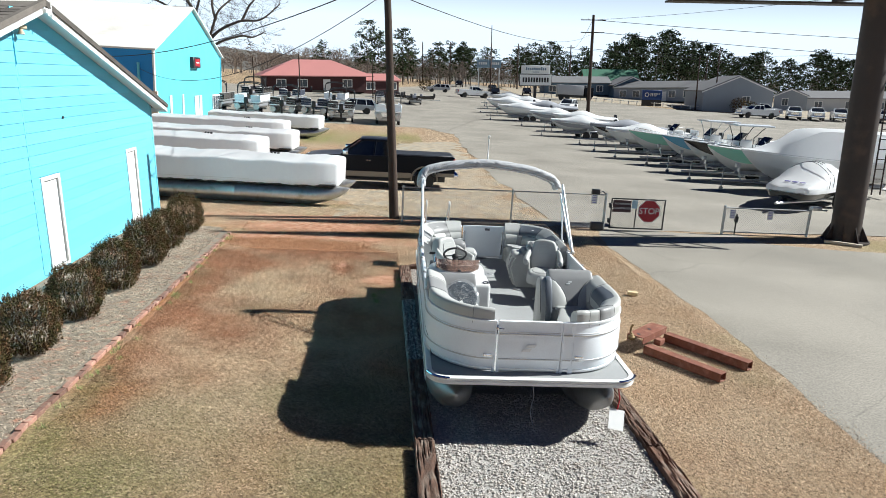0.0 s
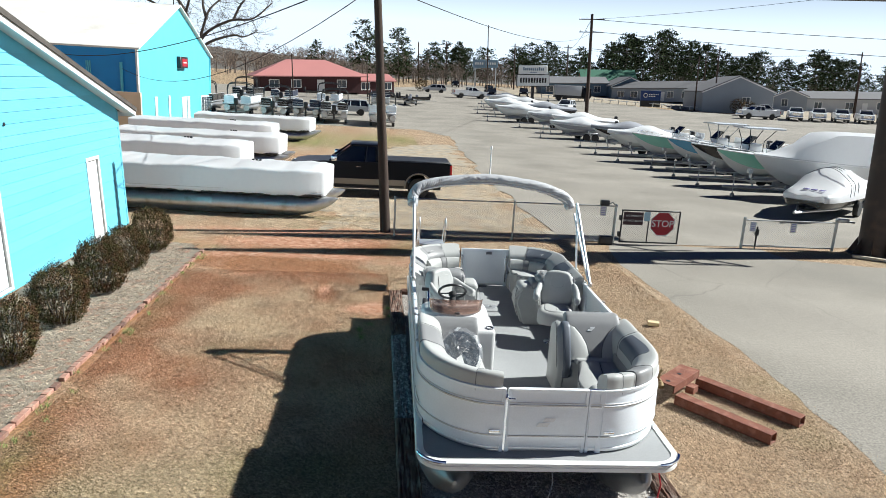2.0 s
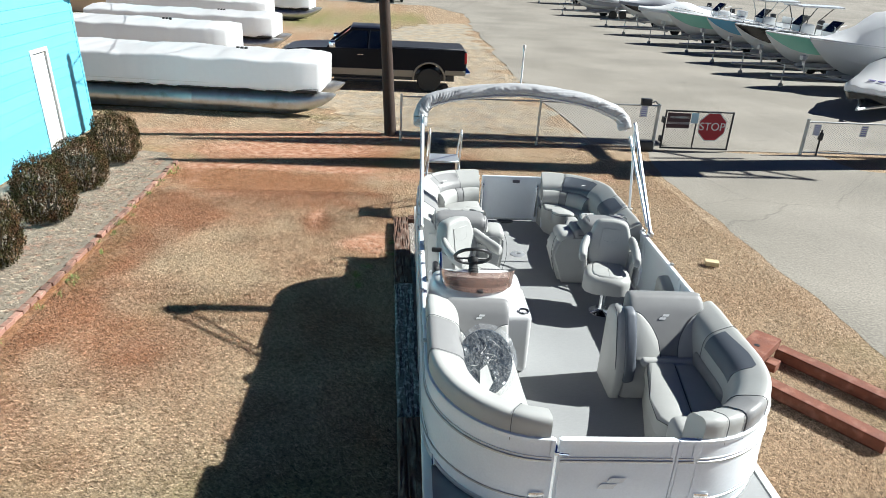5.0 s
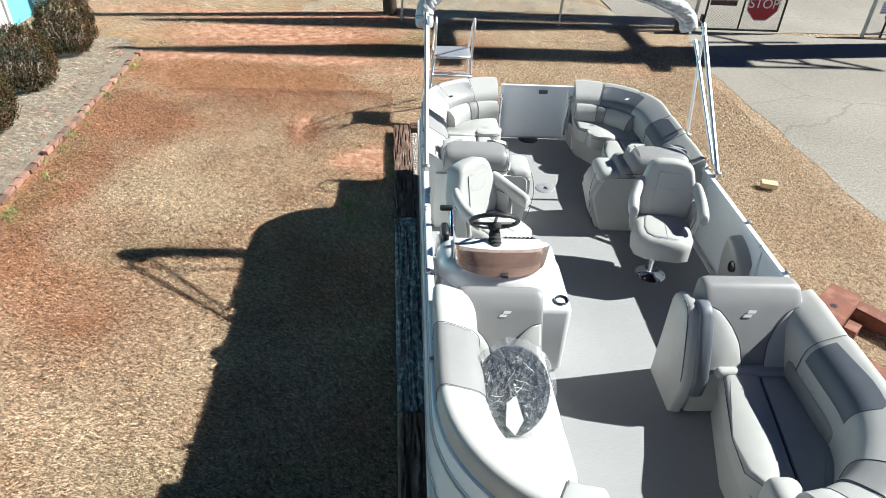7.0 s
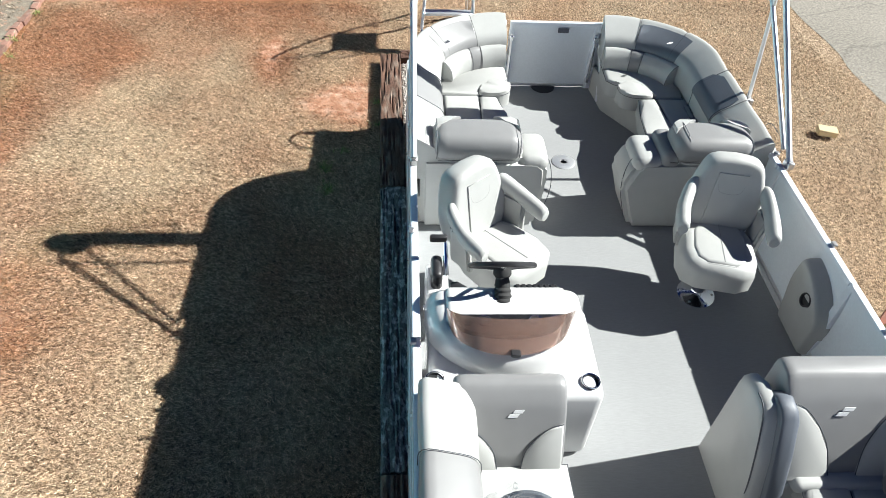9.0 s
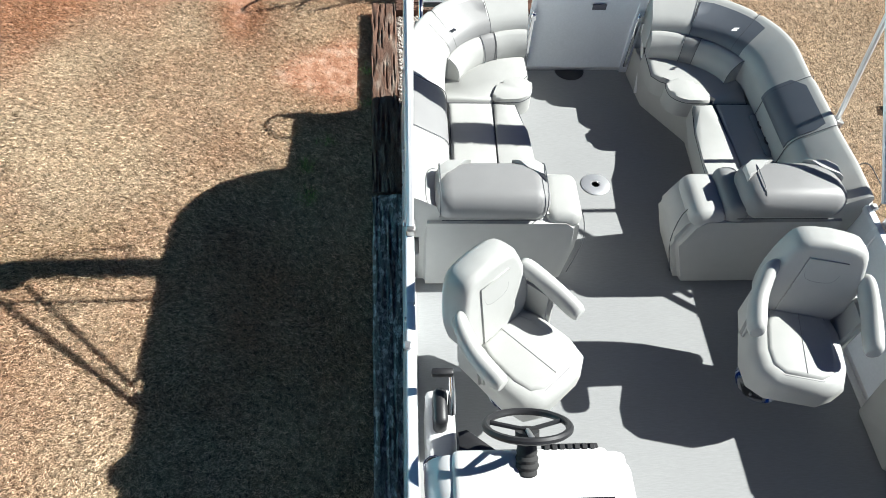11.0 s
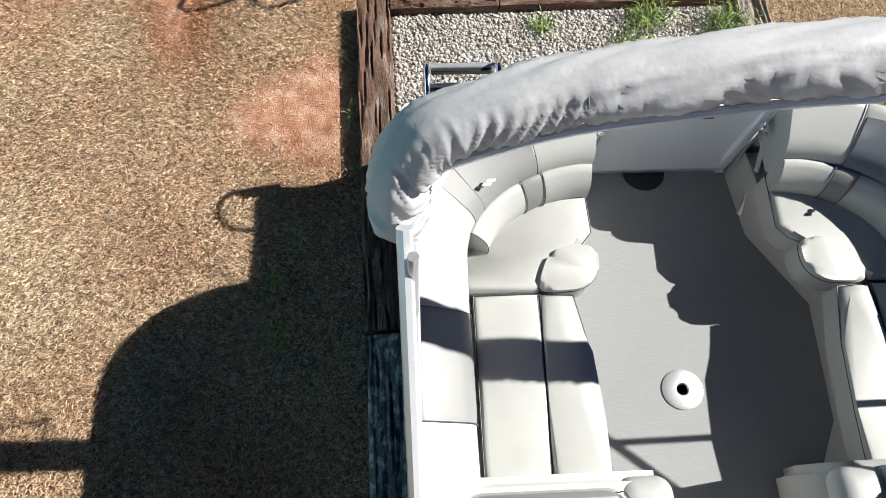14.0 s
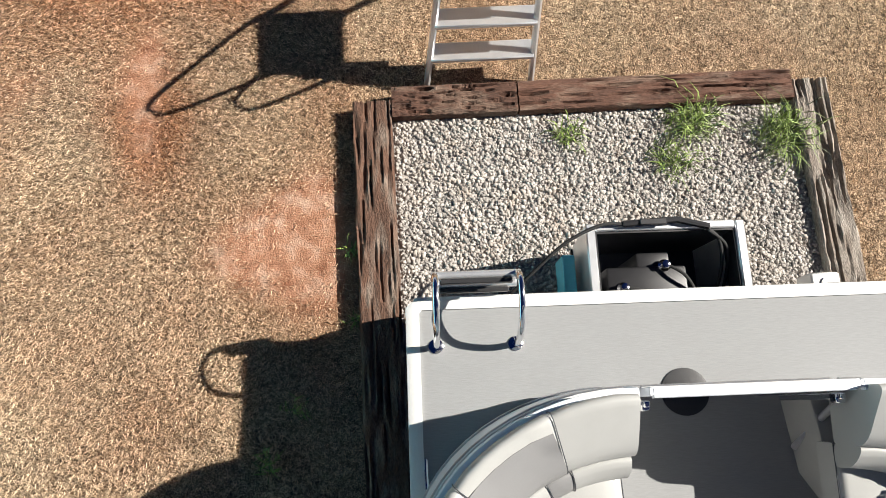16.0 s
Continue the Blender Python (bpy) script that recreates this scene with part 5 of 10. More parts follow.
def chair(name, x, y, turn, label):
    """A swivel bucket chair that faces -y before its turn."""
    m = pose(x, y, Z0, 0, 0, turn) @ Matrix.Diagonal((0.87, 0.92, 1.0, 1))
    o = lounge(name, label)

    def put(pn, bm, material, lb=""):
        bmesh.ops.transform(bm, matrix=m, verts=bm.verts)
        return part(pn, bm, material, o, lb, 60)

    bm = bmesh.new()
    lathe(bm, (0, 0, 0.0), [(0.15, 0), (0.15, 0.008), (0.13, 0.016), (0.05, 0.03), (0.036, 0.05), (0.036, 0.36)], 24)
    put("pedestal", bm, CHROME, "polished swivel pedestal")
    bm = bmesh.new()
    for k in range(6):
        a = k * math.pi / 3
        lathe(bm, (0.125 * math.cos(a), 0.125 * math.sin(a), 0.014), [(0.010, 0), (0.010, 0.006), (0.003, 0.008)], 8)
    put("bolt_ring", bm, ALU_DULL)
    bm = bmesh.new()
    box(bm, -0.2, 0.2, -0.2, 0.2, 0.33, 0.37, 0.01, 1)
    put("seat_plate", bm, BLACK)
    bm = bmesh.new()
    o1 = [(-0.22, 0.22), (-0.27, 0.10), (-0.285, -0.12), (-0.25, -0.25), (-0.15, -0.305), (0.15, -0.305), (0.25, -0.25), (0.285, -0.12), (0.27, 0.10), (0.22, 0.22)]
    slab(bm, o1, 0.34, 0.53, 0.08, 5)
    put("seat", bm, VINYL)
    bm = bmesh.new()
    slab(bm, [(x1 * 0.70, y1 * 0.80) for x1, y1 in o1], 0.50, 0.542, 0.03, 4)
    put("seat_pad", bm, VINYL)
    bm = bmesh.new()
    tube(bm, [(0.0, 0.18, 0.543), (0.015, -0.22, 0.543)], 0.002, 5)
    q = [(x1 * 0.71, y1 * 0.81, 0.526) for x1, y1 in o1]
    tube(bm, q + [q[0]], 0.0022, 5)
    put("stitching", bm, STITCH)
    back = pose(0, 0.21, 0.46, -15)
    half = smooth_line([(0.20, 0, 0.0), (0.262, 0, 0.10), (0.272, 0, 0.24), (0.235, 0, 0.42), (0.17, 0, 0.53), (0.0, 0, 0.555)], 4)
    ol = [(p.x, p.z) for p in half] + [(-p.x, p.z) for p in reversed(half[:-1])]
    bm = bmesh.new()
    ring(bm, [[(a * k, y1, 0.28 + (b - 0.28) * k) for a, b in ol] for k, y1 in ((0.80, 0.135), (0.93, 0.122), (0.99, 0.09), (1.0, 0.04), (0.99, -0.015), (0.94, -0.045), (0.86, -0.056), (0.80, -0.056))])
    bmesh.ops.transform(bm, matrix=back, verts=bm.verts)
    put("backrest", bm, VINYL)
    bm = bmesh.new()
    ring(bm, [[(a, -0.03, b) for a, b in ((-0.15, 0.03), (0.15, 0.03), (0.125, 0.46), (-0.125, 0.46))], [(a, -0.064, b) for a, b in ((-0.147, 0.04), (0.147, 0.04), (0.12, 0.455), (-0.12, 0.455))]])
    bmesh.ops.bevel(bm, geom=bm.edges[:], offset=0.012, segments=3, affect="EDGES", clamp_overlap=True)
    bmesh.ops.transform(bm, matrix=back, verts=bm.verts)
    put("back_pad", bm, VINYL)
    bm = bmesh.new()
    for xa, xb in ((-0.152, -0.127), (0.152, 0.127)):
        tube(bm, [(xa, -0.052, 0.04), (xb, -0.052, 0.475)], 0.0025, 5)
    tube(bm, [(-0.127, -0.052, 0.475), (0.127, -0.052, 0.475)], 0.0025, 5)
    tube(bm, smooth_line([(-0.10, -0.062, 0.40), (-0.07, -0.063, 0.31), (0.07, -0.063, 0.31), (0.10, -0.062, 0.40)], 4), 0.002, 5)
    bmesh.ops.transform(bm, matrix=back, verts=bm.verts)
    put("stitching", bm, STITCH)
    for s in (-1, 1):
        # a padded arm that grows out of the side of the backrest and runs level to a blunt end
        bm = bmesh.new()
        line = smooth_line([(s * 0.255, 0.285, 0.80), (s * 0.285, 0.215, 0.765), (s * 0.315, 0.10, 0.715), (s * 0.322, 0.0, 0.69), (s * 0.322, -0.11, 0.672)], 4)
        wide = [0.034, 0.046, 0.052, 0.054, 0.055, 0.055, 0.056, 0.056, 0.057, 0.057, 0.058, 0.058, 0.058, 0.057, 0.056, 0.052, 0.040]
        loops = [[p + Vector((w * 0.92 * math.cos(a), 0, w * 1.05 * math.sin(a))) for a in [6.283 * k / 14 for k in range(14)]] for p, w in zip(line, wide)]
        ring(bm, loops)
        arm = put("armrest", bm, VINYL)
        bm = bmesh.new()
        ring(bm, [[(s * 0.235, 0.24, z0), (s * 0.30, 0.22, z0), (s * 0.305, 0.02, z0), (s * 0.24, 0.02, z0)] if k == 0 else [(s * 0.25, 0.27, z0), (s * 0.32, 0.22, z0), (s * 0.325, 0.06, z0), (s * 0.28, 0.06, z0)] for k, z0 in ((0, 0.40), (1, 0.70))])
        bmesh.ops.bevel(bm, geom=bm.edges[:], offset=0.02, segments=2, affect="EDGES", clamp_overlap=True)
        put("arm_bracket", bm, VINYL)


chair("captain_chair", 1.38, 11.22, 42, "pale vinyl captain chair turned from the helm")
chair("passenger_chair", 2.81, 11.25, -13, "pale vinyl passenger swivel chair")


def helm():
    o = lounge("helm_console", "white moulded helm console with tinted windscreen")
    bm = bmesh.new()
    box(bm, 0.885, 1.79, 10.0, 10.62, Z0, 1.47, 0.05, 3)
    part("console_body", bm, SHELL, o)
    bm = bmesh.new()
    loops = []
    for t in range(9):
        u = t / 8
        k = math.cos(u * math.pi / 2) ** 0.7
        z = 1.46 + 0.17 * math.sin(u * math.pi / 2)
        loops.append([(x, y, z) for x, y in arc(1.31, 10.50, 0.30 + 0.14 * k, 0.20 + 0.18 * k, 180, 360, 20) + [(1.31 + 0.30 + 0.14 * k, 10.60), (1.31 - 0.30 - 0.14 * k, 10.60)]])
    ring(bm, loops)
    part("cowl", bm, SHELL, o, "rounded white dash cowl")
    bm = bmesh.new()
    box(bm, 0.98, 1.64, 10.36, 10.62, 1.50, 1.65, 0.03, 3)
    part("dash", bm, SHELL, o)
    bm = bmesh.new()
    slab(bm, arc(1.31, 10.37, 0.325, 0.12, 180, 360, 16) + [(1.63, 10.40), (0.99, 10.40)], 1.62, 1.664, 0.006, 2)
    part("gauge_panel", bm, mat("gloss_black", (0.016, 0.016, 0.018), 0.12, var=0.1), o, "glossy black instrument crescent")
    for x in (1.08, 1.17, 1.44, 1.55):
        bm = bmesh.new()
        lathe(bm, (x, 10.345, 1.66), [(0.037, 0), (0.037, 0.010), (0.0, 0.010)], 20)
        ga = part("gauge", bm, BLACK, o, "round black gauge")
        bm = bmesh.new()
        tube(bm, [(x + 0.036 * math.cos(a), 10.345 + 0.036 * math.sin(a), 1.671) for a in [6.283 * k / 20 for k in range(21)]], 0.004, 6)
        part("bezel", bm, CHROME, ga, "chrome bezel")
    bm = bmesh.new()
    box(bm, 1.36, 1.60, 10.60, 10.635, 1.625, 1.64, 0.004, 1)
    for k in range(7):
        box(bm, 1.37 + 0.032 * k, 1.392 + 0.032 * k, 10.605, 10.632, 1.638, 1.648, 0.003, 1)
    part("switch_panel", bm, BLACK, o, "row of black rocker switches")
    bm = bmesh.new()
    slab(bm, [(1.02, 10.55), (1.02, 10.73), (1.06, 10.74), (1.235, 10.60), (1.235, 10.56)], 1.47, 1.555, 0.008, 2)
    part("glove_tray", bm, BLACK, o, "black three-cornered tray")
    # windscreen
    bm = bmesh.new()
    low, top = arc(1.31, 10.38, 0.32, 0.22, 186, 354, 20), arc(1.31, 10.37, 0.34, 0.09, 184, 356, 20)
    loops = [[(x, y, 1.615) for x, y in low], [(x, y + 0.0, 1.69) for x, y in [((a[0] + b[0]) / 2, (a[1] + b[1]) / 2) for a, b in zip(low, top)]], [(x, y, 1.765) for x, y in top]]
    ring(bm, loops, False, False)
    f = bmesh.ops.solidify(bm, geom=bm.faces[:], thickness=0.004)
    ws = part("windscreen", bm, TINT, o, "curved brown-tinted windscreen")
    for q in ((1.008, 1.032, 10.33, 10.37, 1.62, 1.68), (1.588, 1.612, 10.33, 10.37, 1.62, 1.68), (1.295, 1.345, 10.14, 10.18, 1.62, 1.645)):
        bm = bmesh.new()
        box(bm, *q, 0.004, 1)
        part("screen_clip", bm, BLACK, o)
    # cup holders
    for x, y in ((1.72, 10.09), (0.915, 10.60), (0.915, 10.11)):
        bm = bmesh.new()
        lathe(bm, (x, y, 1.472), [(0.047, -0.004), (0.048, 0.008), (0.040, 0.008), (0.036, -0.05), (0.0, -0.05)], 20)
        part("cup_holder", bm, BLACK, o, "black cup holder with metal ring")
        bm = bmesh.new()
        tube(bm, [(x + 0.046 * math.cos(a), y + 0.046 * math.sin(a), 1.482) for a in [6.283 * k / 20 for k in range(21)]], 0.004, 6)
        part("cup_ring", bm, CHROME, o)
    # side wing with throttle
    bm = bmesh.new()
    box(bm, 0.885, 1.02, 10.62, 10.98, Z0 + 0.25, 1.46, 0.03, 3)
    part("side_wing", bm, SHELL, o)
    bm = bmesh.new()
    box(bm, 0.915, 0.98, 10.76, 10.94, 1.40, 1.58, 0.028, 3)
    th = part("throttle", bm, BLACK, o, "black throttle box beside the helm")
    bm = bmesh.new()
    tube(bm, [(1.0, 10.84, 1.50), (1.0, 10.90, 1.60), (0.995, 10.95, 1.68)], [0.022, 0.016, 0.011], 10)
    part("lever_arm", bm, CHROME, th, "polished throttle arm")
    bm = bmesh.new()
    box(bm, 0.905, 1.005, 10.935, 10.97, 1.67, 1.715, 0.012, 2)
    part("lever_grip", bm, BLACK, th)
    # steering
    tilt = pose(1.29, 10.66, 1.74, -48)
    bm = bmesh.new()
    lathe(bm, (0, 0, 0), [(0.052, -0.20), (0.05, -0.19), (0.055, -0.18), (0.047, -0.165), (0.052, -0.15), (0.044, -0.135), (0.048, -0.12), (0.04, -0.105), (0.044, -0.09), (0.036, -0.05), (0.05, -0.03), (0.05, 0.0)], 18, tilt)
    part("steering_column", bm, RUBBER, o, "ribbed black steering boot")
    bm = bmesh.new()
    tube(bm, [tilt @ Vector((0.172 * math.cos(a), 0.172 * math.sin(a), 0.02)) for a in [6.283 * k / 32 for k in range(33)]], 0.0165, 8, False)
    part("steering_wheel", bm, BLACK, o, "black three-spoke steering wheel")
    for a in (20, 160, 270):
        bm = bmesh.new()
        tube(bm, [tilt @ Vector((0, 0, 0.0)), tilt @ Vector((0.165 * math.cos(radians(a)), 0.165 * math.sin(radians(a)), 0.018))], 0.011, 6)
        part("wheel_spoke", bm, ALU_DULL if a == 270 else BLACK, o)


helm()


def side_pod():
    o = lounge("side_console", "pale moulded side console with a cup holder")
    o.location.x += 0.03
    bm = bmesh.new()
    side = fillet([(10.70, Z0, 0.02), (10.68, 1.20, 0.10), (10.90, 1.40, 0.10), (11.08, 1.43, 0.05), (11.11, 1.22, 0.05), (11.06, Z0, 0.02)], 5)
    cy, cz = 10.89, 1.10
    ring(bm, [[(x + 0.05 * max(0.0, (1.43 - z) / 0.57) * (x < 3.37) * 0.6, cy + (y - cy) * k, max(Z0, cz + (z - cz) * k)) for y, z in side] for x, k in ((3.385, 1.0), (3.315, 1.0), (3.285, 0.985), (3.265, 0.95), (3.257, 0.90))])
    part("pod_body", bm, VINYL, o, "", 60)
    bm = bmesh.new()
    lathe(bm, (0, 0, 0), [(0.048, -0.01), (0.049, 0.010), (0.040, 0.010), (0.036, -0.004), (0.0, -0.004)], 20, pose(3.262, 10.86, 1.24, 0, -78, 0))
    part("cup_holder", bm, BLACK, o, "black cup holder ring")


side_pod()

# floor fittings
bm = bmesh.new()
lathe(bm, (2.12, 12.78, Z0), [(0.10, 0.0), (0.10, 0.006), (0.085, 0.011), (0.032, 0.012), (0.026, -0.0), (0.0, -0.002)], 28)
part("table_socket", bm, ALU, BOAT, "round metal table base socket in the floor")
bm = bmesh.new()
lathe(bm, (2.11, 14.0, Z0), [(0.115, 0.0), (0.115, 0.006), (0.10, 0.008), (0.0, 0.009)], 28)
part("deck_hatch", bm, BLACK, BOAT, "round black access hatch under the stern gate")

# bimini
def bimini():
    o = lounge("bimini", "folded bimini canopy in a grey canvas boot")
    back = SET.inverted()
    pts = smooth_line([back @ Vector(p) for p in ((0.80, 13.06, 2.50), (0.80, 13.115, 2.65), (0.87, 13.155, 2.775), (1.02, 13.18, 2.845), (1.36, 13.21, 2.912), (2.08, 13.21, 2.975), (2.85, 13.15, 2.90), (3.24, 13.09, 2.79), (3.40, 13.04, 2.69), (3.44, 13.0, 2.56))], 30)
    bm = bmesh.new()
    loops = []
    n = 48
    s = 0.0
    for i, p in enumerate(pts):
        t = (pts[min(i + 1, len(pts) - 1)] - pts[max(i - 1, 0)]).normalized()
        side = Vector((0, 1, 0))
        side = (side - t * side.dot(t)).normalized()
        up = side.cross(t)
        if up.z < 0:
            up = -up
        s += (pts[i] - pts[max(i - 1, 0)]).length
        e = min(i, len(pts) - 1 - i)
        rr = 0.073 * (0.80 + 0.20 * min(1, e / 9))
        flare = 1 + 0.35 * math.exp(-((s - 0.08) / 0.2) ** 2) * (1 - 0.06 * math.sin(s * 5))
        loop = []
        for k in range(n):
            a = 2 * math.pi * k / n
            hem = max(0.0, math.cos(a - 3.5)) ** 1.5
            pucker = 1 - 2 * abs(noise.noise((s * 26 + 0.8 * math.sin(a * 2), a * 0.35, 5)))
            slack = 1 - 2 * abs(noise.noise((s * 4.5 + 1.6 * a, math.cos(a) * 1.6, 9)))
            fold = 1 - 2 * abs(noise.noise((s * 11 + 2.4 * a, math.sin(a) * 1.1, 14)))
            w = 1 + 0.08 * noise.noise((s * 5 + math.sin(a) * 0.6, math.cos(a) * 1.2, 1)) + 0.26 * hem * pucker + (0.13 * slack + 0.13 * fold) * (1 - 0.6 * hem)
            loop.append(p + (side * math.cos(a) * 1.05 * flare + up * math.sin(a) * 0.98) * rr * w)
        loops.append(loop)
    ring(bm, loops)
    part("canopy_boot", bm, CANVAS, o, "wrinkled grey canvas boot over the folded canopy", 80)
    bm = bmesh.new()
    tube(bm, [p + Vector((0, -0.085, -0.055)) for p in pts[14:-14]], 0.013, 8)
    part("inner_bow", bm, ALU, o, "aluminium bow tube under the boot")
    for i in (114, 188):
        bm = bmesh.new()
        p = pts[i]
        t = (pts[i + 1] - pts[i - 1]).normalized()
        tube(bm, [p + (Vector((0, math.cos(a), 0)) * 0.082 + t.cross(Vector((0, 1, 0))).normalized() * math.sin(a) * 0.078) for a in [6.283 * k / 20 for k in range(21)]], 0.0035, 6)
        part("strap", bm, STRAP, o)
    for x, xs, k in ((0.825, 0.815, 1), (3.44, 3.42, -1)):
        for foot, top, r in (((x, 11.86, RAIL + 0.04), (xs, 12.94, 2.62), 0.022), ((x, 11.98, RAIL + 0.06), (xs + k * 0.02, 12.98, 2.44), 0.018)):
            bm = bmesh.new()
            tube(bm, [foot, top], r, 8)
            part("bimini_leg", bm, LEG_ALLOY, o, "bright aluminium canopy leg")
        bm = bmesh.new()
        tube(bm, [(x, 12.68, RAIL + 0.03), (xs + k * 0.02, 12.86, 2.62)], 0.016, 8)
        part("rear_strut", bm, ALU, o, "aluminium canopy strut")
        for y in (11.86, 12.68):
            bm = bmesh.new()
            box(bm, x - 0.022, x + 0.03, y - 0.04, y + 0.04, RAIL - 0.01, RAIL + 0.05, 0.008, 1)
            part("rail_bracket", bm, ALU_DULL, o)
    bm = bmesh.new()
    lathe(bm, (2.05, 13.43, 2.90), [(0.02, 0.0), (0.012, 0.01), (0.011, 0.48), (0.016, 0.485), (0.02, 0.50), (0.02, 0.535), (0.012, 0.545)], 12)
    tube(bm, [(2.05, 13.20, 2.90), (2.05, 13.43, 2.905)], 0.010, 8)
    part("light_pole", bm, WHITE, o, "white stern light on a thin pole")


bimini()


def stern_gear():
    lad = lounge("boarding_ladder", "folded chrome boarding ladder on the stern deck")
    lad.location.x -= 0.044
    for x in (0.985, 1.365):
        bm = bmesh.new()
        tube(bm, smooth_line([(x, 14.265, Z0), (x, 14.27, Z0 + 0.12), (x, 14.33, Z0 + 0.26), (x, 14.45, Z0 + 0.32), (x, 14.55, Z0 + 0.29), (x, 14.58, Z0 + 0.18), (x, 14.575, Z0 - 0.02)], 6), 0.016, 10)
        part("ladder_rail", bm, CHROME, lad)
        bm = bmesh.new()
        lathe(bm, (x, 14.265, Z0), [(0.036, 0), (0.036, 0.006), (0.018, 0.014)], 16)
        part("rail_flange", bm, CHROME, lad)
    for y, z in ((14.575, Z0 + 0.22), (14.56, Z0 + 0.06)):
        bm = bmesh.new()
        tube(bm, [(0.97, y, z), (1.38, y, z)], 0.02, 10)
        part("ladder_step", bm, ALU, lad)
        bm = bmesh.new()
        box(bm, 1.01, 1.34, y - 0.045, y - 0.02, z - 0.015, z + 0.02, 0.005, 1)
        part("step_pad", bm, BLACK, lad)
    pod = lounge("motor_bracket", "open aluminium motor pod with black hoses")
    pod.location.x -= 0.088
    for b in ((1.83, 1.88, 14.50, 14.90), (2.62, 2.67, 14.50, 14.90), (1.88, 2.62, 14.855, 14.90)):
        bm = bmesh.new()
        vs = box(bm, *b, 0.16, 0.72, 0.008, 1)
        for v in vs:
            if v.co.z < 0.5:
                v.co.x = 2.25 + (v.co.x - 2.25) * 0.9
        part("pod_wall", bm, ALU, pod)
    for b in ((1.882, 1.89, 14.50, 14.853), (2.61, 2.618, 14.50, 14.853), (1.892, 2.608, 14.845, 14.853)):
        bm = bmesh.new()
        box(bm, *b, 0.2, 0.705)
        part("pod_lining", bm, BLACK, pod, "black inside of the pod")
    bm = bmesh.new()
    box(bm, 1.86, 2.64, 14.5, 14.88, 0.17, 0.20)
    part("pod_floor", bm, BLACK, pod)
    bm = bmesh.new()
    box(bm, 1.95, 2.38, 14.50, 14.68, 0.2, 0.60, 0.015, 2)
    box(bm, 2.12, 2.30, 14.66, 14.76, 0.2, 0.585, 0.015, 2)
    part("battery_box", bm, BLACK, pod, "black rigging box in the pod")
    for q in ((2.03, 14.56), (2.26, 14.68)):
        bm = bmesh.new()
        lathe(bm, (q[0], q[1], 0.59), [(0.03, 0), (0.034, 0.02), (0.022, 0.03), (0.022, 0.06), (0.012, 0.065)], 14)
        part("hose_fitting", bm, CHROME, pod)
    for pts in ([(2.03, 14.56, 0.64), (2.12, 14.54, 0.65), (2.22, 14.50, 0.62), (2.3, 14.46, 0.55)], [(2.26, 14.68, 0.64), (2.34, 14.62, 0.66), (2.40, 14.54, 0.62), (2.42, 14.47, 0.55)],
                [(2.45, 14.86, 0.73), (2.53, 14.80, 0.70), (2.565, 14.68, 0.62), (2.55, 14.55, 0.55), (2.53, 14.47, 0.5)], [(2.47, 14.84, 0.73), (2.57, 14.77, 0.68), (2.60, 14.66, 0.6), (2.585, 14.52, 0.52)],
                [(2.02, 14.885, 0.745), (1.9, 14.88, 0.75), (1.72, 14.80, 0.7), (1.55, 14.66, 0.58), (1.42, 14.55, 0.45)]):
        bm = bmesh.new()
        tube(bm, smooth_line(pts, 8), 0.0095, 8)
        part("hose", bm, RUBBER, pod)
    bm = bmesh.new()
    tube(bm, [(2.02, 14.885, 0.745), (2.12, 14.89, 0.75), (2.3, 14.90, 0.75), (2.47, 14.86, 0.74)], 0.018, 8)
    box(bm, 2.10, 2.24, 14.87, 14.905, 0.755, 0.775, 0.005, 1)
    part("steering_ram", bm, BLACK, pod)
    bm = bmesh.new()
    box(bm, 1.74, 1.81, 14.5, 14.78, 0.30, 0.50, 0.006, 1)
    part("side_bracket", bm, AQUA_METAL, pod, "small teal bracket")
    bm = bmesh.new()
    box(bm, 2.98, 3.14, 14.50, 14.62, 0.40, 0.56, 0.01, 1)
    lathe(bm, (3.06, 14.56, 0.56), [(0.03, 0), (0.03, 0.01), (0.015, 0.012)], 14)
    part("drain_box", bm, WHITE, BOAT, "white plugged fitting at the stern")
    # transport tag under the bow
    bm = bmesh.new()
    box(bm, 3.10, 3.30, 8.02, 8.026, 0.20, 0.46, 0, 1, Matrix.Translation((3.2, 8.02, 0.46)) @ pose(0, 0, 0, -35, 12, 0) @ Matrix.Translation((-3.2, -8.02, -0.46)))
    t = part("paper_tag", bm, PAPER, BOAT, "white paper tag on a red ribbon")
    bm = bmesh.new()
    tube(bm, [(3.2, 8.06, 0.72), (3.22, 8.03, 0.6), (3.2, 8.02, 0.46)], 0.008, 6)
    part("ribbon", bm, RED, t)
    bm = bmesh.new()
    tube(bm, smooth_line([(2.12, 8.1, 0.76), (2.14, 8.06, 0.6), (2.11, 8.05, 0.4), (2.16, 8.05, 0.2)], 6), 0.006, 6)
    part("winch_strap", bm, STRAP, BOAT)
    # swoosh graphic on the bow corner
    for p in ((LEFT, -1), (RIGHT, 1)):
        bm = bmesh.new()
        c = cut(p[0], 1.05, 1.55)
        rows = []
        for i, q in enumerate(c):
            u = i / (len(c) - 1)
            t2 = (c[min(i + 1, len(c) - 1)] - c[max(i - 1, 0)]).normalized()
            n2 = Vector((t2.y, -t2.x, 0)) * p[1] * 0.034
            z = 1.08 + 0.28 * u ** 1.3
            rows.append([q + n2 + Vector((0, 0, z - 0.012)), q + n2 * 1.04 + Vector((0, 0, z + 0.012 * (1 - u) + 0.003))])
        ring(bm, rows, False, False)
        part("bow_graphic", bm, GRAPHIC, BOAT, "thin dark curved stripe on the bow")


stern_gear()


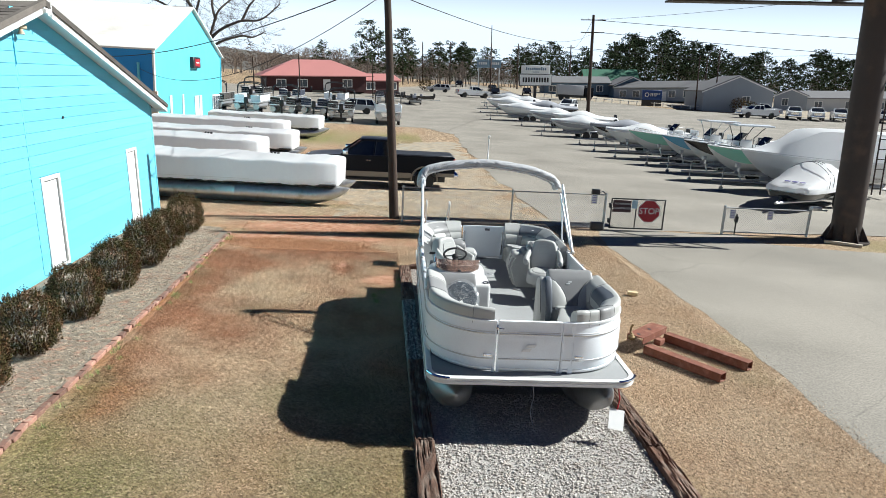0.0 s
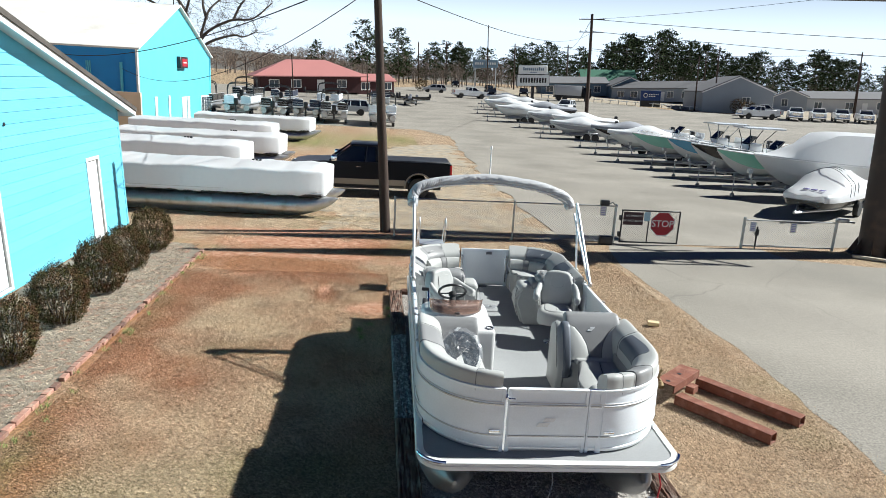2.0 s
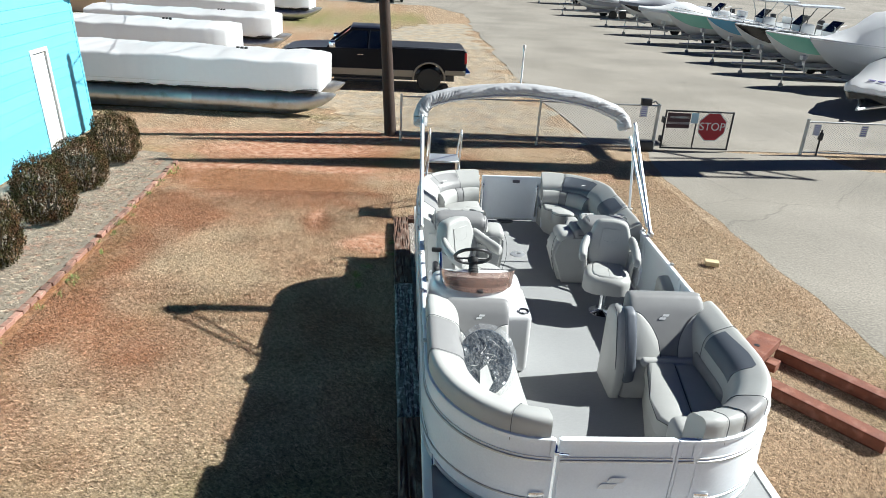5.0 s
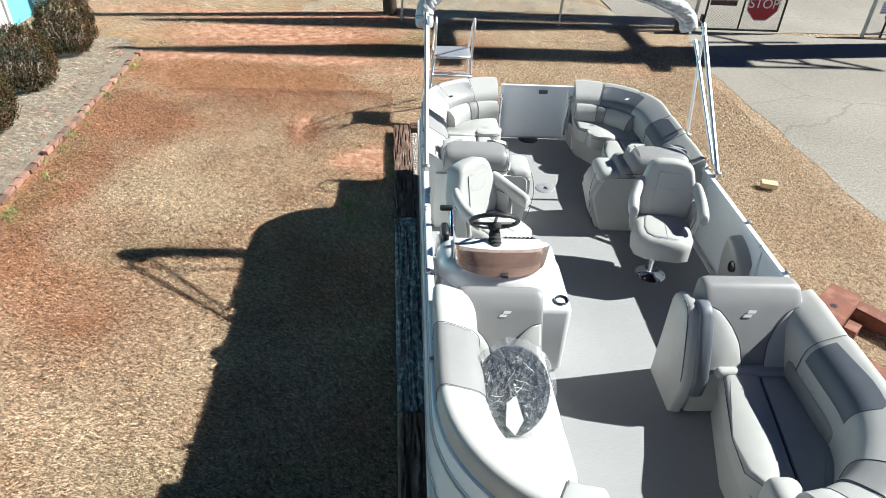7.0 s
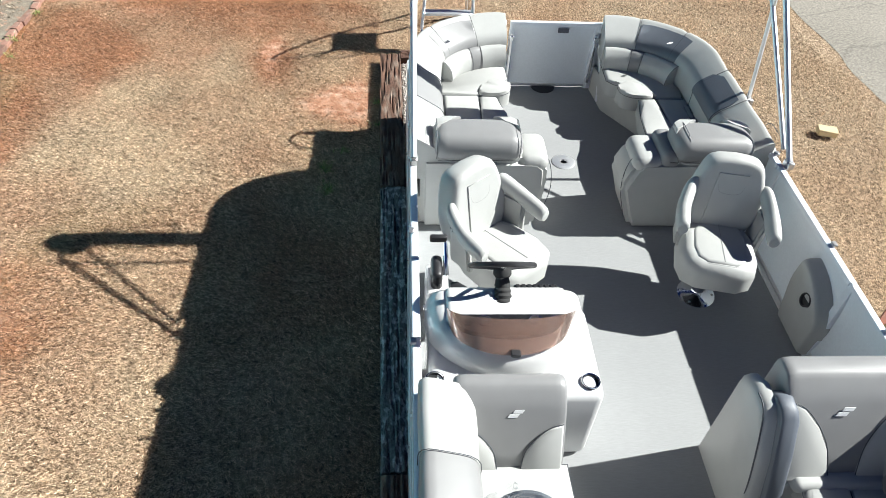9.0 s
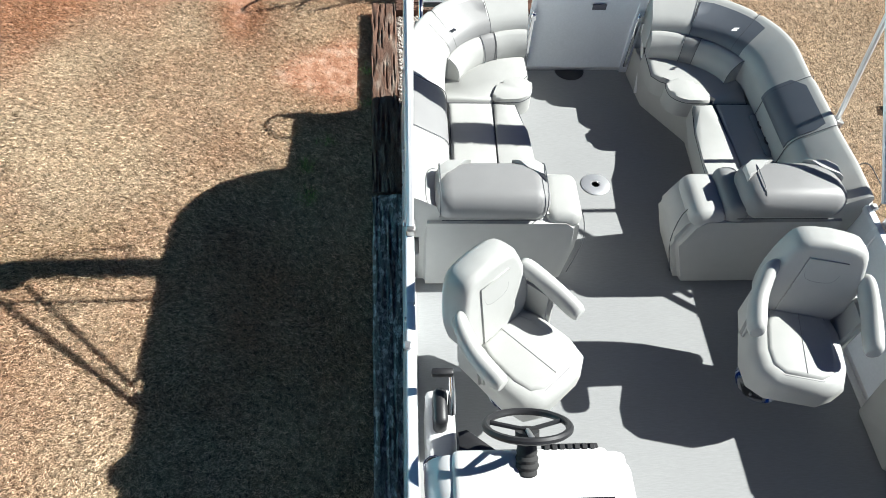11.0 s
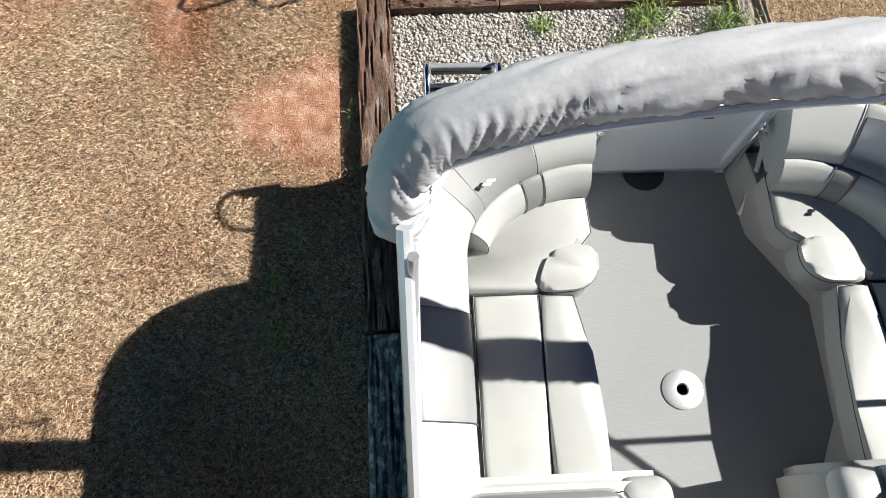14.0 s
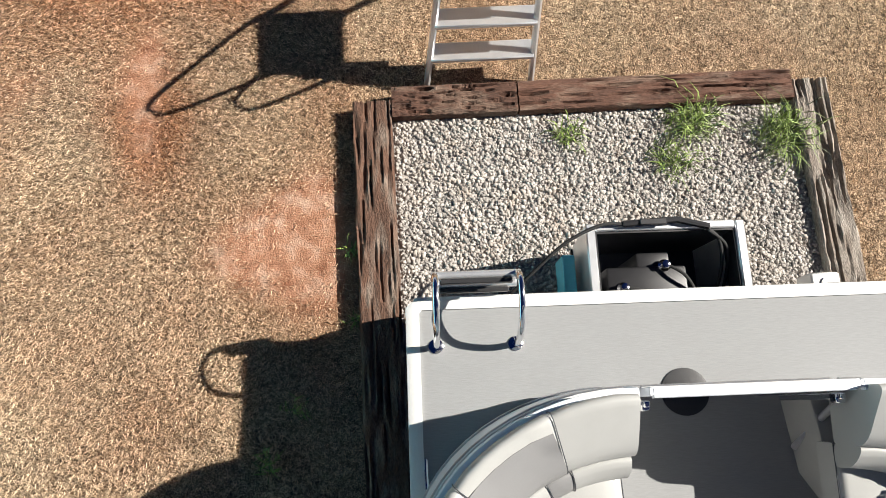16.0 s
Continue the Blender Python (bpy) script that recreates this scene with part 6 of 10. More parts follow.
def wrapped_table():
    """A round tabletop in clear film, leaning on the bow lounge."""
    t = thing("wrapped_tabletop", (1.28, 9.1, 1.27), "round dark tabletop in clear crinkled plastic on the bow lounge", "table top")
    m = pose(1.27, 9.225, 1.475, 50, 0, -8) @ Matrix.Diagonal((0.82, 1.0, 1.0, 1))
    bm = bmesh.new()
    lathe(bm, (0, 0, 0), [(0.0, -0.012), (0.262, -0.012), (0.27, 0.0), (0.262, 0.012), (0.0, 0.012)], 36, m)
    part("tabletop", bm, mat("dark_laminate", (0.055, 0.07, 0.085), 0.25, var=0.6, scale=5, fine=18, stain=(0.22, 0.25, 0.27), stains=(0.52, 0.62)), t, "dark marbled round top")
    bm = bmesh.new()
    n, k = 72, 22
    rows = []
    for i in range(k + 1):
        r = (0.285 if i < k else 0.315) * i / k
        rows.append([m @ Vector(((r + 0.02 * noise.noise((a * 3, r * 9, 0))) * math.cos(a), (r + 0.02 * noise.noise((a * 3, r * 9, 4))) * math.sin(a), 0.016 + 0.03 * abs(noise.noise((math.cos(a) * r * 19, math.sin(a) * r * 19, 3))) + 0.014 * noise.noise((math.cos(a) * r * 45, math.sin(a) * r * 45, 8)) - (0.03 if i == k else 0))) for a in [6.283 * q / n for q in range(n)]])
    ring(bm, rows, True, False)
    part("plastic_film", bm, PLASTIC_WRAP, t, "crinkled clear film")
    bm = bmesh.new()
    rng = random.Random(5)
    for _ in range(9):
        a, r = rng.uniform(0, 6.28), rng.uniform(0.02, 0.24)
        p = Vector((r * math.cos(a), r * math.sin(a), 0.03))
        d = Vector((rng.gauss(0, 1), rng.gauss(0, 1.5), 0)).normalized()
        q = [m @ (p + d * j * 0.025 + Vector((rng.uniform(-0.006, 0.006), rng.uniform(-0.006, 0.006), 0))) for j in range(5)]
        tube(bm, q, 0.001, 4)
    part("film_crease", bm, PAPER, t, "white crease in the film")
    bm = bmesh.new()
    vs = [(-0.03, -0.07), (0.03, -0.02), (0.10, -0.16), (0.05, -0.25), (-0.02, -0.2)]
    slab(bm, [(x, y) for x, y in vs], 0.040, 0.043, 0)
    bmesh.ops.transform(bm, matrix=m, verts=bm.verts)
    part("paper_sheet", bm, PAPER, t, "torn white paper under the film")
    return t


TABLETOP = wrapped_table()
for ob in (BOAT, TABLETOP):
    ob.matrix_basis = SET @ Matrix.Translation(ob.location)


# ---- the blue building ----
LEAN_UP = radians(-2.6)


def upright(ob):
    """True vertical leans a little from the square of the sloping yard."""
    ob.rotation_euler = (0, LEAN_UP, 0)
    return ob


def prism(bm, outline, axis_name, a, b, r=0.0):
    """Extrudes an outline of two coordinates along the third axis from a to b."""
    def p(u, v, w):
        return {"x": (w, u, v), "y": (u, w, v), "z": (u, v, w)}[axis_name]
    n = len(outline)
    lo, hi = [bm.verts.new(p(u, v, a)) for u, v in outline], [bm.verts.new(p(u, v, b)) for u, v in outline]
    fs = [bm.faces.new(lo), bm.faces.new(list(reversed(hi)))]
    for i in range(n):
        bm.faces.new((lo[i], hi[i], hi[(i + 1) % n], lo[(i + 1) % n]))
    if r:
        es = list({e for v in lo + hi for e in v.link_edges if e.is_valid})
        bmesh.ops.bevel(bm, geom=es, offset=r, segments=2, affect="EDGES", clamp_overlap=True)
    return lo + hi


HX, HY, HALF, EAVE, APEX = -6.93, 15.1, 6.95, 3.31, 5.48


def blue_house():
    h = upright(thing("blue_shop", (HX, HY, 0), "single-storey shop with aqua lap siding and white-trimmed gable", "building"))
    z_at = lambda y: APEX - abs(y - HY) * (APEX - EAVE) / HALF
    holes = ((14.84, 15.52, 0.12, 2.0), (19.72, 20.34, 0.12, 2.1))
    # gable wall core with its openings, in upright strips
    cuts = [HY - HALF, holes[0][0], holes[0][1], holes[1][0], holes[1][1], HY + HALF]
    bm = bmesh.new()
    for i, (a, b) in enumerate(zip(cuts, cuts[1:])):
        low = holes[i // 2][3] if i % 2 else 0.0
        pts = [(a, low), (b, low), (b, z_at(b))] + ([(HY, APEX)] if a < HY < b else []) + [(a, z_at(a))]
        prism(bm, pts, "x", HX - 0.16, HX - 0.02)
        if i % 2:
            box(bm, HX - 0.16, HX - 0.02, a, b, 0, 0.12)
    wall = part("gable_wall", bm, AQUA, h)
    for y0, y1 in ((HY - HALF, HY - HALF + 0.15), (HY + HALF - 0.15, HY + HALF)):
        bm = bmesh.new()
        box(bm, -22, HX - 0.16, y0, y1, 0, EAVE - 0.06)
        part("side_wall", bm, AQUA, h)
    bm = bmesh.new()
    prism(bm, [(HY - HALF, 0), (HY + HALF, 0), (HY + HALF, EAVE - 0.05), (HY, APEX - 0.05), (HY - HALF, EAVE - 0.05)], "x", -22, -21.85)
    part("back_wall", bm, AQUA, h)
    # laps
    z, step = 0.06, 0.228
    while z < APEX - 0.1:
        top = min(z + step + 0.02, APEX - 0.03)
        reach = (APEX - (z + step * 0.6)) / (APEX - EAVE) * HALF if z > EAVE - 0.1 else HALF
        y0, y1 = HY - min(HALF, reach), HY + min(HALF, reach)
        spans = [(y0, 14.40), (14.46, y1)]
        for a, b, lo, hi in holes:
            if z < hi and top > lo:
                spans = [q for s in spans for q in ([(s[0], min(s[1], a - 0.09)), (max(s[0], b + 0.09), s[1])] if s[0] < b and s[1] > a else [s])]
        for a, b in spans:
            if b - a > 0.1:
                bm = bmesh.new()
                prism(bm, [(HX - 0.02, z), (HX + 0.012, z), (HX - 0.002, top), (HX - 0.02, top)], "y", a, b)
                for v in bm.verts:
                    if v.co.z > z + 0.1 and z > EAVE - 0.1:
                        v.co.y = HY + (v.co.y - HY) * 0.985
                part("siding_board", bm, AQUA, wall)
        z += step
    bm = bmesh.new()
    box(bm, HX - 0.02, HX + 0.012, 14.405, 14.455, 0.05, 4.36, 0.004, 1)
    part("joint_strip", bm, AQUA, h)
    bm = bmesh.new()
    box(bm, HX - 0.1, HX + 0.018, HY + HALF - 0.08, HY + HALF + 0.012, 0.0, EAVE - 0.05, 0.006, 1)
    part("corner_board", bm, AQUA, h)
    for a, b, lo, hi in holes:
        w = part_window(h, a, b, lo, hi)
    # roof
    for s in (-1, 1):
        bm = bmesh.new()
        e = HALF + 0.42
        ez = APEX - e * (APEX - EAVE) / HALF
        prism(bm, [(HY, APEX + 0.02), (HY + s * e, ez + 0.02), (HY + s * e, ez + 0.10), (HY, APEX + 0.12)], "x", -22.3, HX + 0.36)
        rf = part("roof", bm, SHINGLE, h, "weathered brown shingle roof slope")
        for k in range(32 if s < 0 else 6):
            d0, d1 = e - k * 0.23, e - (k + 1) * 0.23 - 0.02
            if d1 < 0:
                break
            bm = bmesh.new()
            f = lambda d: APEX - d * (APEX - EAVE) / HALF + 0.115
            prism(bm, [(HY + s * d0, f(d0) - 0.012), (HY + s * d0, f(d0) + 0.014), (HY + s * d1, f(d1) + 0.002), (HY + s * d1, f(d1) - 0.012)], "x", -16, HX + 0.375)
            part("shingle_course", bm, SHINGLE, rf)
        bm = bmesh.new()
        prism(bm, [(HY, APEX - 0.10), (HY + s * e, ez - 0.10), (HY + s * e, ez + 0.03), (HY, APEX + 0.03)], "x", HX + 0.335, HX + 0.368)
        part("rake_board", bm, WHITE, h)
        bm = bmesh.new()
        prism(bm, [(HY, APEX + 0.03), (HY + s * e, ez + 0.03), (HY + s * e, ez + 0.135), (HY, APEX + 0.155)], "x", HX + 0.30, HX + 0.405)
        part("shingle_edge", bm, SHINGLE, h, "dark shingle ends over the rake board")
        bm = bmesh.new()
        prism(bm, [(HY, APEX - 0.015), (HY + s * e, ez - 0.015), (HY + s * e, ez + 0.015), (HY, APEX + 0.015)], "x", HX + 0.0, HX + 0.336)
        part("soffit", bm, WHITE, h)
        bm = bmesh.new()
        box(bm, -22.2, HX + 0.36, HY + s * e - 0.02, HY + s * e + 0.02, ez - 0.10, ez + 0.09)
        part("fascia", bm, WHITE, h)
    # lamp, camera and vent at the gable
    bm = bmesh.new()
    box(bm, HX + 0.36, HX + 0.44, HY - 0.10, HY + 0.12, APEX - 0.12, APEX - 0.02, 0.01, 1)
    tube(bm, [(HX + 0.40, HY + 0.2, APEX - 0.2), (HX + 0.40, HY + 0.2, APEX + 0.12)], 0.02)
    part("camera_housing", bm, WHITE, h, "white security camera under the gable")
    bm = bmesh.new()
    box(bm, HX + 0.01, HX + 0.16, HY - 0.62, HY - 0.36, 5.03, 5.12, 0.02, 1)
    lathe(bm, (HX + 0.12, HY - 0.55, 4.93), [(0.03, 0.1), (0.07, 0.0), (0.06, 0.0), (0.0, 0.08)], 12)
    part("flood_lamp", bm, mat("tan_fixture", (0.42, 0.34, 0.24), 0.6), h, "tan flood lamp")
    bm = bmesh.new()
    lathe(bm, (0, 0, 0), [(0.035, 0), (0.035, 0.03), (0.02, 0.035)], 10, pose(HX, 16.1, 3.26, 0, 90, 0))
    part("hose_bracket", bm, BLACK, h)


def part_window(h, a, b, lo, hi):
    w = None
    bm = bmesh.new()
    for q in ((a - 0.085, a, lo - 0.06, hi + 0.085), (b, b + 0.085, lo - 0.06, hi + 0.085), (a, b, hi, hi + 0.085), (a, b, lo - 0.06, lo)):
        box(bm, HX - 0.14, HX + 0.03, *q, 0.006, 1)
    w = part("window", bm, WHITE, h, "tall narrow white-framed window with a closed blind")
    bm = bmesh.new()
    box(bm, HX - 0.035, HX - 0.03, a, b, lo, hi)
    part("pane", bm, PANE, w)
    for k in range(9):
        y0 = a + 0.02 + k * (b - a - 0.04) / 9
        bm = bmesh.new()
        box(bm, HX - 0.026, HX - 0.014, y0, y0 + (b - a) / 9 - 0.012, lo + 0.02, hi - 0.03, 0, 1)
        part("blind_slat", bm, BLIND, w)
    return w


blue_house()


# ---- shrubs ----
def leaf_material(name, a, b):
    return mat(name, a, 0.85, var=0.3, scale=9, fine=60, island=0.8, stain=b, stains=(0.42, 0.6), spec=0.04)


SHRUB = leaf_material("shrub_leaf", (0.060, 0.054, 0.022), (0.105, 0.058, 0.032))


def shrub(seed):
    rng = random.Random(seed)
    s = thing("shrub", (0, 0, 0), "dense bronze-green clipped evergreen shrub in the bed", "shrub", "shrubs along the wall")
    bm = bmesh.new()
    for k in range(7):
        a = k * 0.9
        tube(bm, [(0.06 * math.cos(a), 0.06 * math.sin(a), 0), (0.2 * math.cos(a), 0.2 * math.sin(a), 0.35), (0.3 * math.cos(a), 0.3 * math.sin(a), 0.75)], [0.018, 0.012, 0.005], 5)
    part("stem", bm, BARK, s)
    # clipped into a squarish dome: short upright sprigs, each with a few small leaves
    verts, faces = [], []
    for _ in range(2700):
        u = rng.uniform(-0.9, 1)
        a = rng.uniform(0, 6.283)
        q = (1 - u * u) ** 0.5
        d = Vector((q * math.cos(a), q * math.sin(a), u))
        d /= (abs(d.x) ** 2.8 + abs(d.y) ** 2.8 + abs(d.z) ** 2.8) ** (1 / 2.8)
        r = 0.49 * (1 + 0.22 * noise.noise(d * 2.6 + Vector((seed, 0, 0)))) * rng.uniform(0.62, 1.0) ** 0.5
        foot = Vector((d.x * r, d.y * r, max(0.03, 0.50 + d.z * r * 1.12)))
        up = (Vector((0, 0, 1.5)) + d * 0.55 + Vector((rng.gauss(0, 0.28), rng.gauss(0, 0.28), 0))).normalized()
        stalk = rng.uniform(0.06, 0.14) * (1.35 if rng.random() < 0.12 else 1.0)
        turn = rng.uniform(0, 6.28)
        for k in range(5):
            p = foot + up * stalk * (k / 4)
            turn += 2.4
            sd = (up.cross(Vector((math.cos(turn), math.sin(turn), 0.2)))).normalized()
            way = (up * 0.8 + sd.cross(up) * 0.6).normalized()
            ln, w = rng.uniform(0.026, 0.046), rng.uniform(0.008, 0.013)
            i = len(verts)
            verts += [p, p + way * ln * 0.5 + sd * w, p + way * ln, p + way * ln * 0.5 - sd * w]
            faces += [(i, i + 1, i + 2, i + 3)]
    ob = new("foliage", mesh_from("foliage", verts, faces, SHRUB))
    ob.parent = s
    ob["kind"] = "stuff"
    return s


SHRUBS = [shrub(1), shrub(2), shrub(3)]
rng = random.Random(7)
for i, y in enumerate((7.4, 9.0, 10.55, 12.2, 13.95, 15.75, 17.45, 19.2)):
    m = pose(-5.35 + rng.uniform(-0.05, 0.05), y, 0, 0, 0, rng.uniform(0, 360))
    k = rng.uniform(0.86, 0.96)
    if i < 3:
        SHRUBS[i].matrix_basis = m @ Matrix.Diagonal((k, k, k, 1))
    else:
        ob = copy_thing(SHRUBS[i % 3], m)
        ob.scale = (k, k, k * rng.uniform(0.95, 1.08))


# ---- shrink-wrapped pontoon boats ----
def wrapped_pontoon(seed, length=8.2):
    """Bow to +x at 0; hull in bare metal, white film over the rest."""
    s = thing("wrapped_pontoon_boat", (0, 0, 0), "pontoon boat sealed in white shrink wrap on bare aluminium tubes", "boat", "wrapped boats beside the shop")
    for y in (-0.92, 0.92):
        bm = bmesh.new()
        prof = [(0.31, 0, -length), (0.33, 0, -length + 0.05), (0.33, 0, -4.0), (0.338, 0, -3.98), (0.338, 0, -3.92), (0.33, 0, -3.9), (0.33, 0, -1.5), (0.315, 0.02, -1.1), (0.27, 0.075, -0.7), (0.19, 0.15, -0.35), (0.1, 0.23, -0.1), (0.02, 0.29, 0.03)]
        ring(bm, [[(x, y + r * math.cos(a), 0.36 + dz + r * math.sin(a)) for a in [2 * math.pi * k / 20 for k in range(20)]] for r, dz, x in prof])
        part("pontoon", bm, ALU_DULL, s, "bare aluminium flotation tube")
    bm = bmesh.new()
    box(bm, -length + 0.1, -0.45, -1.22, 1.22, 0.70, 0.80, 0.02, 1)
    part("deck_edge", bm, BLACK, s)
    # film: upright sides, a lumpy shoulder over the rails and a slack top
    bm = bmesh.new()
    loops = []
    n = 96
    tall = 1.62 if seed < 3 else 1.74

    def film_row(x, half, top, tuck):
        lump = 0.05 * noise.noise((x * 1.3, seed * 3.3, 0)) + 0.035 * math.sin(x * 3.4 + seed) * noise.noise((x * 0.7, seed, 5))
        sh = top - 0.10 + lump
        mid = top - 0.02 + 0.09 * noise.noise((x * 0.55, seed, 9)) + 0.05 * noise.noise((x * 2.2, seed, 7))
        side = [(0.97, 0.72), (1.0, 0.80), (1.0, 0.95), (0.992, 1.15), (0.985, 0.65 * sh + 0.40), (0.985, sh - 0.05), (0.965, sh), (0.90, sh + 0.025), (0.62, 0.6 * mid + 0.4 * sh), (0.25, mid)]
        pts = [(-half * u * tuck, z) for u, z in side] + [(half * u * tuck, z) for u, z in reversed(side)]
        return [(x, y + 0.016 * noise.noise((x * 2.3, y * 2, z * 1.2 + seed)) + 0.010 * noise.noise((x * 8, y * 3, z * 2 + seed)), z + 0.016 * noise.noise((x * 3.1 + seed, y * 2.4, z)) + 0.012 * noise.noise((x * 8 + seed, y * 5, z * 2))) for y, z in pts]

    for i in range(n + 1):
        x = -length + 0.05 + (length - 0.55) * i / n
        near = max(0.0, (x + 1.3) / 0.8)
        loops.append(film_row(x, 1.25 * (1 - 0.14 * near ** 2.2), tall, 1.0))
    last = loops[-1]
    c = sum((Vector(p) for p in last), Vector()) / len(last)
    for out, k in ((0.09, 0.965), (0.12, 0.90)):
        loops.append([(x + out + 0.02 * noise.noise((y * 3, z * 3, seed)), c.y + (y - c.y) * k, c.z + (z - c.z) * (k if z > c.z else 1.0)) for x, y, z in last])
    ring(bm, loops)
    part("shrink_film", bm, WRAP, s, "taut wrinkled white shrink film", 50)
    bm = bmesh.new()
    for k in range(3):
        box(bm, -3.0 + 0.12 * k, -2.92 + 0.12 * k, 0.1, 0.2, tall - 0.06, tall + 0.05, 0.01, 1)
    part("air_vent", bm, BLACK, s, "small dark vent on the film")
    bm = bmesh.new()
    tube(bm, [(-length + 0.1, -1.262, 0.86), (-4, -1.262, 0.86), (-0.6, -1.13, 0.86)], 0.01, 6)
    part("tape_band", bm, PAPER, s)
    return s


W = [wrapped_pontoon(1), wrapped_pontoon(4)]
W[0].matrix_basis = pose(-1.0, 24.95, 0, 0, 0, -4.5)
W[1].matrix_basis = pose(-4.7, 30.6, 0, 0, 0, -4)
copy_thing(W[0], pose(-4.0, 36.2, 0, 0, 0, -3))
copy_thing(W[1], pose(-5.2, 42.0, 0, 0, 0, -3))
copy_thing(W[0], pose(-3.9, 50.4, 0, 0, 0, -5))


# ---- vehicles ----
def paint(name, col, rough=0.25):
    return mat(name, col, rough, var=0.05, scale=1.5, coat=0.15, fine=40, spec=0.3)


NAVY, CAR_WHITE, TAN = mat("navy_black_paint", (0.004, 0.005, 0.009), 0.3, var=0.05, scale=1.5, fine=40, spec=0.16), paint("white_car_paint", (0.72, 0.73, 0.74)), paint("tan_trim", (0.26, 0.23, 0.19))
CAR_GLASS = mat("car_glass", (0.012, 0.015, 0.02), 0.05, var=0.1, spec=0.9)
TAIL = mat("tail_lamp", (0.45, 0.012, 0.015), 0.25, coat=0.5)
LAMP = mat("lamp_lens", (0.75, 0.76, 0.78), 0.15)


def arch(cx, cz, r, a0, a1, n=8):
    return [(cx + r * math.cos(radians(a0 + (a1 - a0) * i / n)), cz + r * math.sin(radians(a0 + (a1 - a0) * i / n))) for i in range(n + 1)]


def wheels(s, spots, r=0.41, w=0.27, rim=None):
    for x, y in spots:
        sg = 1 if y > 0 else -1
        turn = pose(x, y, r, 90, 0, 0)
        bm = bmesh.new()
        lathe(bm, (0, 0, 0), [(r * 0.62, -w / 2), (r * 0.93, -w / 2), (r, -w * 0.32), (r, w * 0.32), (r * 0.93, w / 2), (r * 0.62, w / 2)], 24, turn)
        wh = part("wheel", bm, RUBBER, s, "black tyre")
        bm = bmesh.new()
        face = -sg * w * 0.36
        lathe(bm, (0, 0, 0), [(r * 0.62, -face * 0.9), (r * 0.62, face * 1.25), (r * 0.52, face * 0.7), (r * 0.16, face * 0.9), (0.0, face * 1.0)], 20, turn)
        part("rim", bm, rim or CHROME, wh, "bright alloy rim")
        for k in range(8):
            a = k * math.pi / 4
            bm = bmesh.new()
            tube(bm, [turn @ Vector((r * 0.14 * math.cos(a), r * 0.14 * math.sin(a), face * 1.08)), turn @ Vector((r * 0.56 * math.cos(a), r * 0.56 * math.sin(a), face * 1.0))], r * 0.055, 5)
            part("spoke", bm, rim or ALU, wh)


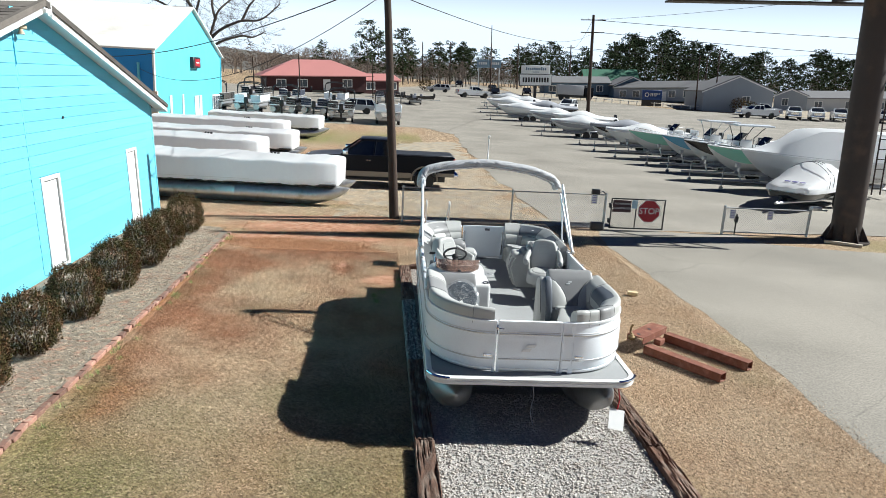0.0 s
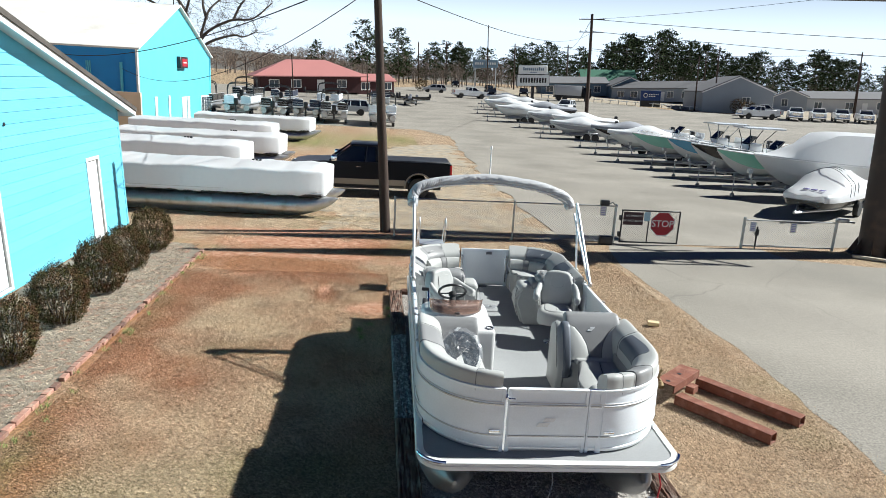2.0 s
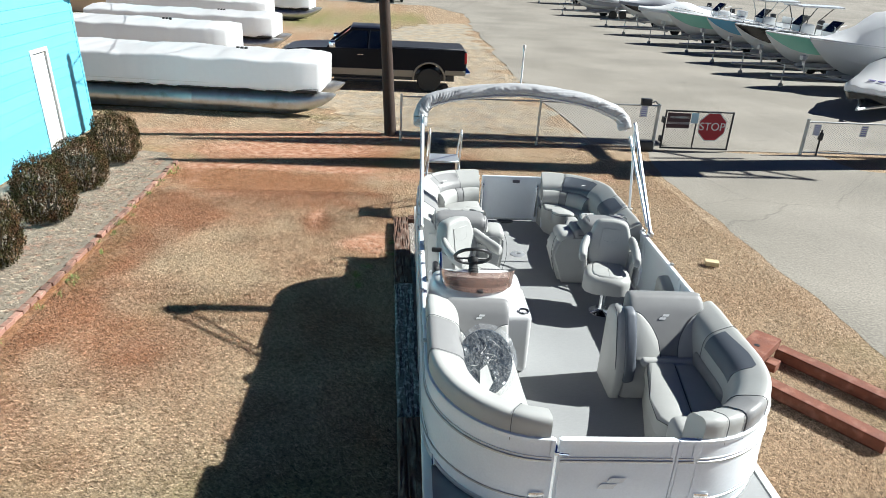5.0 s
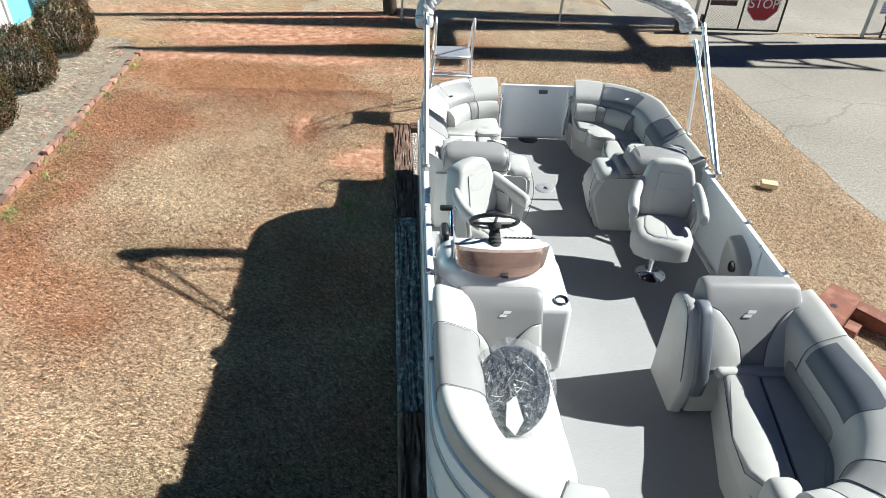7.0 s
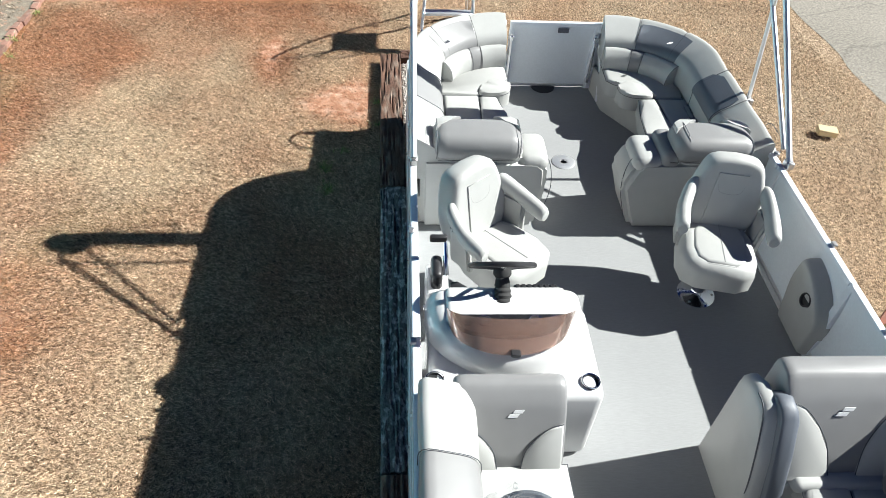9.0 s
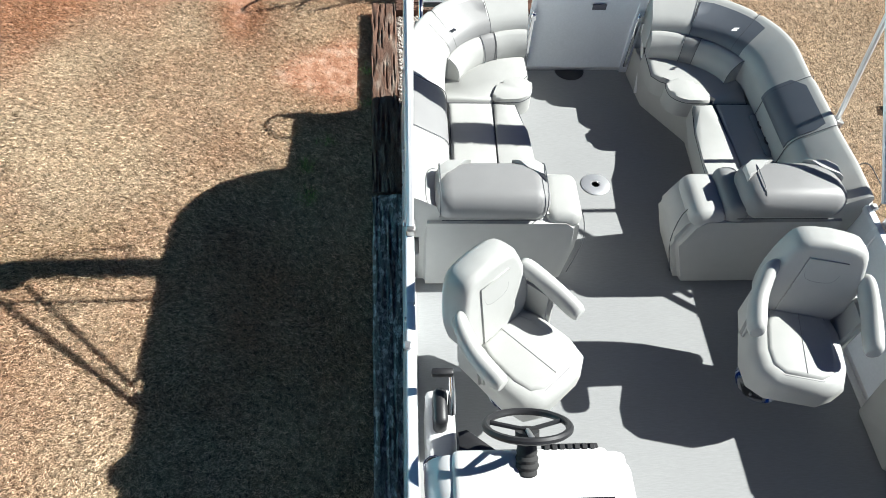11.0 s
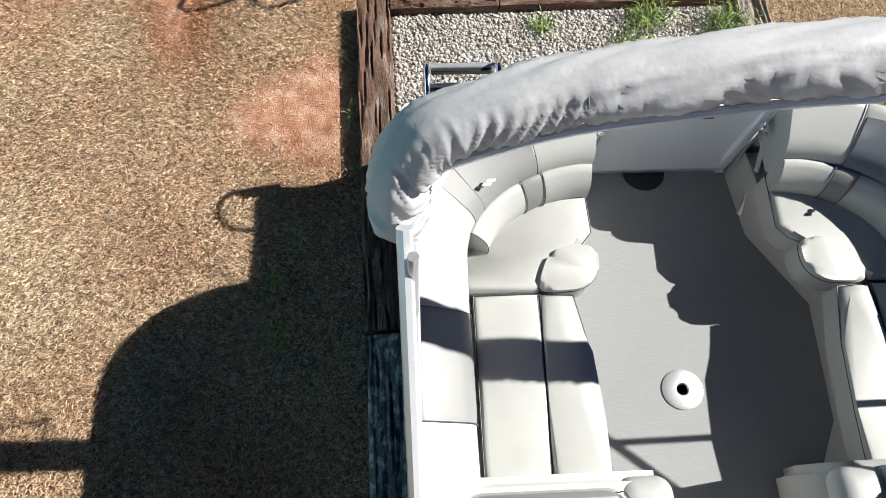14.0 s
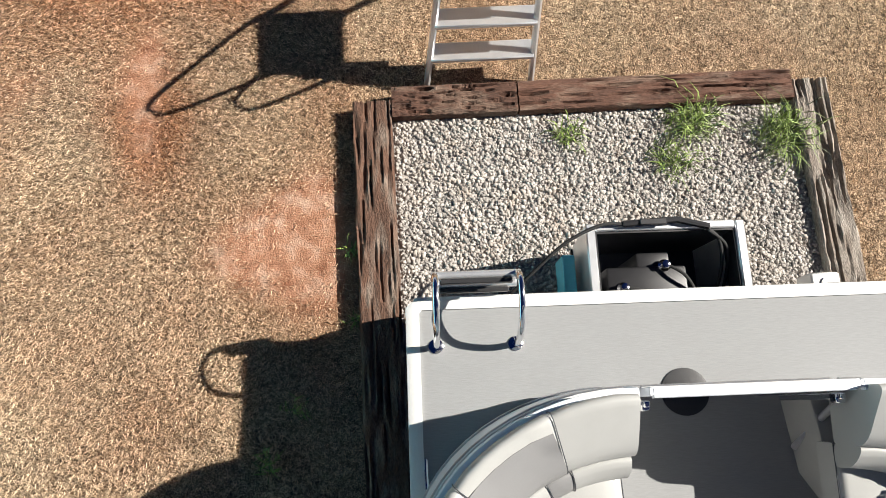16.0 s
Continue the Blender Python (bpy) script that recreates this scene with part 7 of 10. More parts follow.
def pickup(material, label, trim=None, group=""):
    """Nose to -x, 6.3 m long."""
    s = thing("pickup_truck", (0, 0, 0), label, "truck", group)
    out = [(3.06, 0.62), (3.09, 1.0), (3.07, 1.40), (2.95, 1.43), (0.47, 1.43), (0.40, 1.38), (-1.45, 1.36), (-1.75, 1.36), (-2.6, 1.31), (-3.02, 1.24), (-3.12, 1.1), (-3.14, 0.66), (-3.0, 0.55), (-2.6, 0.52)]
    out += arch(-2.12, 0.45, 0.52, 172, 8)
    out += [(-1.55, 0.50), (1.25, 0.50)]
    out += arch(1.82, 0.45, 0.52, 172, 8)
    out += [(2.5, 0.58)]
    bm = bmesh.new()
    prism(bm, out, "y", -0.99, 0.99, 0.035)
    for v in bm.verts:
        v.co.y *= 1 - 0.05 * max(0, (v.co.z - 1.0)) - (0.06 if v.co.x < -2.8 else 0)
    part("body", bm, material, s)
    bm = bmesh.new()
    ring(bm, [[(-1.62, -0.93, 1.34), (0.50, -0.93, 1.34), (0.50, 0.93, 1.34), (-1.62, 0.93, 1.34)], [(-0.80, -0.77, 1.95), (0.40, -0.77, 1.95), (0.40, 0.77, 1.95), (-0.80, 0.77, 1.95)]])
    part("cab_glass", bm, CAR_GLASS, s, "dark tinted cab windows")
    bm = bmesh.new()
    box(bm, -0.86, 0.46, -0.80, 0.80, 1.92, 2.02, 0.05, 3)
    part("roof", bm, material, s)
    for y in (-1, 1):
        for p in (((-1.62, y * 0.945, 1.36), (-0.80, y * 0.785, 1.95)), ((-0.28, y * 0.945, 1.36), (-0.22, y * 0.785, 1.95)), ((0.46, y * 0.945, 1.36), (0.40, y * 0.785, 1.95))):
            bm = bmesh.new()
            tube(bm, p, 0.04, 6)
            part("pillar", bm, material, s)
        bm = bmesh.new()
        box(bm, -1.55, -1.33, y * 0.99, y * 1.20, 1.38, 1.60, 0.04, 2)
        part("mirror", bm, CHROME, s, "chrome door mirror")
        bm = bmesh.new()
        box(bm, -0.62, -0.42, y * 0.985, y * 1.01, 1.16, 1.195, 0.01, 1)
        part("door_handle", bm, CHROME, s)
        bm = bmesh.new()
        box(bm, 3.0, 3.10, y * 0.80, y * 0.99, 0.98, 1.36, 0.02, 1)
        part("tail_light", bm, TAIL, s, "red tail light")
        bm = bmesh.new()
        box(bm, -3.15, -3.02, y * 0.60, y * 0.93, 0.95, 1.18, 0.02, 1)
        part("headlight", bm, LAMP, s, "clear headlight")
        if trim:
            bm = bmesh.new()
            box(bm, -1.58, 1.28, y * 0.97, y * 1.004, 0.50, 0.72, 0.008, 1)
            box(bm, 2.36, 3.05, y * 0.97, y * 1.004, 0.60, 0.76, 0.008, 1)
            part("lower_trim", bm, trim, s, "tan two-tone lower panel")
            for cx in (-2.12, 1.82):
                bm = bmesh.new()
                tube(bm, [(a, y * 1.0, b) for a, b in arch(cx, 0.45, 0.545, 185, -5, 14)], 0.035, 6)
                part("wheel_flare", bm, trim, s)
        bm = bmesh.new()
        tube(bm, [(-1.4, y * 1.03, 0.40), (0.6, y * 1.03, 0.40)], 0.05, 8)
        part("side_step", bm, BLACK, s)
    bm = bmesh.new()
    box(bm, 0.50, 3.02, -0.86, 0.86, 1.42, 1.455, 0.012, 1)
    part("tonneau_cover", bm, BLACK if trim else material, s, "flat black bed cover" if trim else "")
    bm = bmesh.new()
    box(bm, 3.05, 3.24, -0.95, 0.95, 0.52, 0.74, 0.04, 2)
    part("rear_bumper", bm, CHROME, s, "chrome bumper")
    bm = bmesh.new()
    box(bm, -3.30, -3.10, -0.95, 0.95, 0.48, 0.74, 0.05, 2)
    part("bumper", bm, CHROME, s, "chrome bumper")
    bm = bmesh.new()
    box(bm, -3.17, -3.10, -0.56, 0.56, 0.80, 1.20, 0.02, 1)
    part("grille", bm, CHROME if not trim else BLACK, s)
    bm = bmesh.new()
    box(bm, -2.7, 2.7, -0.80, 0.80, 0.36, 0.58)
    part("chassis", bm, BLACK, s)
    wheels(s, [(x, y) for x in (-2.12, 1.82) for y in (-0.87, 0.87)])
    return s


truck = pickup(NAVY, "black crew-cab pickup with tan lower panels and bed cover", TAN)
truck.matrix_basis = pose(0.0, 29.25, 0.0, 0, 0, 0)


# ---- fence, gates and signs ----
BLACK_PAINT = mat("black_paint", (0.02, 0.02, 0.021), 0.5, var=0.2)
STOP_RED = mat("sign_red", (0.36, 0.012, 0.022), 0.45, var=0.06)
SIGN_DARK = mat("sign_maroon", (0.055, 0.02, 0.025), 0.5, var=0.08)
SIGN_WHITE = mat("sign_white", (0.78, 0.78, 0.76), 0.5, var=0.04)
PALE_BLUE = mat("pale_blue_paper", (0.45, 0.62, 0.70), 0.7, var=0.05)
LILAC = mat("lilac_print", (0.30, 0.28, 0.52), 0.7)


def words(parent, text, size, at, material, label="", name="lettering"):
    """Flat raised letters that face -y, as a mesh."""
    cu = bpy.data.curves.new(name, "FONT")
    cu.body, cu.size, cu.align_x, cu.align_y, cu.extrude = text, size, "CENTER", "CENTER", 0.003
    tmp = new("lettering_draft", cu)
    me = bpy.data.meshes.new_from_object(tmp.evaluated_get(bpy.context.evaluated_depsgraph_get()))
    bpy.data.objects.remove(tmp)
    bpy.data.curves.remove(cu)
    me.materials.clear()
    me.materials.append(material)
    ob = new(name, me)
    ob.parent = parent
    ob.matrix_basis = Matrix.Translation(Vector(at) - ORIGIN[parent]) @ pose(0, 0, 0, 90, 0, 0)
    if label:
        ob["label"] = label
    return ob


def chain_link(parent, x0, x1, y, z0, z1, material, pitch=0.075, r=0.0021):
    """Diamond wire between two uprights, each wire a thin prism."""
    verts, faces = [], []

    def wire(a, b):
        d = (b - a).normalized()
        s, t = d.cross(Vector((0, 1, 0))).normalized() * r, Vector((0, r, 0))
        i = len(verts)
        for p in (a, b):
            verts.extend((p + s, p - s * 0.5 + t, p - s * 0.5 - t))
        for k in range(3):
            faces.append((i + k, i + (k + 1) % 3, i + 3 + (k + 1) % 3, i + 3 + k))
    h = z1 - z0
    x = x0 - h
    while x < x1:
        for s in (1, -1):
            a, b = (x, x + h)
            za, zb = (z0, z1) if s > 0 else (z1, z0)
            ca, cb = max(a, x0), min(b, x1)
            if cb > ca + 0.01:
                f = lambda q: za + (zb - za) * (q - a) / h
                wire(Vector((ca, y + s * 0.003, f(ca))), Vector((cb, y + s * 0.003, f(cb))))
        x += pitch
    me = mesh_from("wire_mesh", [v - ORIGIN[parent] for v in verts], faces, material)
    ob = new("wire_mesh", me)
    ob.parent = parent
    ob["label"], ob["kind"] = "diamond wire mesh", "stuff"


def fence_and_gates():
    f = thing("chain_link_fence", (4, 21.7, 0), "low galvanised chain-link fence beside the drive", "fence")
    for x in (0.75, 4.3, 7.42):
        bm = bmesh.new()
        tube(bm, [(x, 21.7, 0), (x, 21.7, 1.18)], 0.03 if x < 7 else 0.045, 10)
        lathe(bm, (x, 21.7, 1.17), [(0.034 if x < 7 else 0.05, 0), (0.03, 0.03), (0.0, 0.045)], 10)
        part("post", bm, GALV, f)
    bm = bmesh.new()
    tube(bm, [(0.75, 21.7, 1.14), (4.3, 21.7, 1.15), (7.42, 21.7, 1.15)], 0.02, 8)
    part("top_rail", bm, GALV, f)
    chain_link(f, 0.75, 7.42, 21.69, 0.05, 1.14, GALV)
    g = thing("stop_gate", (8.5, 21.6, 0), "black chain-link swing gate carrying a stop sign", "gate")
    for q in ((7.58, 7.62, 0.06, 1.08), (9.39, 9.43, 0.06, 1.08), (8.43, 8.46, 0.1, 1.04)):
        bm = bmesh.new()
        box(bm, q[0], q[1], 21.58, 21.62, q[2], q[3], 0.006, 1)
        part("upright", bm, BLACK_PAINT, g)
    for z in (0.08, 1.06):
        bm = bmesh.new()
        box(bm, 7.62, 9.39, 21.58, 21.62, z - 0.02, z + 0.02, 0.006, 1)
        part("crossbar", bm, BLACK_PAINT, g)
    chain_link(g, 7.62, 9.39, 21.6, 0.1, 1.04, BLACK_PAINT)
    bm = bmesh.new()
    box(bm, 7.52, 7.58, 21.5, 21.66, 0.25, 0.4, 0.01, 1)
    box(bm, 7.52, 7.58, 21.5, 21.66, 0.75, 0.9, 0.01, 1)
    part("hinge", bm, BLACK_PAINT, g)
    st = thing("stop_sign", (8.875, 21.56, 0.3), "red octagonal stop sign fixed to the gate", "sign")
    oct8 = [(8.875 + 0.4 * math.cos(radians(22.5 + 45 * k)), 0.68 + 0.4 * math.sin(radians(22.5 + 45 * k))) for k in range(8)]
    bm = bmesh.new()
    prism(bm, oct8, "y", 21.555, 21.56)
    part("border", bm, SIGN_WHITE, st, "white sign border")
    bm = bmesh.new()
    prism(bm, [(8.875 + (x - 8.875) * 0.94, 0.68 + (z - 0.68) * 0.94) for x, z in oct8], "y", 21.551, 21.556)
    part("face", bm, STOP_RED, st, "red sign face")
    words(st, "STOP", 0.29, (8.875, 21.549, 0.68), SIGN_WHITE, "white block letters")
    np_ = thing("parking_sign", (7.93, 21.56, 0.6), "dark maroon no-parking board on the gate", "sign")
    bm = bmesh.new()
    box(bm, 7.63, 8.25, 21.555, 21.565, 0.62, 1.02, 0.004, 1)
    part("board", bm, SIGN_DARK, np_)
    words(np_, "NO PARKING", 0.085, (7.96, 21.552, 0.90), SIGN_WHITE)
    words(np_, "DO NOT BLOCK", 0.082, (7.94, 21.552, 0.75), SIGN_WHITE)
    bm = bmesh.new()
    box(bm, 8.27, 8.46, 21.552, 21.556, 0.76, 1.03)
    pn = solo("paper_notice", bm, PALE_BLUE, "pale blue paper notice taped to the gate", "notice")
    for x, z, y in ((7.02, 1.0, 21.67), (11.78, 0.70, 21.57), (13.1, 0.70, 21.57)):
        n = thing("paper_notice", (x, y, z - 0.15), "small white notice with violet print on the fence", "notice")
        bm = bmesh.new()
        box(bm, x - 0.10, x + 0.10, y - 0.002, y + 0.002, z - 0.15, z + 0.15)
        part("sheet", bm, SIGN_WHITE, n)
        bm = bmesh.new()
        for k in range(5):
            box(bm, x - 0.07, x + 0.07, y - 0.004, y - 0.0025, z - 0.12 + 0.055 * k, z - 0.095 + 0.055 * k)
        part("print", bm, LILAC, n)
    g2 = thing("drive_gate", (13, 21.6, 0), "galvanised chain-link drive gate, half open", "gate")
    for x, r, z in ((11.5, 0.045, 0.98), (14.52, 0.045, 1.0), (11.95, 0.025, 0.7)):
        bm = bmesh.new()
        tube(bm, [(x, 21.6, 0), (x, 21.6, z)], r, 10)
        part("post", bm, GALV if x != 11.95 else BLACK_PAINT, g2)
    for z in (0.08, 0.90):
        bm = bmesh.new()
        tube(bm, [(11.5, 21.6, z), (14.52, 21.6, z)], 0.022, 8)
        part("crossbar", bm, GALV, g2)
    chain_link(g2, 11.52, 14.5, 21.6, 0.08, 0.9, GALV)
    bm = bmesh.new()
    box(bm, 14.5, 14.86, 21.5, 21.68, 0.93, 1.05, 0.02, 2)
    tube(bm, [(14.8, 21.6, 0.95), (15.1, 21.6, 0.93)], 0.03, 8)
    part("gate_opener", bm, GALV, g2, "grey gate opener arm")
    bm = bmesh.new()
    box(bm, 11.90, 12.0, 21.55, 21.65, 0.42, 0.62, 0.01, 1)
    part("lock_box", bm, BLACK_PAINT, g2)
    fl = thing("solar_flood_light", (7.1, 21.66, 1.18), "black flood light clamped on the gate post", "light")
    bm = bmesh.new()
    box(bm, 6.9, 7.16, 21.55, 21.7, 1.17, 1.34, 0.02, 2)
    part("lamp_head", bm, BLACK, fl)
    bm = bmesh.new()
    tube(bm, [(7.12, 21.66, 1.2), (7.3, 21.7, 1.26), (7.42, 21.7, 1.16)], 0.02, 6)
    part("bracket", bm, GALV, fl)
    bm = bmesh.new()
    box(bm, 6.95, 7.35, 21.45, 21.66, 0.0, 0.26, 0.03, 2)
    solo("battery_case", bm, BLACK, "black battery case on the ground by the gate post", "box")
    bm = bmesh.new()
    box(bm, 14.55, 15.65, 20.42, 20.54, 0.012, 0.10, 0.01, 1, Matrix.Translation((15.1, 20.5, 0)) @ pose(0, 0, 0, 0, 0, -32) @ Matrix.Translation((-15.1, -20.5, 0)))
    solo("loose_board", bm, mat("pale_board", (0.52, 0.47, 0.38), 0.8, var=0.15, bump=0.3), "pale timber board lying by the pole foot", "board")


fence_and_gates()


# ---- poles and wires ----
WIRE = mat("cable_black", (0.012, 0.012, 0.013), 0.7)


def wood_pole(x, y, h, r, label, arms=(), drop=0.0, lean=0.0):
    s = thing("utility_pole", (x, y, drop), label, "utility pole")
    s.rotation_euler = (0, LEAN_UP + lean, 0)
    bm = bmesh.new()
    tube(bm, [(x + 0.012 * noise.noise((k, x, 0)), y, drop - 0.1 + (h + 0.1) * k / 8) for k in range(9)], [r * (1.12 - 0.4 * k / 8) for k in range(9)], 12)
    part("pole_shaft", bm, POLE_WOOD, s)
    for z, w, ang in arms:
        bm = bmesh.new()
        box(bm, -w / 2, w / 2, -0.05, 0.05, -0.06, 0.06, 0.01, 1, pose(x, y, drop + z, 0, 0, ang))
        part("crossarm", bm, POLE_WOOD, s)
        for k in (-0.46, -0.2, 0.2, 0.46):
            bm = bmesh.new()
            p = pose(x, y, drop + z, 0, 0, ang) @ Vector((k * w, 0, 0.06))
            lathe(bm, p, [(0.03, 0), (0.05, 0.04), (0.03, 0.07), (0.05, 0.10), (0.02, 0.16)], 8)
            part("insulator", bm, GALV, s)
    return s


near_pole = wood_pole(0.5, 22.3, 7.7, 0.145, "dark weathered wooden service pole in the turf", lean=radians(-1.2))


def billboard():
    b = upright(thing("billboard", (15.63, 21.2, 0), "tall brown steel monopole billboard over the drive", "billboard"))
    bm = bmesh.new()
    tube(bm, [(15.63, 21.2, 0), (15.63, 21.2, 8.04)], 0.46, 28)
    part("steel_column", bm, STEEL_BROWN, b)
    bm = bmesh.new()
    lathe(bm, (15.63, 21.2, 0), [(0.75, 0), (0.75, 0.05), (0.47, 0.06), (0.47, 0.3)], 24)
    for k in range(8):
        a = k * math.pi / 4
        prism(bm, [(0.44, 0.05), (0.72, 0.05), (0.47, 0.55)], "y", -0.012, 0.012)
        bmesh.ops.transform(bm, matrix=pose(15.63, 21.2, 0, 0, 0, math.degrees(a)), verts=bm.verts[-6:])
    part("base_flange", bm, STEEL_BROWN, b)
    for y in (21.3, 23.15):
        bm = bmesh.new()
        box(bm, 10.0, 17.2, y - 0.08, y + 0.08, 8.05, 12.2)
        part("panel_face", bm, STEEL_BROWN, b, "back-to-back sign face, seen only from below")
        bm = bmesh.new()
        box(bm, 9.8, 17.6, y - (0.75 if y < 22 else -0.1), y - (0.1 if y < 22 else -0.75), 7.76, 7.82)
        part("catwalk", bm, STEEL_BROWN, b)
    for x in (11.2, 15.63):
        bm = bmesh.new()
        box(bm, x - 0.12, x + 0.12, 20.2, 23.5, 7.82, 8.06)
        part("cross_beam", bm, STEEL_BROWN, b)
    for a, c in (((17.2, 21.2, 8.1), (20.6, 20.6, 7.9)), ((17.2, 23.1, 8.1), (20.6, 20.6, 7.9)), ((17.2, 22.1, 8.1), (19.6, 22.3, 7.9)), ((18.6, 22.2, 7.95), (19.2, 20.8, 7.95)), ((17.2, 20.7, 9.0), (19.9, 20.7, 8.0))):
        bm = bmesh.new()
        tube(bm, [a, c], 0.06, 6)
        part("bracket", bm, STEEL_BROWN, b)
    for x in (16.18, 16.48):
        bm = bmesh.new()
        tube(bm, [(x, 21.0, 1.6), (x, 21.0, 7.6)], 0.025, 6)
        part("ladder_rail", bm, STEEL_BROWN, b)
    for k in range(18):
        bm = bmesh.new()
        tube(bm, [(16.18, 21.0, 1.8 + k * 0.32), (16.48, 21.0, 1.8 + k * 0.32)], 0.014, 5)
        part("ladder_rung", bm, STEEL_BROWN, b)
    for z in (1.9, 4.0, 6.5):
        bm = bmesh.new()
        box(bm, 16.0, 16.2, 20.98, 21.03, z, z + 0.06)
        part("standoff", bm, STEEL_BROWN, b)


billboard()


# ---- yard things ----
def platform_ladder():
    s = thing("platform_ladder", (1.4, 16.6, 0.0), "aluminium platform step ladder standing behind the stern", "ladder")
    for x0, x1 in ((1.03, 1.14), (1.74, 1.70)):
        for a, b, nm in (((x0, 16.12, 0.02), (x1, 16.46, 1.04), "front_rail"), ((x0 - 0.02 if x0 < 1.4 else x0 + 0.02, 17.35, 0.02), (x1, 16.86, 1.04), "rear_leg")):
            bm = bmesh.new()
            tube(bm, [a, b], 0.022, 6)
            part(nm, bm, ALU, s)
        bm = bmesh.new()
        tube(bm, smooth_line([(x1, 16.42, 1.0), (x1, 16.27, 1.5), (x1, 16.29, 1.62), (x1, 16.40, 1.62), (x1, 16.80, 1.15), (x1, 16.88, 1.02)], 5), 0.017, 8)
        part("handrail", bm, ALU, s)
    for k, z in enumerate((0.26, 0.52, 0.78)):
        u = z / 1.04
        xa, xb, y = 1.03 + 0.11 * u, 1.74 - 0.04 * u, 16.12 + 0.34 * u
        bm = bmesh.new()
        box(bm, xa, xb, y - 0.04, y + 0.09, z - 0.02, z + 0.015, 0.006, 1)
        part("tread", bm, ALU, s, "ribbed aluminium tread")
    bm = bmesh.new()
    box(bm, 1.13, 1.71, 16.42, 16.90, 1.02, 1.06, 0.008, 1)
    part("platform", bm, ALU, s, "flat aluminium top platform")
    for z in (0.3, 0.62):
        bm = bmesh.new()
        y = 17.35 - 0.49 * z / 1.04
        tube(bm, [(1.04, y, z), (1.74, y, z)], 0.014, 6)
        part("brace", bm, ALU, s)


platform_ladder()


def fork_frame():
    """A lift-truck fork attachment lying on the turf."""
    s = thing("fork_attachment", (5.3, 10.7, 0.0), "rusty red steel fork attachment lying on dry grass", "steel frame")
    a = Vector((5.27, 11.62, 0))
    d = Vector((1.11, -1.42, 0)).normalized()
    side = Vector((-d.y, d.x, 0))
    ang = math.degrees(math.atan2(d.y, d.x))
    p1, p2 = Vector((4.80, 11.0, 0)), Vector((5.42, 11.62, 0))
    for p, ln in ((p1, 1.45), (p2, 1.62)):
        m = pose(p.x, p.y, 0.01, 0, 0, math.degrees(math.atan2(-1.25, 0.88)))
        bm = bmesh.new()
        for q in ((0, ln, -0.09, 0.09, 0.135, 0.15), (0, ln, -0.09, 0.09, 0.0, 0.015), (0, ln, -0.09, -0.075, 0.0, 0.15), (0, ln, 0.075, 0.09, 0.0, 0.15)):
            box(bm, *q, 0.004, 1)
        bmesh.ops.transform(bm, matrix=m, verts=bm.verts)
        part("fork_pocket", bm, RUST, s, "rusty red box-section arm")
    m = pose(4.72, 10.98, 0.16, 0, 0, 42)
    bm = bmesh.new()
    for q in ((0, 0.92, 0.0, 0.32, 0.11, 0.125), (0, 0.92, 0.0, 0.014, 0.0, 0.12), (0, 0.92, 0.306, 0.32, 0.0, 0.12)):
        box(bm, *q, 0.004, 1)
    bmesh.ops.transform(bm, matrix=m, verts=bm.verts)
    part("cross_channel", bm, RUST, s, "rusty red channel across the arms")
    for u in (0.12, 0.52):
        bm = bmesh.new()
        lathe(bm, m @ Vector((u, 0.16, 0.121)), [(0.035, 0), (0.035, 0.006), (0.0, 0.006)], 14)
        part("bolt_hole", bm, BLACK, s)
    bm = bmesh.new()
    box(bm, 0.40, 0.58, -0.14, -0.01, -0.09, 0.02, 0.006, 1, m)
    part("stop_block", bm, RUST, s)
    bm = bmesh.new()
    q = m @ Vector((0.02, 0.2, 0.1))
    tube(bm, [q, q + Vector((-0.05, 0.05, 0.06)), q + Vector((-0.04, 0.06, 0.15)), q + Vector((-0.01, 0.05, 0.2))], 0.02, 8)
    lathe(bm, q + Vector((-0.03, 0.0, -0.06)), [(0.06, 0), (0.07, 0.05), (0.03, 0.09)], 10)
    part("hitch_hook", bm, mat("old_brass", (0.25, 0.18, 0.09), 0.6, 0.5), s, "worn brassy hitch hook")


fork_frame()
bm = bmesh.new()
box(bm, -0.11, 0.11, -0.07, 0.07, 0.0, 0.075, 0.006, 1, pose(5.78, 14.38, 0.02, 0, 0, -18))
solo("wood_block", bm, mat("fresh_pine", (0.62, 0.50, 0.30), 0.8, var=0.12, bump=0.2, stretch=(1, 6, 6)), "short pale pine block lying on the grass", "wood block")


# ---- boats on trailers in the lot ----
HULL_WHITE = mat("gelcoat_white", (0.72, 0.73, 0.73), 0.22, var=0.04, scale=1.5, coat=0.4)
MINT, SKY_BLUE, NEAR_BLACK = (mat(n, c, 0.22, var=0.04, scale=1.5, coat=0.4) for n, c in (("gelcoat_mint", (0.26, 0.60, 0.47)), ("gelcoat_blue", (0.10, 0.36, 0.56)), ("gelcoat_black", (0.014, 0.014, 0.016))))
COVER_GREY = mat("cover_grey", (0.30, 0.31, 0.34), 0.8, var=0.12, scale=3, bump=0.1, fine=40)
TRAILER = mat("trailer_alloy", (0.50, 0.51, 0.52), 0.4, 0.7, var=0.12)


def hull_line(u, L, B, bow, stern, keel):
    """Half beam, keel height and sheer height at u from bow (0) to stern (1)."""
    b = B * min(1.0, (u / 0.5)) ** 0.62 * (1 - 0.06 * max(0, u - 0.6))
    s = stern + (bow - stern) * (1 - u) ** 1.5
    k = keel + (s - 0.10 - keel) * max(0.0, 1 - u / 0.30) ** 1.7
    return max(b, 0.03), k, s


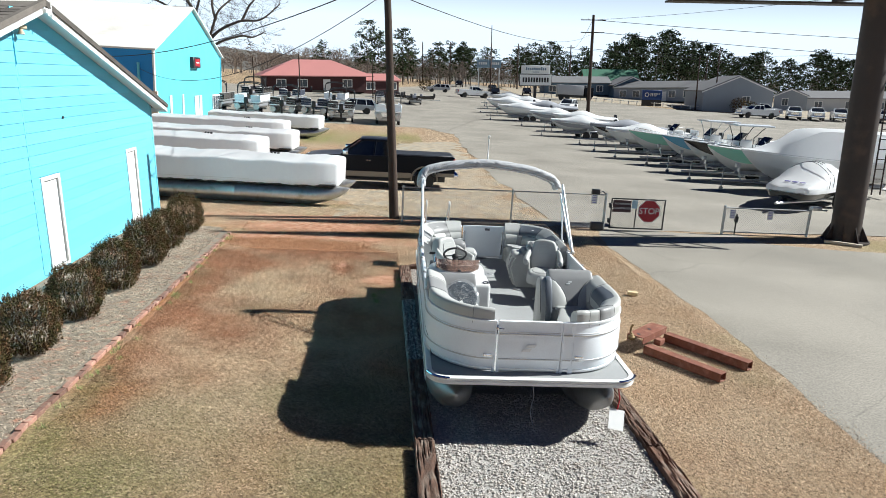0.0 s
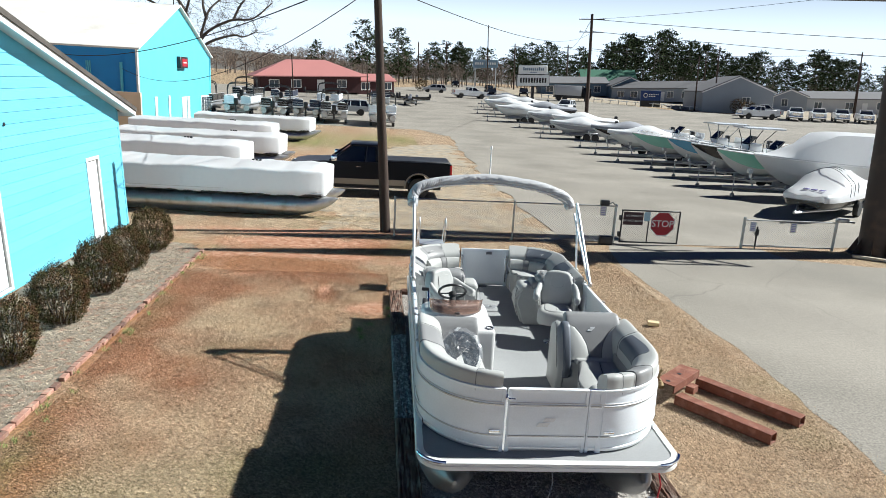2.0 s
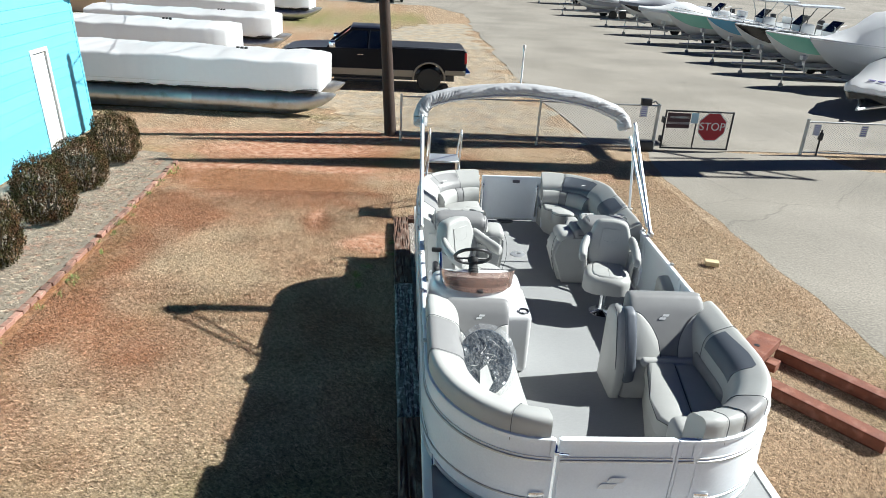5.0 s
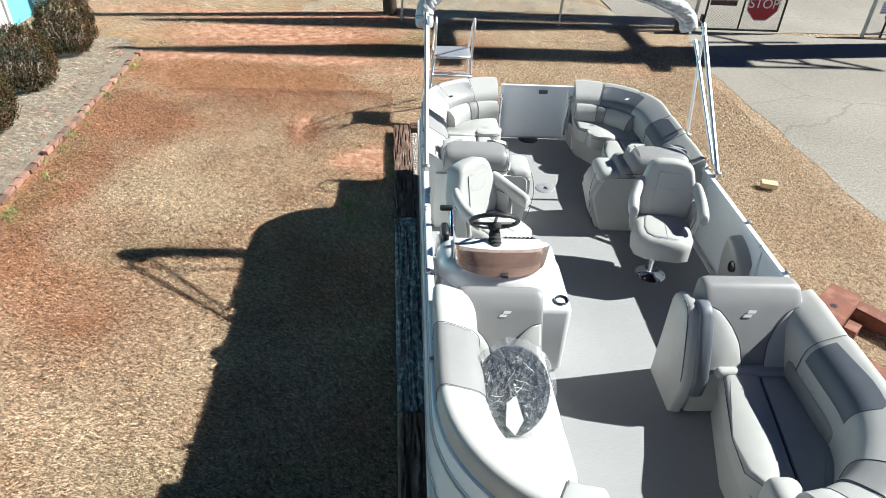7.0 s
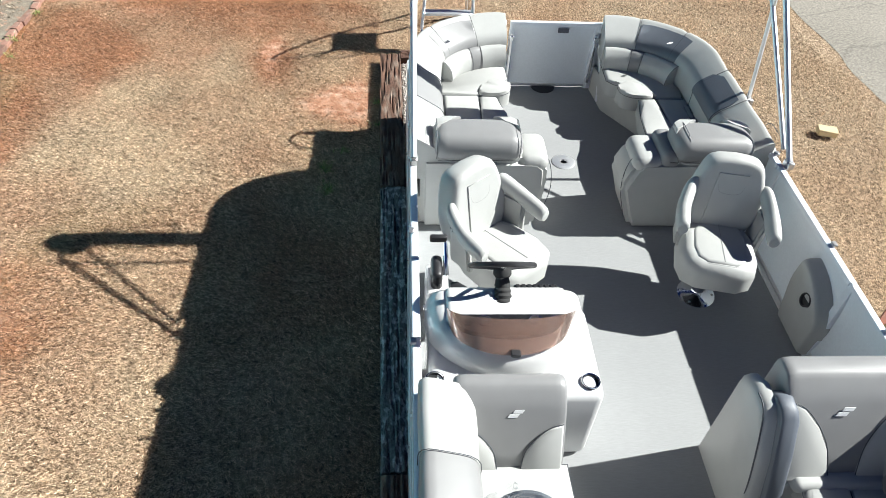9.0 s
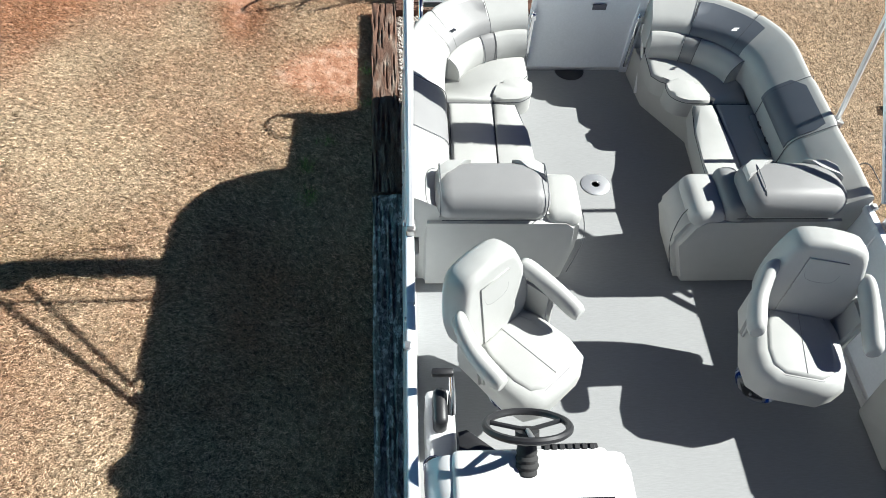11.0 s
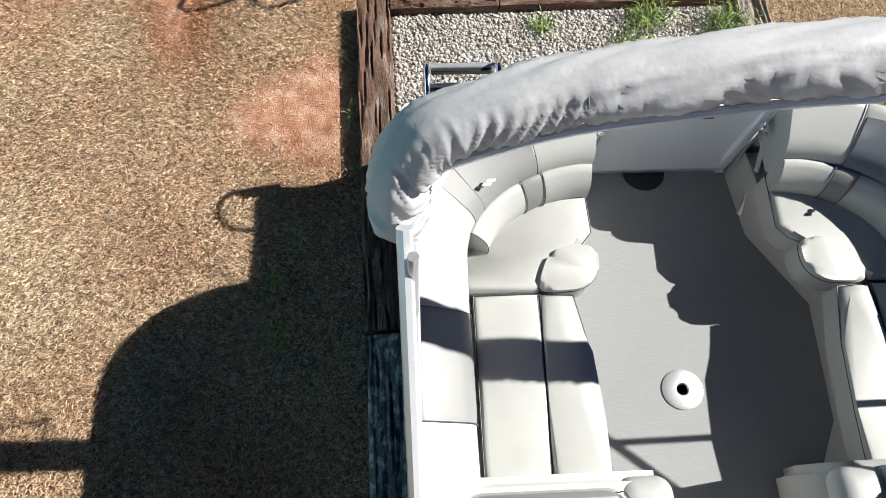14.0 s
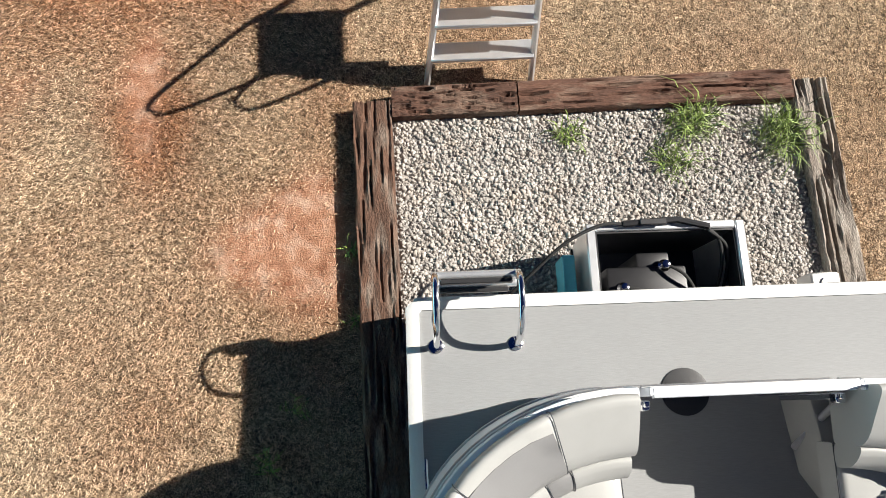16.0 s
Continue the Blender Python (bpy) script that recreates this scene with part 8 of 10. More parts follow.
def trailer_boat(kind, side_material, label, L=6.4, B=1.16, bow=1.95, stern=1.55, keel=0.62, motor=BLACK):
    """Bow at the origin, stern towards +x, on a two-axle trailer."""
    s = thing("trailer_boat", (0, 0, 0), label, "boat", "boats on trailers in the lot")
    N = 16
    us = [(i / N) ** 1.25 for i in range(N + 1)]
    low, mid, rim = [], [], []
    for u in us:
        b, k, t = hull_line(u, L, B, bow, stern, keel)
        c = k + (t - k) * 0.42
        x = u * L
        f = b * (0.46 + 0.40 * min(1.0, u / 0.42))
        low.append([(x, -f, c), (x, -f * 0.64, k + (c - k) * 0.45), (x, 0, k), (x, f * 0.64, k + (c - k) * 0.45), (x, f, c)])
        mid.append((x, b, c, t, f))
    bm = bmesh.new()
    rows = ring(bm, low, False, False)
    bm.faces.new(rows[-1])
    part("hull_bottom", bm, HULL_WHITE, s)
    for sg in (-1, 1):
        bm = bmesh.new()
        ring(bm, [[(x, sg * f, c), (x, sg * (0.42 * f + 0.58 * b), c + (t - c) * 0.5), (x, sg * b, t)] for x, b, c, t, f in mid], False, False)
        part("hull_side", bm, side_material, s)
        bm = bmesh.new()
        tube(bm, [(x, sg * b, t) for x, b, c, t, f in mid], 0.03, 6)
        part("rub_rail", bm, HULL_WHITE, s)
    bm = bmesh.new()
    b, k, t = hull_line(1, L, B, bow, stern, keel)
    c = k + (t - k) * 0.42
    bm.faces.new([bm.verts.new(p) for p in ((L, -b * 0.86, c), (L, b * 0.86, c), (L, b, t), (L, -b, t))])
    part("transom", bm, HULL_WHITE, s)
    bm = bmesh.new()
    ring(bm, [[(x, -b, t), (x, -b * 0.8, t - 0.02), (x, 0, t + (0.05 if x < L * 0.3 else -0.30)), (x, b * 0.8, t - 0.02), (x, b, t)] for x, b, c, t, f in mid], False, False)
    part("deck", bm, HULL_WHITE, s)
    if kind in ("console", "ttop"):
        bm = bmesh.new()
        box(bm, L * 0.46, L * 0.58, -0.38, 0.38, stern - 0.4, stern + 0.55, 0.07, 2)
        cs = part("console", bm, HULL_WHITE, s)
        bm = bmesh.new()
        prism(bm, [(L * 0.45, stern + 0.5), (L * 0.47, stern + 0.5), (L * 0.53, stern + 0.95), (L * 0.515, stern + 0.95)], "y", -0.36, 0.36)
        part("windscreen", bm, CAR_GLASS, s)
        bm = bmesh.new()
        box(bm, L * 0.64, L * 0.73, -0.5, 0.5, stern - 0.3, stern + 0.28, 0.05, 2)
        box(bm, L * 0.71, L * 0.74, -0.5, 0.5, stern + 0.25, stern + 0.6, 0.04, 2)
        part("helm_seat", bm, HULL_WHITE, s)
        bm = bmesh.new()
        tube(bm, [(L * 0.05, 0, bow + 0.02), (L * 0.1, -B * 0.42, bow + 0.16), (L * 0.28, -B * 0.8, bow - 0.02)], 0.015, 6)
        tube(bm, [(L * 0.05, 0, bow + 0.02), (L * 0.1, B * 0.42, bow + 0.16), (L * 0.28, B * 0.8, bow - 0.02)], 0.015, 6)
        part("bow_rail", bm, CHROME, s)
        if kind == "ttop":
            bm = bmesh.new()
            ring(bm, [[(x, y, stern + 1.42 + 0.05 * math.cos(y * 1.6)) for y in (-0.85, -0.45, 0, 0.45, 0.85)] + [(x, y, stern + 1.36) for y in (0.85, 0, -0.85)] for x in (L * 0.40, L * 0.45, L * 0.68, L * 0.72)])
            part("hardtop", bm, HULL_WHITE, s)
        for sg in (-1, 1):
            for xa, xb in ((0.46, 0.43), (0.58, 0.66)):
                bm = bmesh.new()
                tube(bm, [(L * xa, sg * 0.42, stern - 0.2), (L * xa, sg * 0.46, stern + 0.7), (L * xb, sg * 0.66, stern + (1.38 if kind == "ttop" else 0.75))], 0.024, 6)
                part("frame_tube", bm, NEAR_BLACK if side_material is NEAR_BLACK else GALV, s)
    else:
        fm = {"wrap": WRAP, "cover": WRAP, "grey": COVER_GREY}[kind]
        bm = bmesh.new()
        loops = []
        for i, u in enumerate(us):
            b, k, t = hull_line(u, L, B, bow, stern, keel)
            if kind == "wrap":
                top = bow + 0.06 + 1.12 * min(1, max(0, (u - 0.08) / 0.36)) * (1 - 0.10 * max(0, u - 0.7))
            else:
                top = t + 0.10 + 0.48 * math.exp(-((u - 0.48) / 0.2) ** 2) + 0.16 * u
            x = u * L + (0.15 if i == N else (-0.04 if i == 0 else 0))
            w = b + 0.03
            ww = min(w, 1.05) * (0.90 if kind == "wrap" else 0.72)
            if kind == "wrap":
                k = min(1.0, max(0.0, (u - 0.16) / 0.26))
                k = k * k * (3 - 2 * k)
                half = [(w, t - 0.05), (w * 0.99, t + 0.03), (w * (0.55 + 0.36 * k), t + (top - t) * (0.48 + 0.46 * k)), (w * (0.24 + 0.26 * k), t + (top - t) * (0.80 + 0.19 * k))]
            else:
                half = [(w, t - 0.16), (w, t + 0.03), (ww, t + (top - t) * 0.72), (ww * 0.5, top - 0.03)]
            half = [(y, z + 0.03 * noise.noise((x, y, z)) * (y < w * 0.9)) for y, z in half]
            loops.append([(x, -y, z) for y, z in half] + [(x, 0, top + 0.02)] + [(x, y, z) for y, z in reversed(half)])
        ring(bm, loops, False, False)
        bm.faces.new([v for v in bm.verts[-9:]])
        part("boat_cover", bm, fm, s, "white shrink film" if fm is WRAP else "grey canvas cover", 24 if kind == "wrap" else 60)
    bm = bmesh.new()
    box(bm, L + 0.05, L + 0.32, -0.16, 0.16, stern + 0.02, stern + 0.52, 0.07, 2)
    box(bm, L + 0.10, L + 0.26, -0.09, 0.09, 0.55, stern + 0.05, 0.03, 1)
    part("outboard_motor", bm, motor, s, "outboard motor")
    for sg in (-1, 1):
        bm = bmesh.new()
        tube(bm, [(-1.0, 0.0, 0.50), (0.6, sg * 0.35, 0.50), (1.6, sg * 0.75, 0.50), (L + 0.1, sg * 0.75, 0.50)], 0.05, 6)
        part("trailer_rail", bm, TRAILER, s)
        bm = bmesh.new()
        box(bm, L * 0.5 - 0.4, L * 0.5 + 1.45, sg * 0.98, sg * 1.24, 0.70, 0.75, 0.02, 1)
        part("fender", bm, TRAILER, s)
        bm = bmesh.new()
        box(bm, 1.4, L - 0.2, sg * 0.5, sg * 0.6, 0.55, 0.70)
        part("bunk", bm, COVER_GREY, s)
    for x in (1.7, L * 0.5 + 0.2, L * 0.5 + 1.0, L - 0.1):
        bm = bmesh.new()
        box(bm, x - 0.05, x + 0.05, -1.05, 1.05, 0.40, 0.50)
        part("cross_member", bm, TRAILER, s)
    bm = bmesh.new()
    tube(bm, [(-1.3, 0, 0.50), (-0.9, 0, 0.50), (0.4, 0, 0.52)], 0.055, 6)
    tube(bm, [(0.15, 0, 0.5), (-0.1, 0, 1.25)], 0.04, 6)
    box(bm, -0.2, 0.0, -0.12, 0.12, 1.15, 1.35, 0.02, 1)
    part("winch_post", bm, TRAILER, s)
    bm = bmesh.new()
    tube(bm, [(-0.75, 0.09, 0.10), (-0.75, 0.09, 0.95)], 0.03, 8)
    lathe(bm, (0, 0, -0.035), [(0.09, 0), (0.10, 0.02), (0.10, 0.05), (0.09, 0.07)], 12, pose(-0.75, 0.09, 0.10, 90, 0, 0))
    part("jack", bm, GALV, s, "trailer jack with a small wheel")
    bm = bmesh.new()
    box(bm, -0.06, -0.055, -0.12, 0.08, 0.95, 1.2, 0, 1)
    part("price_tag", bm, PAPER, s, "white price tag")
    wheels(s, [(L * 0.5 + q, y) for q in (0.1, 0.9) for y in (-1.1, 1.1)], 0.33, 0.2)
    return s


BW = {"wrap": trailer_boat("wrap", HULL_WHITE, "large white shrink-wrapped cruiser on a trailer", 7.4, 1.28, 2.05, 1.75),
      "mint": trailer_boat("console", MINT, "mint-green open console boat on a trailer"),
      "black": trailer_boat("ttop", NEAR_BLACK, "black-hulled boat with a hardtop on a trailer", 6.8),
      "blue": trailer_boat("ttop", SKY_BLUE, "blue-hulled console boat with a hardtop on a trailer"),
      "cover": trailer_boat("cover", HULL_WHITE, "white covered runabout on a trailer", 6.2, 1.14, 1.75, 1.45),
      "grey": trailer_boat("grey", NEAR_BLACK, "runabout under a grey cover on a trailer", 6.6, 1.16, 1.75, 1.45),
      "white": trailer_boat("cover", COVER_GREY, "grey and white covered boat on a trailer", 6.0, 1.1, 1.6, 1.35)}
BW["wrap"].matrix_basis = pose(17.55, 32.2, 0, 0, 0, -1)
BW["mint"].matrix_basis = pose(17.35, 35.4, 0, 0, 0, 1)
BW["black"].matrix_basis = pose(17.5, 38.7, 0, 0, 0, 0)
BW["blue"].matrix_basis = pose(17.6, 42.2, 0, 0, 0, 1)
copy_thing(BW["mint"], pose(16.7, 45.7, 0, 0, 0, 1))
BW["cover"].matrix_basis = pose(16.6, 50.2, 0, 0, 0, 2)
BW["grey"].matrix_basis = pose(17.0, 55.5, 0, 0, 0, 2)
BW["white"].matrix_basis = pose(15.4, 62.5, 0.02, 0, 0, 3)
for i, (k, x, y) in enumerate((("cover", 16.8, 67.5), ("white", 15.6, 73.0), ("cover", 13.2, 79.5), ("grey", 17.0, 84.0), ("cover", 13.5, 90.0), ("white", 17.5, 97.0), ("cover", 16.0, 104.0))):
    copy_thing(BW[k], pose(x, y, rise(x, y), 0, 0, 2 + i))


def near_runabout():
    """A low runabout in white film strapped over its tower; bow at the origin, stern towards +x."""
    s = thing("wrapped_runabout", (0, 0, 0), "low black-hulled runabout in white shrink wrap with grey straps", "boat")
    shape = ((0.0, 0.72, 1.02), (0.12, 0.86, 1.10), (0.8, 1.02, 1.22), (1.7, 1.14, 1.38), (2.3, 1.17, 1.66), (2.8, 1.18, 1.88), (3.6, 1.18, 1.90), (4.4, 1.16, 1.70), (5.5, 1.10, 1.46), (5.6, 1.08, 1.30))
    bm = bmesh.new()
    ring(bm, [[(x, -b, 0.80), (x, -b * 1.02, 0.98 + 0.02 * noise.noise((x * 2, 0, 1))), (x, -b * 0.82, 0.55 * t + 0.50), (x, -b * 0.4, t - 0.04), (x, 0, t + 0.03 * noise.noise((x * 1.7, 3, 1))), (x, b * 0.4, t - 0.04), (x, b * 0.82, 0.55 * t + 0.50), (x, b * 1.02, 0.98), (x, b, 0.80)] for x, b, t in shape])
    part("shrink_film", bm, WRAP, s, "white shrink film with marker scrawl", 50)
    bm = bmesh.new()
    ring(bm, [[(x, -b * 0.97, 0.84), (x, -b * 0.8, 0.55), (x, 0, 0.42 if x > 0.5 else 0.7), (x, b * 0.8, 0.55), (x, b * 0.97, 0.84)] for x, b, t in shape])
    part("hull", bm, NEAR_BLACK, s, "black hull")
    for k in (0.0, 0.5, 1.0):
        bm = bmesh.new()
        tube(bm, smooth_line([(1.5 + k, -1.17, 1.0), (2.0 + k, -0.95, 1.5), (2.6 + k * 0.8, 0.0, 1.95), (2.9 + k * 0.8, 0.95, 1.55), (2.9 + k, 1.18, 1.0)], 8), 0.013, 6)
        part("strap", bm, STRAP, s, "grey strap over the film")
    bm = bmesh.new()
    for k in range(2):
        for j in range(3):
            box(bm, 0.5 + 0.14 * k, 0.56 + 0.14 * k, -0.5 + 0.3 * j, -0.3 + 0.3 * j, 1.20, 1.225)
    part("marker_scrawl", bm, LILAC, s)
    for sg in (-1, 1):
        bm = bmesh.new()
        tube(bm, [(-1.0, 0.0, 0.42), (0.5, sg * 0.35, 0.42), (1.6, sg * 0.7, 0.42), (5.4, sg * 0.7, 0.42)], 0.05, 6)
        part("trailer_rail", bm, TRAILER, s)
    wheels(s, [(3.4, -1.05), (3.4, 1.05)], 0.33, 0.2)
    s.matrix_basis = pose(16.7, 26.66, 0, 0, 0, 40)


near_runabout()


# ---- pontoon boats on trailers at the back of the lot ----
def stern_pontoon(material, label, arm):
    """Stern to -y at the origin."""
    s = thing("trailered_pontoon_boat", (0, 0, 0), label, "boat", "pontoon boats on trailers")
    for x in (-0.9, 0.9):
        bm = bmesh.new()
        ring(bm, [[(x + r * math.cos(a), y, 0.85 + dz + r * math.sin(a)) for a in [6.283 * k / 14 for k in range(14)]] for r, dz, y in ((0.28, 0, 0), (0.31, 0, 0.1), (0.31, 0, 5.4), (0.2, 0.1, 6.2), (0.03, 0.25, 6.6))])
        part("pontoon", bm, ALU_DULL, s)
        bm = bmesh.new()
        tube(bm, [(x * 0.9, -0.3, 0.5), (x * 0.9, 6.5, 0.5)], 0.05, 6)
        part("trailer_rail", bm, TRAILER, s)
        for y0, y1 in ((0.5, 2.6), (2.7, 4.6), (4.7, 6.4)):
            bm = bmesh.new()
            box(bm, x * 1.36 - 0.02, x * 1.36 + 0.02, y0, y1, 1.32, 1.92, 0.01, 1)
            part("fence_panel", bm, material, s)
        bm = bmesh.new()
        tube(bm, [(x * 1.36, 0.5, 1.96), (x * 1.36, 6.4, 1.96)], 0.025, 6)
        part("top_rail", bm, ALU, s)
        bm = bmesh.new()
        box(bm, x * 0.75 - 0.3, x * 0.75 + 0.3, 0.5, 1.4, 1.3, 1.98, 0.08, 2)
        part("lounge", bm, VINYL, s)
    for x0, x1 in ((-1.22, -0.3), (0.3, 1.22)):
        bm = bmesh.new()
        box(bm, x0, x1, 0.46, 0.5, 1.32, 1.92, 0.01, 1)
        part("stern_panel", bm, material, s)
        for z in (1.05, 1.2, 1.5, 1.7):
            bm = bmesh.new()
            tube(bm, [(x0, -0.05, z), (x1, -0.05, z)], 0.018, 5)
            part("guard_rail", bm, ALU, s)
    bm = bmesh.new()
    box(bm, -1.25, 1.25, 0, 6.6, 1.2, 1.3, 0.01, 1)
    part("deck", bm, ALU, s)
    bm = bmesh.new()
    box(bm, -0.2, 0.2, -0.45, -0.05, 1.15, 1.75, 0.09, 2)
    box(bm, -0.09, 0.09, -0.4, -0.15, 0.45, 1.2, 0.03, 1)
    part("outboard_motor", bm, BLACK, s, "black outboard motor")
    for y, h in ((1.8, 3.0), (2.3, 3.1)) if arm else ():
        bm = bmesh.new()
        tube(bm, smooth_line([(-1.24, 2.0, 1.95), (-1.2, y, h - 0.25), (-0.9, y, h), (0, y, h + 0.1), (0.9, y, h), (1.2, y, h - 0.25), (1.24, 2.0, 1.95)], 5), 0.045, 6)
        part("bimini_frame", bm, BLACK, s, "folded black bimini frame")
    for y in (0.3, 2.4, 5.0):
        bm = bmesh.new()
        box(bm, -1.1, 1.1, y, y + 0.08, 0.42, 0.52)
        part("cross_member", bm, TRAILER, s)
    wh = [(x, y) for x in (-1.05, 1.05) for y in (1.2, 2.0)]
    for x, y in wh:
        bm = bmesh.new()
        lathe(bm, (0, 0, 0), [(0.18, -0.1), (0.30, -0.1), (0.33, -0.06), (0.33, 0.06), (0.30, 0.1), (0.18, 0.1), (0.0, 0.08)], 16, pose(x, y, 0.33, 0, 90, 0))
        part("wheel", bm, RUBBER, s)
    return s


PW = [stern_pontoon(NEAR_BLACK, "black-panelled pontoon boat on a trailer, stern outwards", True), stern_pontoon(PANEL, "white-panelled pontoon boat on a trailer, stern outwards", True), stern_pontoon(mat("panel_navy", (0.02, 0.03, 0.06), 0.4), "navy-panelled pontoon boat on a trailer, stern outwards", False)]
PW[0].matrix_basis = pose(-3.9, 67.0, 0.12, 0, 0, 2)
PW[1].matrix_basis = pose(0.6, 66.0, 0.1, 0, 0, 2)
PW[2].matrix_basis = pose(-8.2, 69.0, 0.2, 0, 0, 0)
for i, (k, x, y) in enumerate(((0, -9.6, 68.2), (1, -13.2, 69.5), (0, -16.8, 70.0), (1, -5.6, 82.0), (2, -10.5, 84.0), (0, -15.5, 84.5), (2, 0.4, 92.0))):
    if k == 2 and i == 4:
        x -= 0.5
    copy_thing(PW[k], pose(x, y, rise(x, y), 0, 0, (i * 7) % 5 - 2))
PW[2].matrix_basis = pose(-6.6, 68.2, 0.2, 0, 0, 1)


def jon_boat():
    s = thing("jon_boat", (0, 0, 0), "small dark fishing boat on a trailer", "boat", "fishing boats in the lot")
    bm = bmesh.new()
    ring(bm, [[(x, -b, t), (x, -b * 0.8, k), (x, b * 0.8, k), (x, b, t)] for x, b, k, t in ((0, 0.1, 0.85, 1.05), (0.6, 0.5, 0.65, 1.0), (1.8, 0.75, 0.6, 0.95), (4.6, 0.78, 0.6, 0.95))], False, False)
    part("hull", bm, NEAR_BLACK, s)
    bm = bmesh.new()
    box(bm, 0.3, 4.5, -0.6, 0.6, 0.8, 0.86)
    box(bm, 2.6, 2.9, -0.25, 0.25, 0.85, 1.3, 0.04, 1)
    part("deck", bm, COVER_GREY, s)
    bm = bmesh.new()
    box(bm, 4.6, 4.9, -0.16, 0.16, 0.85, 1.45, 0.05, 1)
    part("outboard_motor", bm, BLACK, s)
    bm = bmesh.new()
    box(bm, -1.2, 4.6, -0.05, 0.05, 0.42, 0.5)
    box(bm, 2.0, 2.1, -0.8, 0.8, 0.35, 0.6)
    part("trailer_frame", bm, TRAILER, s)
    wheels(s, [(2.2, -0.8), (2.2, 0.8)], 0.28, 0.16)
    return s


jb = jon_boat()
jb.matrix_basis = pose(3.0, 104, rise(3, 104), 0, 0, 10)
for x, y, a in ((7.5, 105, 190), (-1.5, 106, 5), (-6, 107, 185), (5.0, 98, 100)):
    copy_thing(jb, pose(x, y, rise(x, y), 0, 0, a))


# ---- parked vehicles beyond ----
def suv(material, label):
    s = thing("suv", (0, 0, 0), label, "car", "parked cars")
    out = [(2.3, 0.5), (2.35, 1.0), (-1.3, 1.05), (-2.2, 0.95), (-2.35, 0.6), (-2.2, 0.4)] + arch(-1.45, 0.36, 0.42, 172, 8, 6) + arch(1.4, 0.36, 0.42, 172, 8, 6)
    bm = bmesh.new()
    prism(bm, out, "y", -0.92, 0.92, 0.04)
    part("body", bm, material, s)
    bm = bmesh.new()
    ring(bm, [[(-1.35, -0.88, 1.0), (2.3, -0.88, 1.0), (2.3, 0.88, 1.0), (-1.35, 0.88, 1.0)], [(-0.5, -0.7, 1.6), (1.95, -0.7, 1.6), (1.95, 0.7, 1.6), (-0.5, 0.7, 1.6)]])
    part("windows", bm, CAR_GLASS, s, "dark glass")
    bm = bmesh.new()
    box(bm, -0.55, 2.0, -0.73, 0.73, 1.57, 1.67, 0.05, 2)
    part("roof", bm, material, s)
    for y in (-1, 1):
        for a, b in ((-1.3, -0.5), (0.2, 0.25), (1.3, 1.25), (2.25, 1.95)):
            bm = bmesh.new()
            tube(bm, [(a, y * 0.89, 1.02), (b, y * 0.72, 1.6)], 0.045, 5)
            part("pillar", bm, material, s)
        bm = bmesh.new()
        box(bm, 2.28, 2.37, y * 0.65, y * 0.9, 0.75, 0.98, 0.02, 1)
        part("tail_light", bm, TAIL, s)
        bm = bmesh.new()
        box(bm, -2.38, -2.2, y * 0.55, y * 0.86, 0.7, 0.85, 0.02, 1)
        part("headlight", bm, LAMP, s)
    wheels(s, [(x, y) for x in (-1.45, 1.4) for y in (-0.82, 0.82)], 0.35, 0.22)
    return s


SILVER = paint("silver_paint", (0.42, 0.43, 0.45))
wt = pickup(CAR_WHITE, "white crew-cab pickup parked across the road", None, "white trucks across the road")
wt.matrix_basis = pose(58.2, 104.0, rise(58, 104), 0, 0, 4)
for x, y, a in ((64.5, 104.6, 62), (68.0, 104.2, 62), (71.8, 104.2, 62), (75.6, 104.0, 62), (79.4, 104, 62), (83.0, 104, 62), (87.0, 103.5, 62), (62.5, 110.5, 150)):
    copy_thing(wt, pose(x, y, rise(x, y), 0, 0, a))
copy_thing(wt, pose(16.6, 129.0, rise(16.6, 129), 0, 0, 190))
sv = suv(CAR_WHITE, "white passenger van on the lot")
sv.matrix_basis = pose(27.9, 103.5, rise(27.9, 103.5), 0, 0, 60)
s2 = suv(SILVER, "silver car parked among the boats")
s2.matrix_basis = pose(-3.2, 79, rise(-3, 79), 0, 0, 8)
copy_thing(s2, pose(11.5, 146, rise(11.5, 146), 0, 0, 4))
s3 = suv(NEAR_BLACK, "dark car at the roadside")
s3.matrix_basis = pose(74.0, 92.0, rise(74, 92), 0, 0, 10)
for x, y, a in ((80.5, 90.5, 5), (22.5, 140, 80), (25.0, 160, 85), (20.0, 185, 85), (31.0, 150, 80)):
    copy_thing(s3, pose(x, y, rise(x, y), 0, 0, a))


def box_truck():
    s = thing("tank_truck", (37.5, 137, rise(37.5, 137)), "grey tipper truck on the road", "truck")
    z = rise(37.5, 137)
    bm = bmesh.new()
    box(bm, 34.5, 39.6, 136, 138.4, z + 1.1, z + 3.0, 0.1, 2)
    part("load_body", bm, SILVER, s)
    bm = bmesh.new()
    box(bm, 39.8, 41.6, 136, 138.4, z + 0.8, z + 2.7, 0.2, 2)
    part("cab", bm, NAVY, s)
    bm = bmesh.new()
    box(bm, 34.5, 41.5, 136.4, 138, z + 0.6, z + 1.1)
    part("chassis", bm, BLACK, s)
    for x in (35.2, 36.4, 40.8):
        bm = bmesh.new()
        lathe(bm, (0, 0, 0), [(0.2, -0.15), (0.5, -0.15), (0.5, 0.15), (0.2, 0.15)], 16, pose(x, 136.3, z + 0.5, 90, 0, 0))
        part("wheel", bm, RUBBER, s)


box_truck()


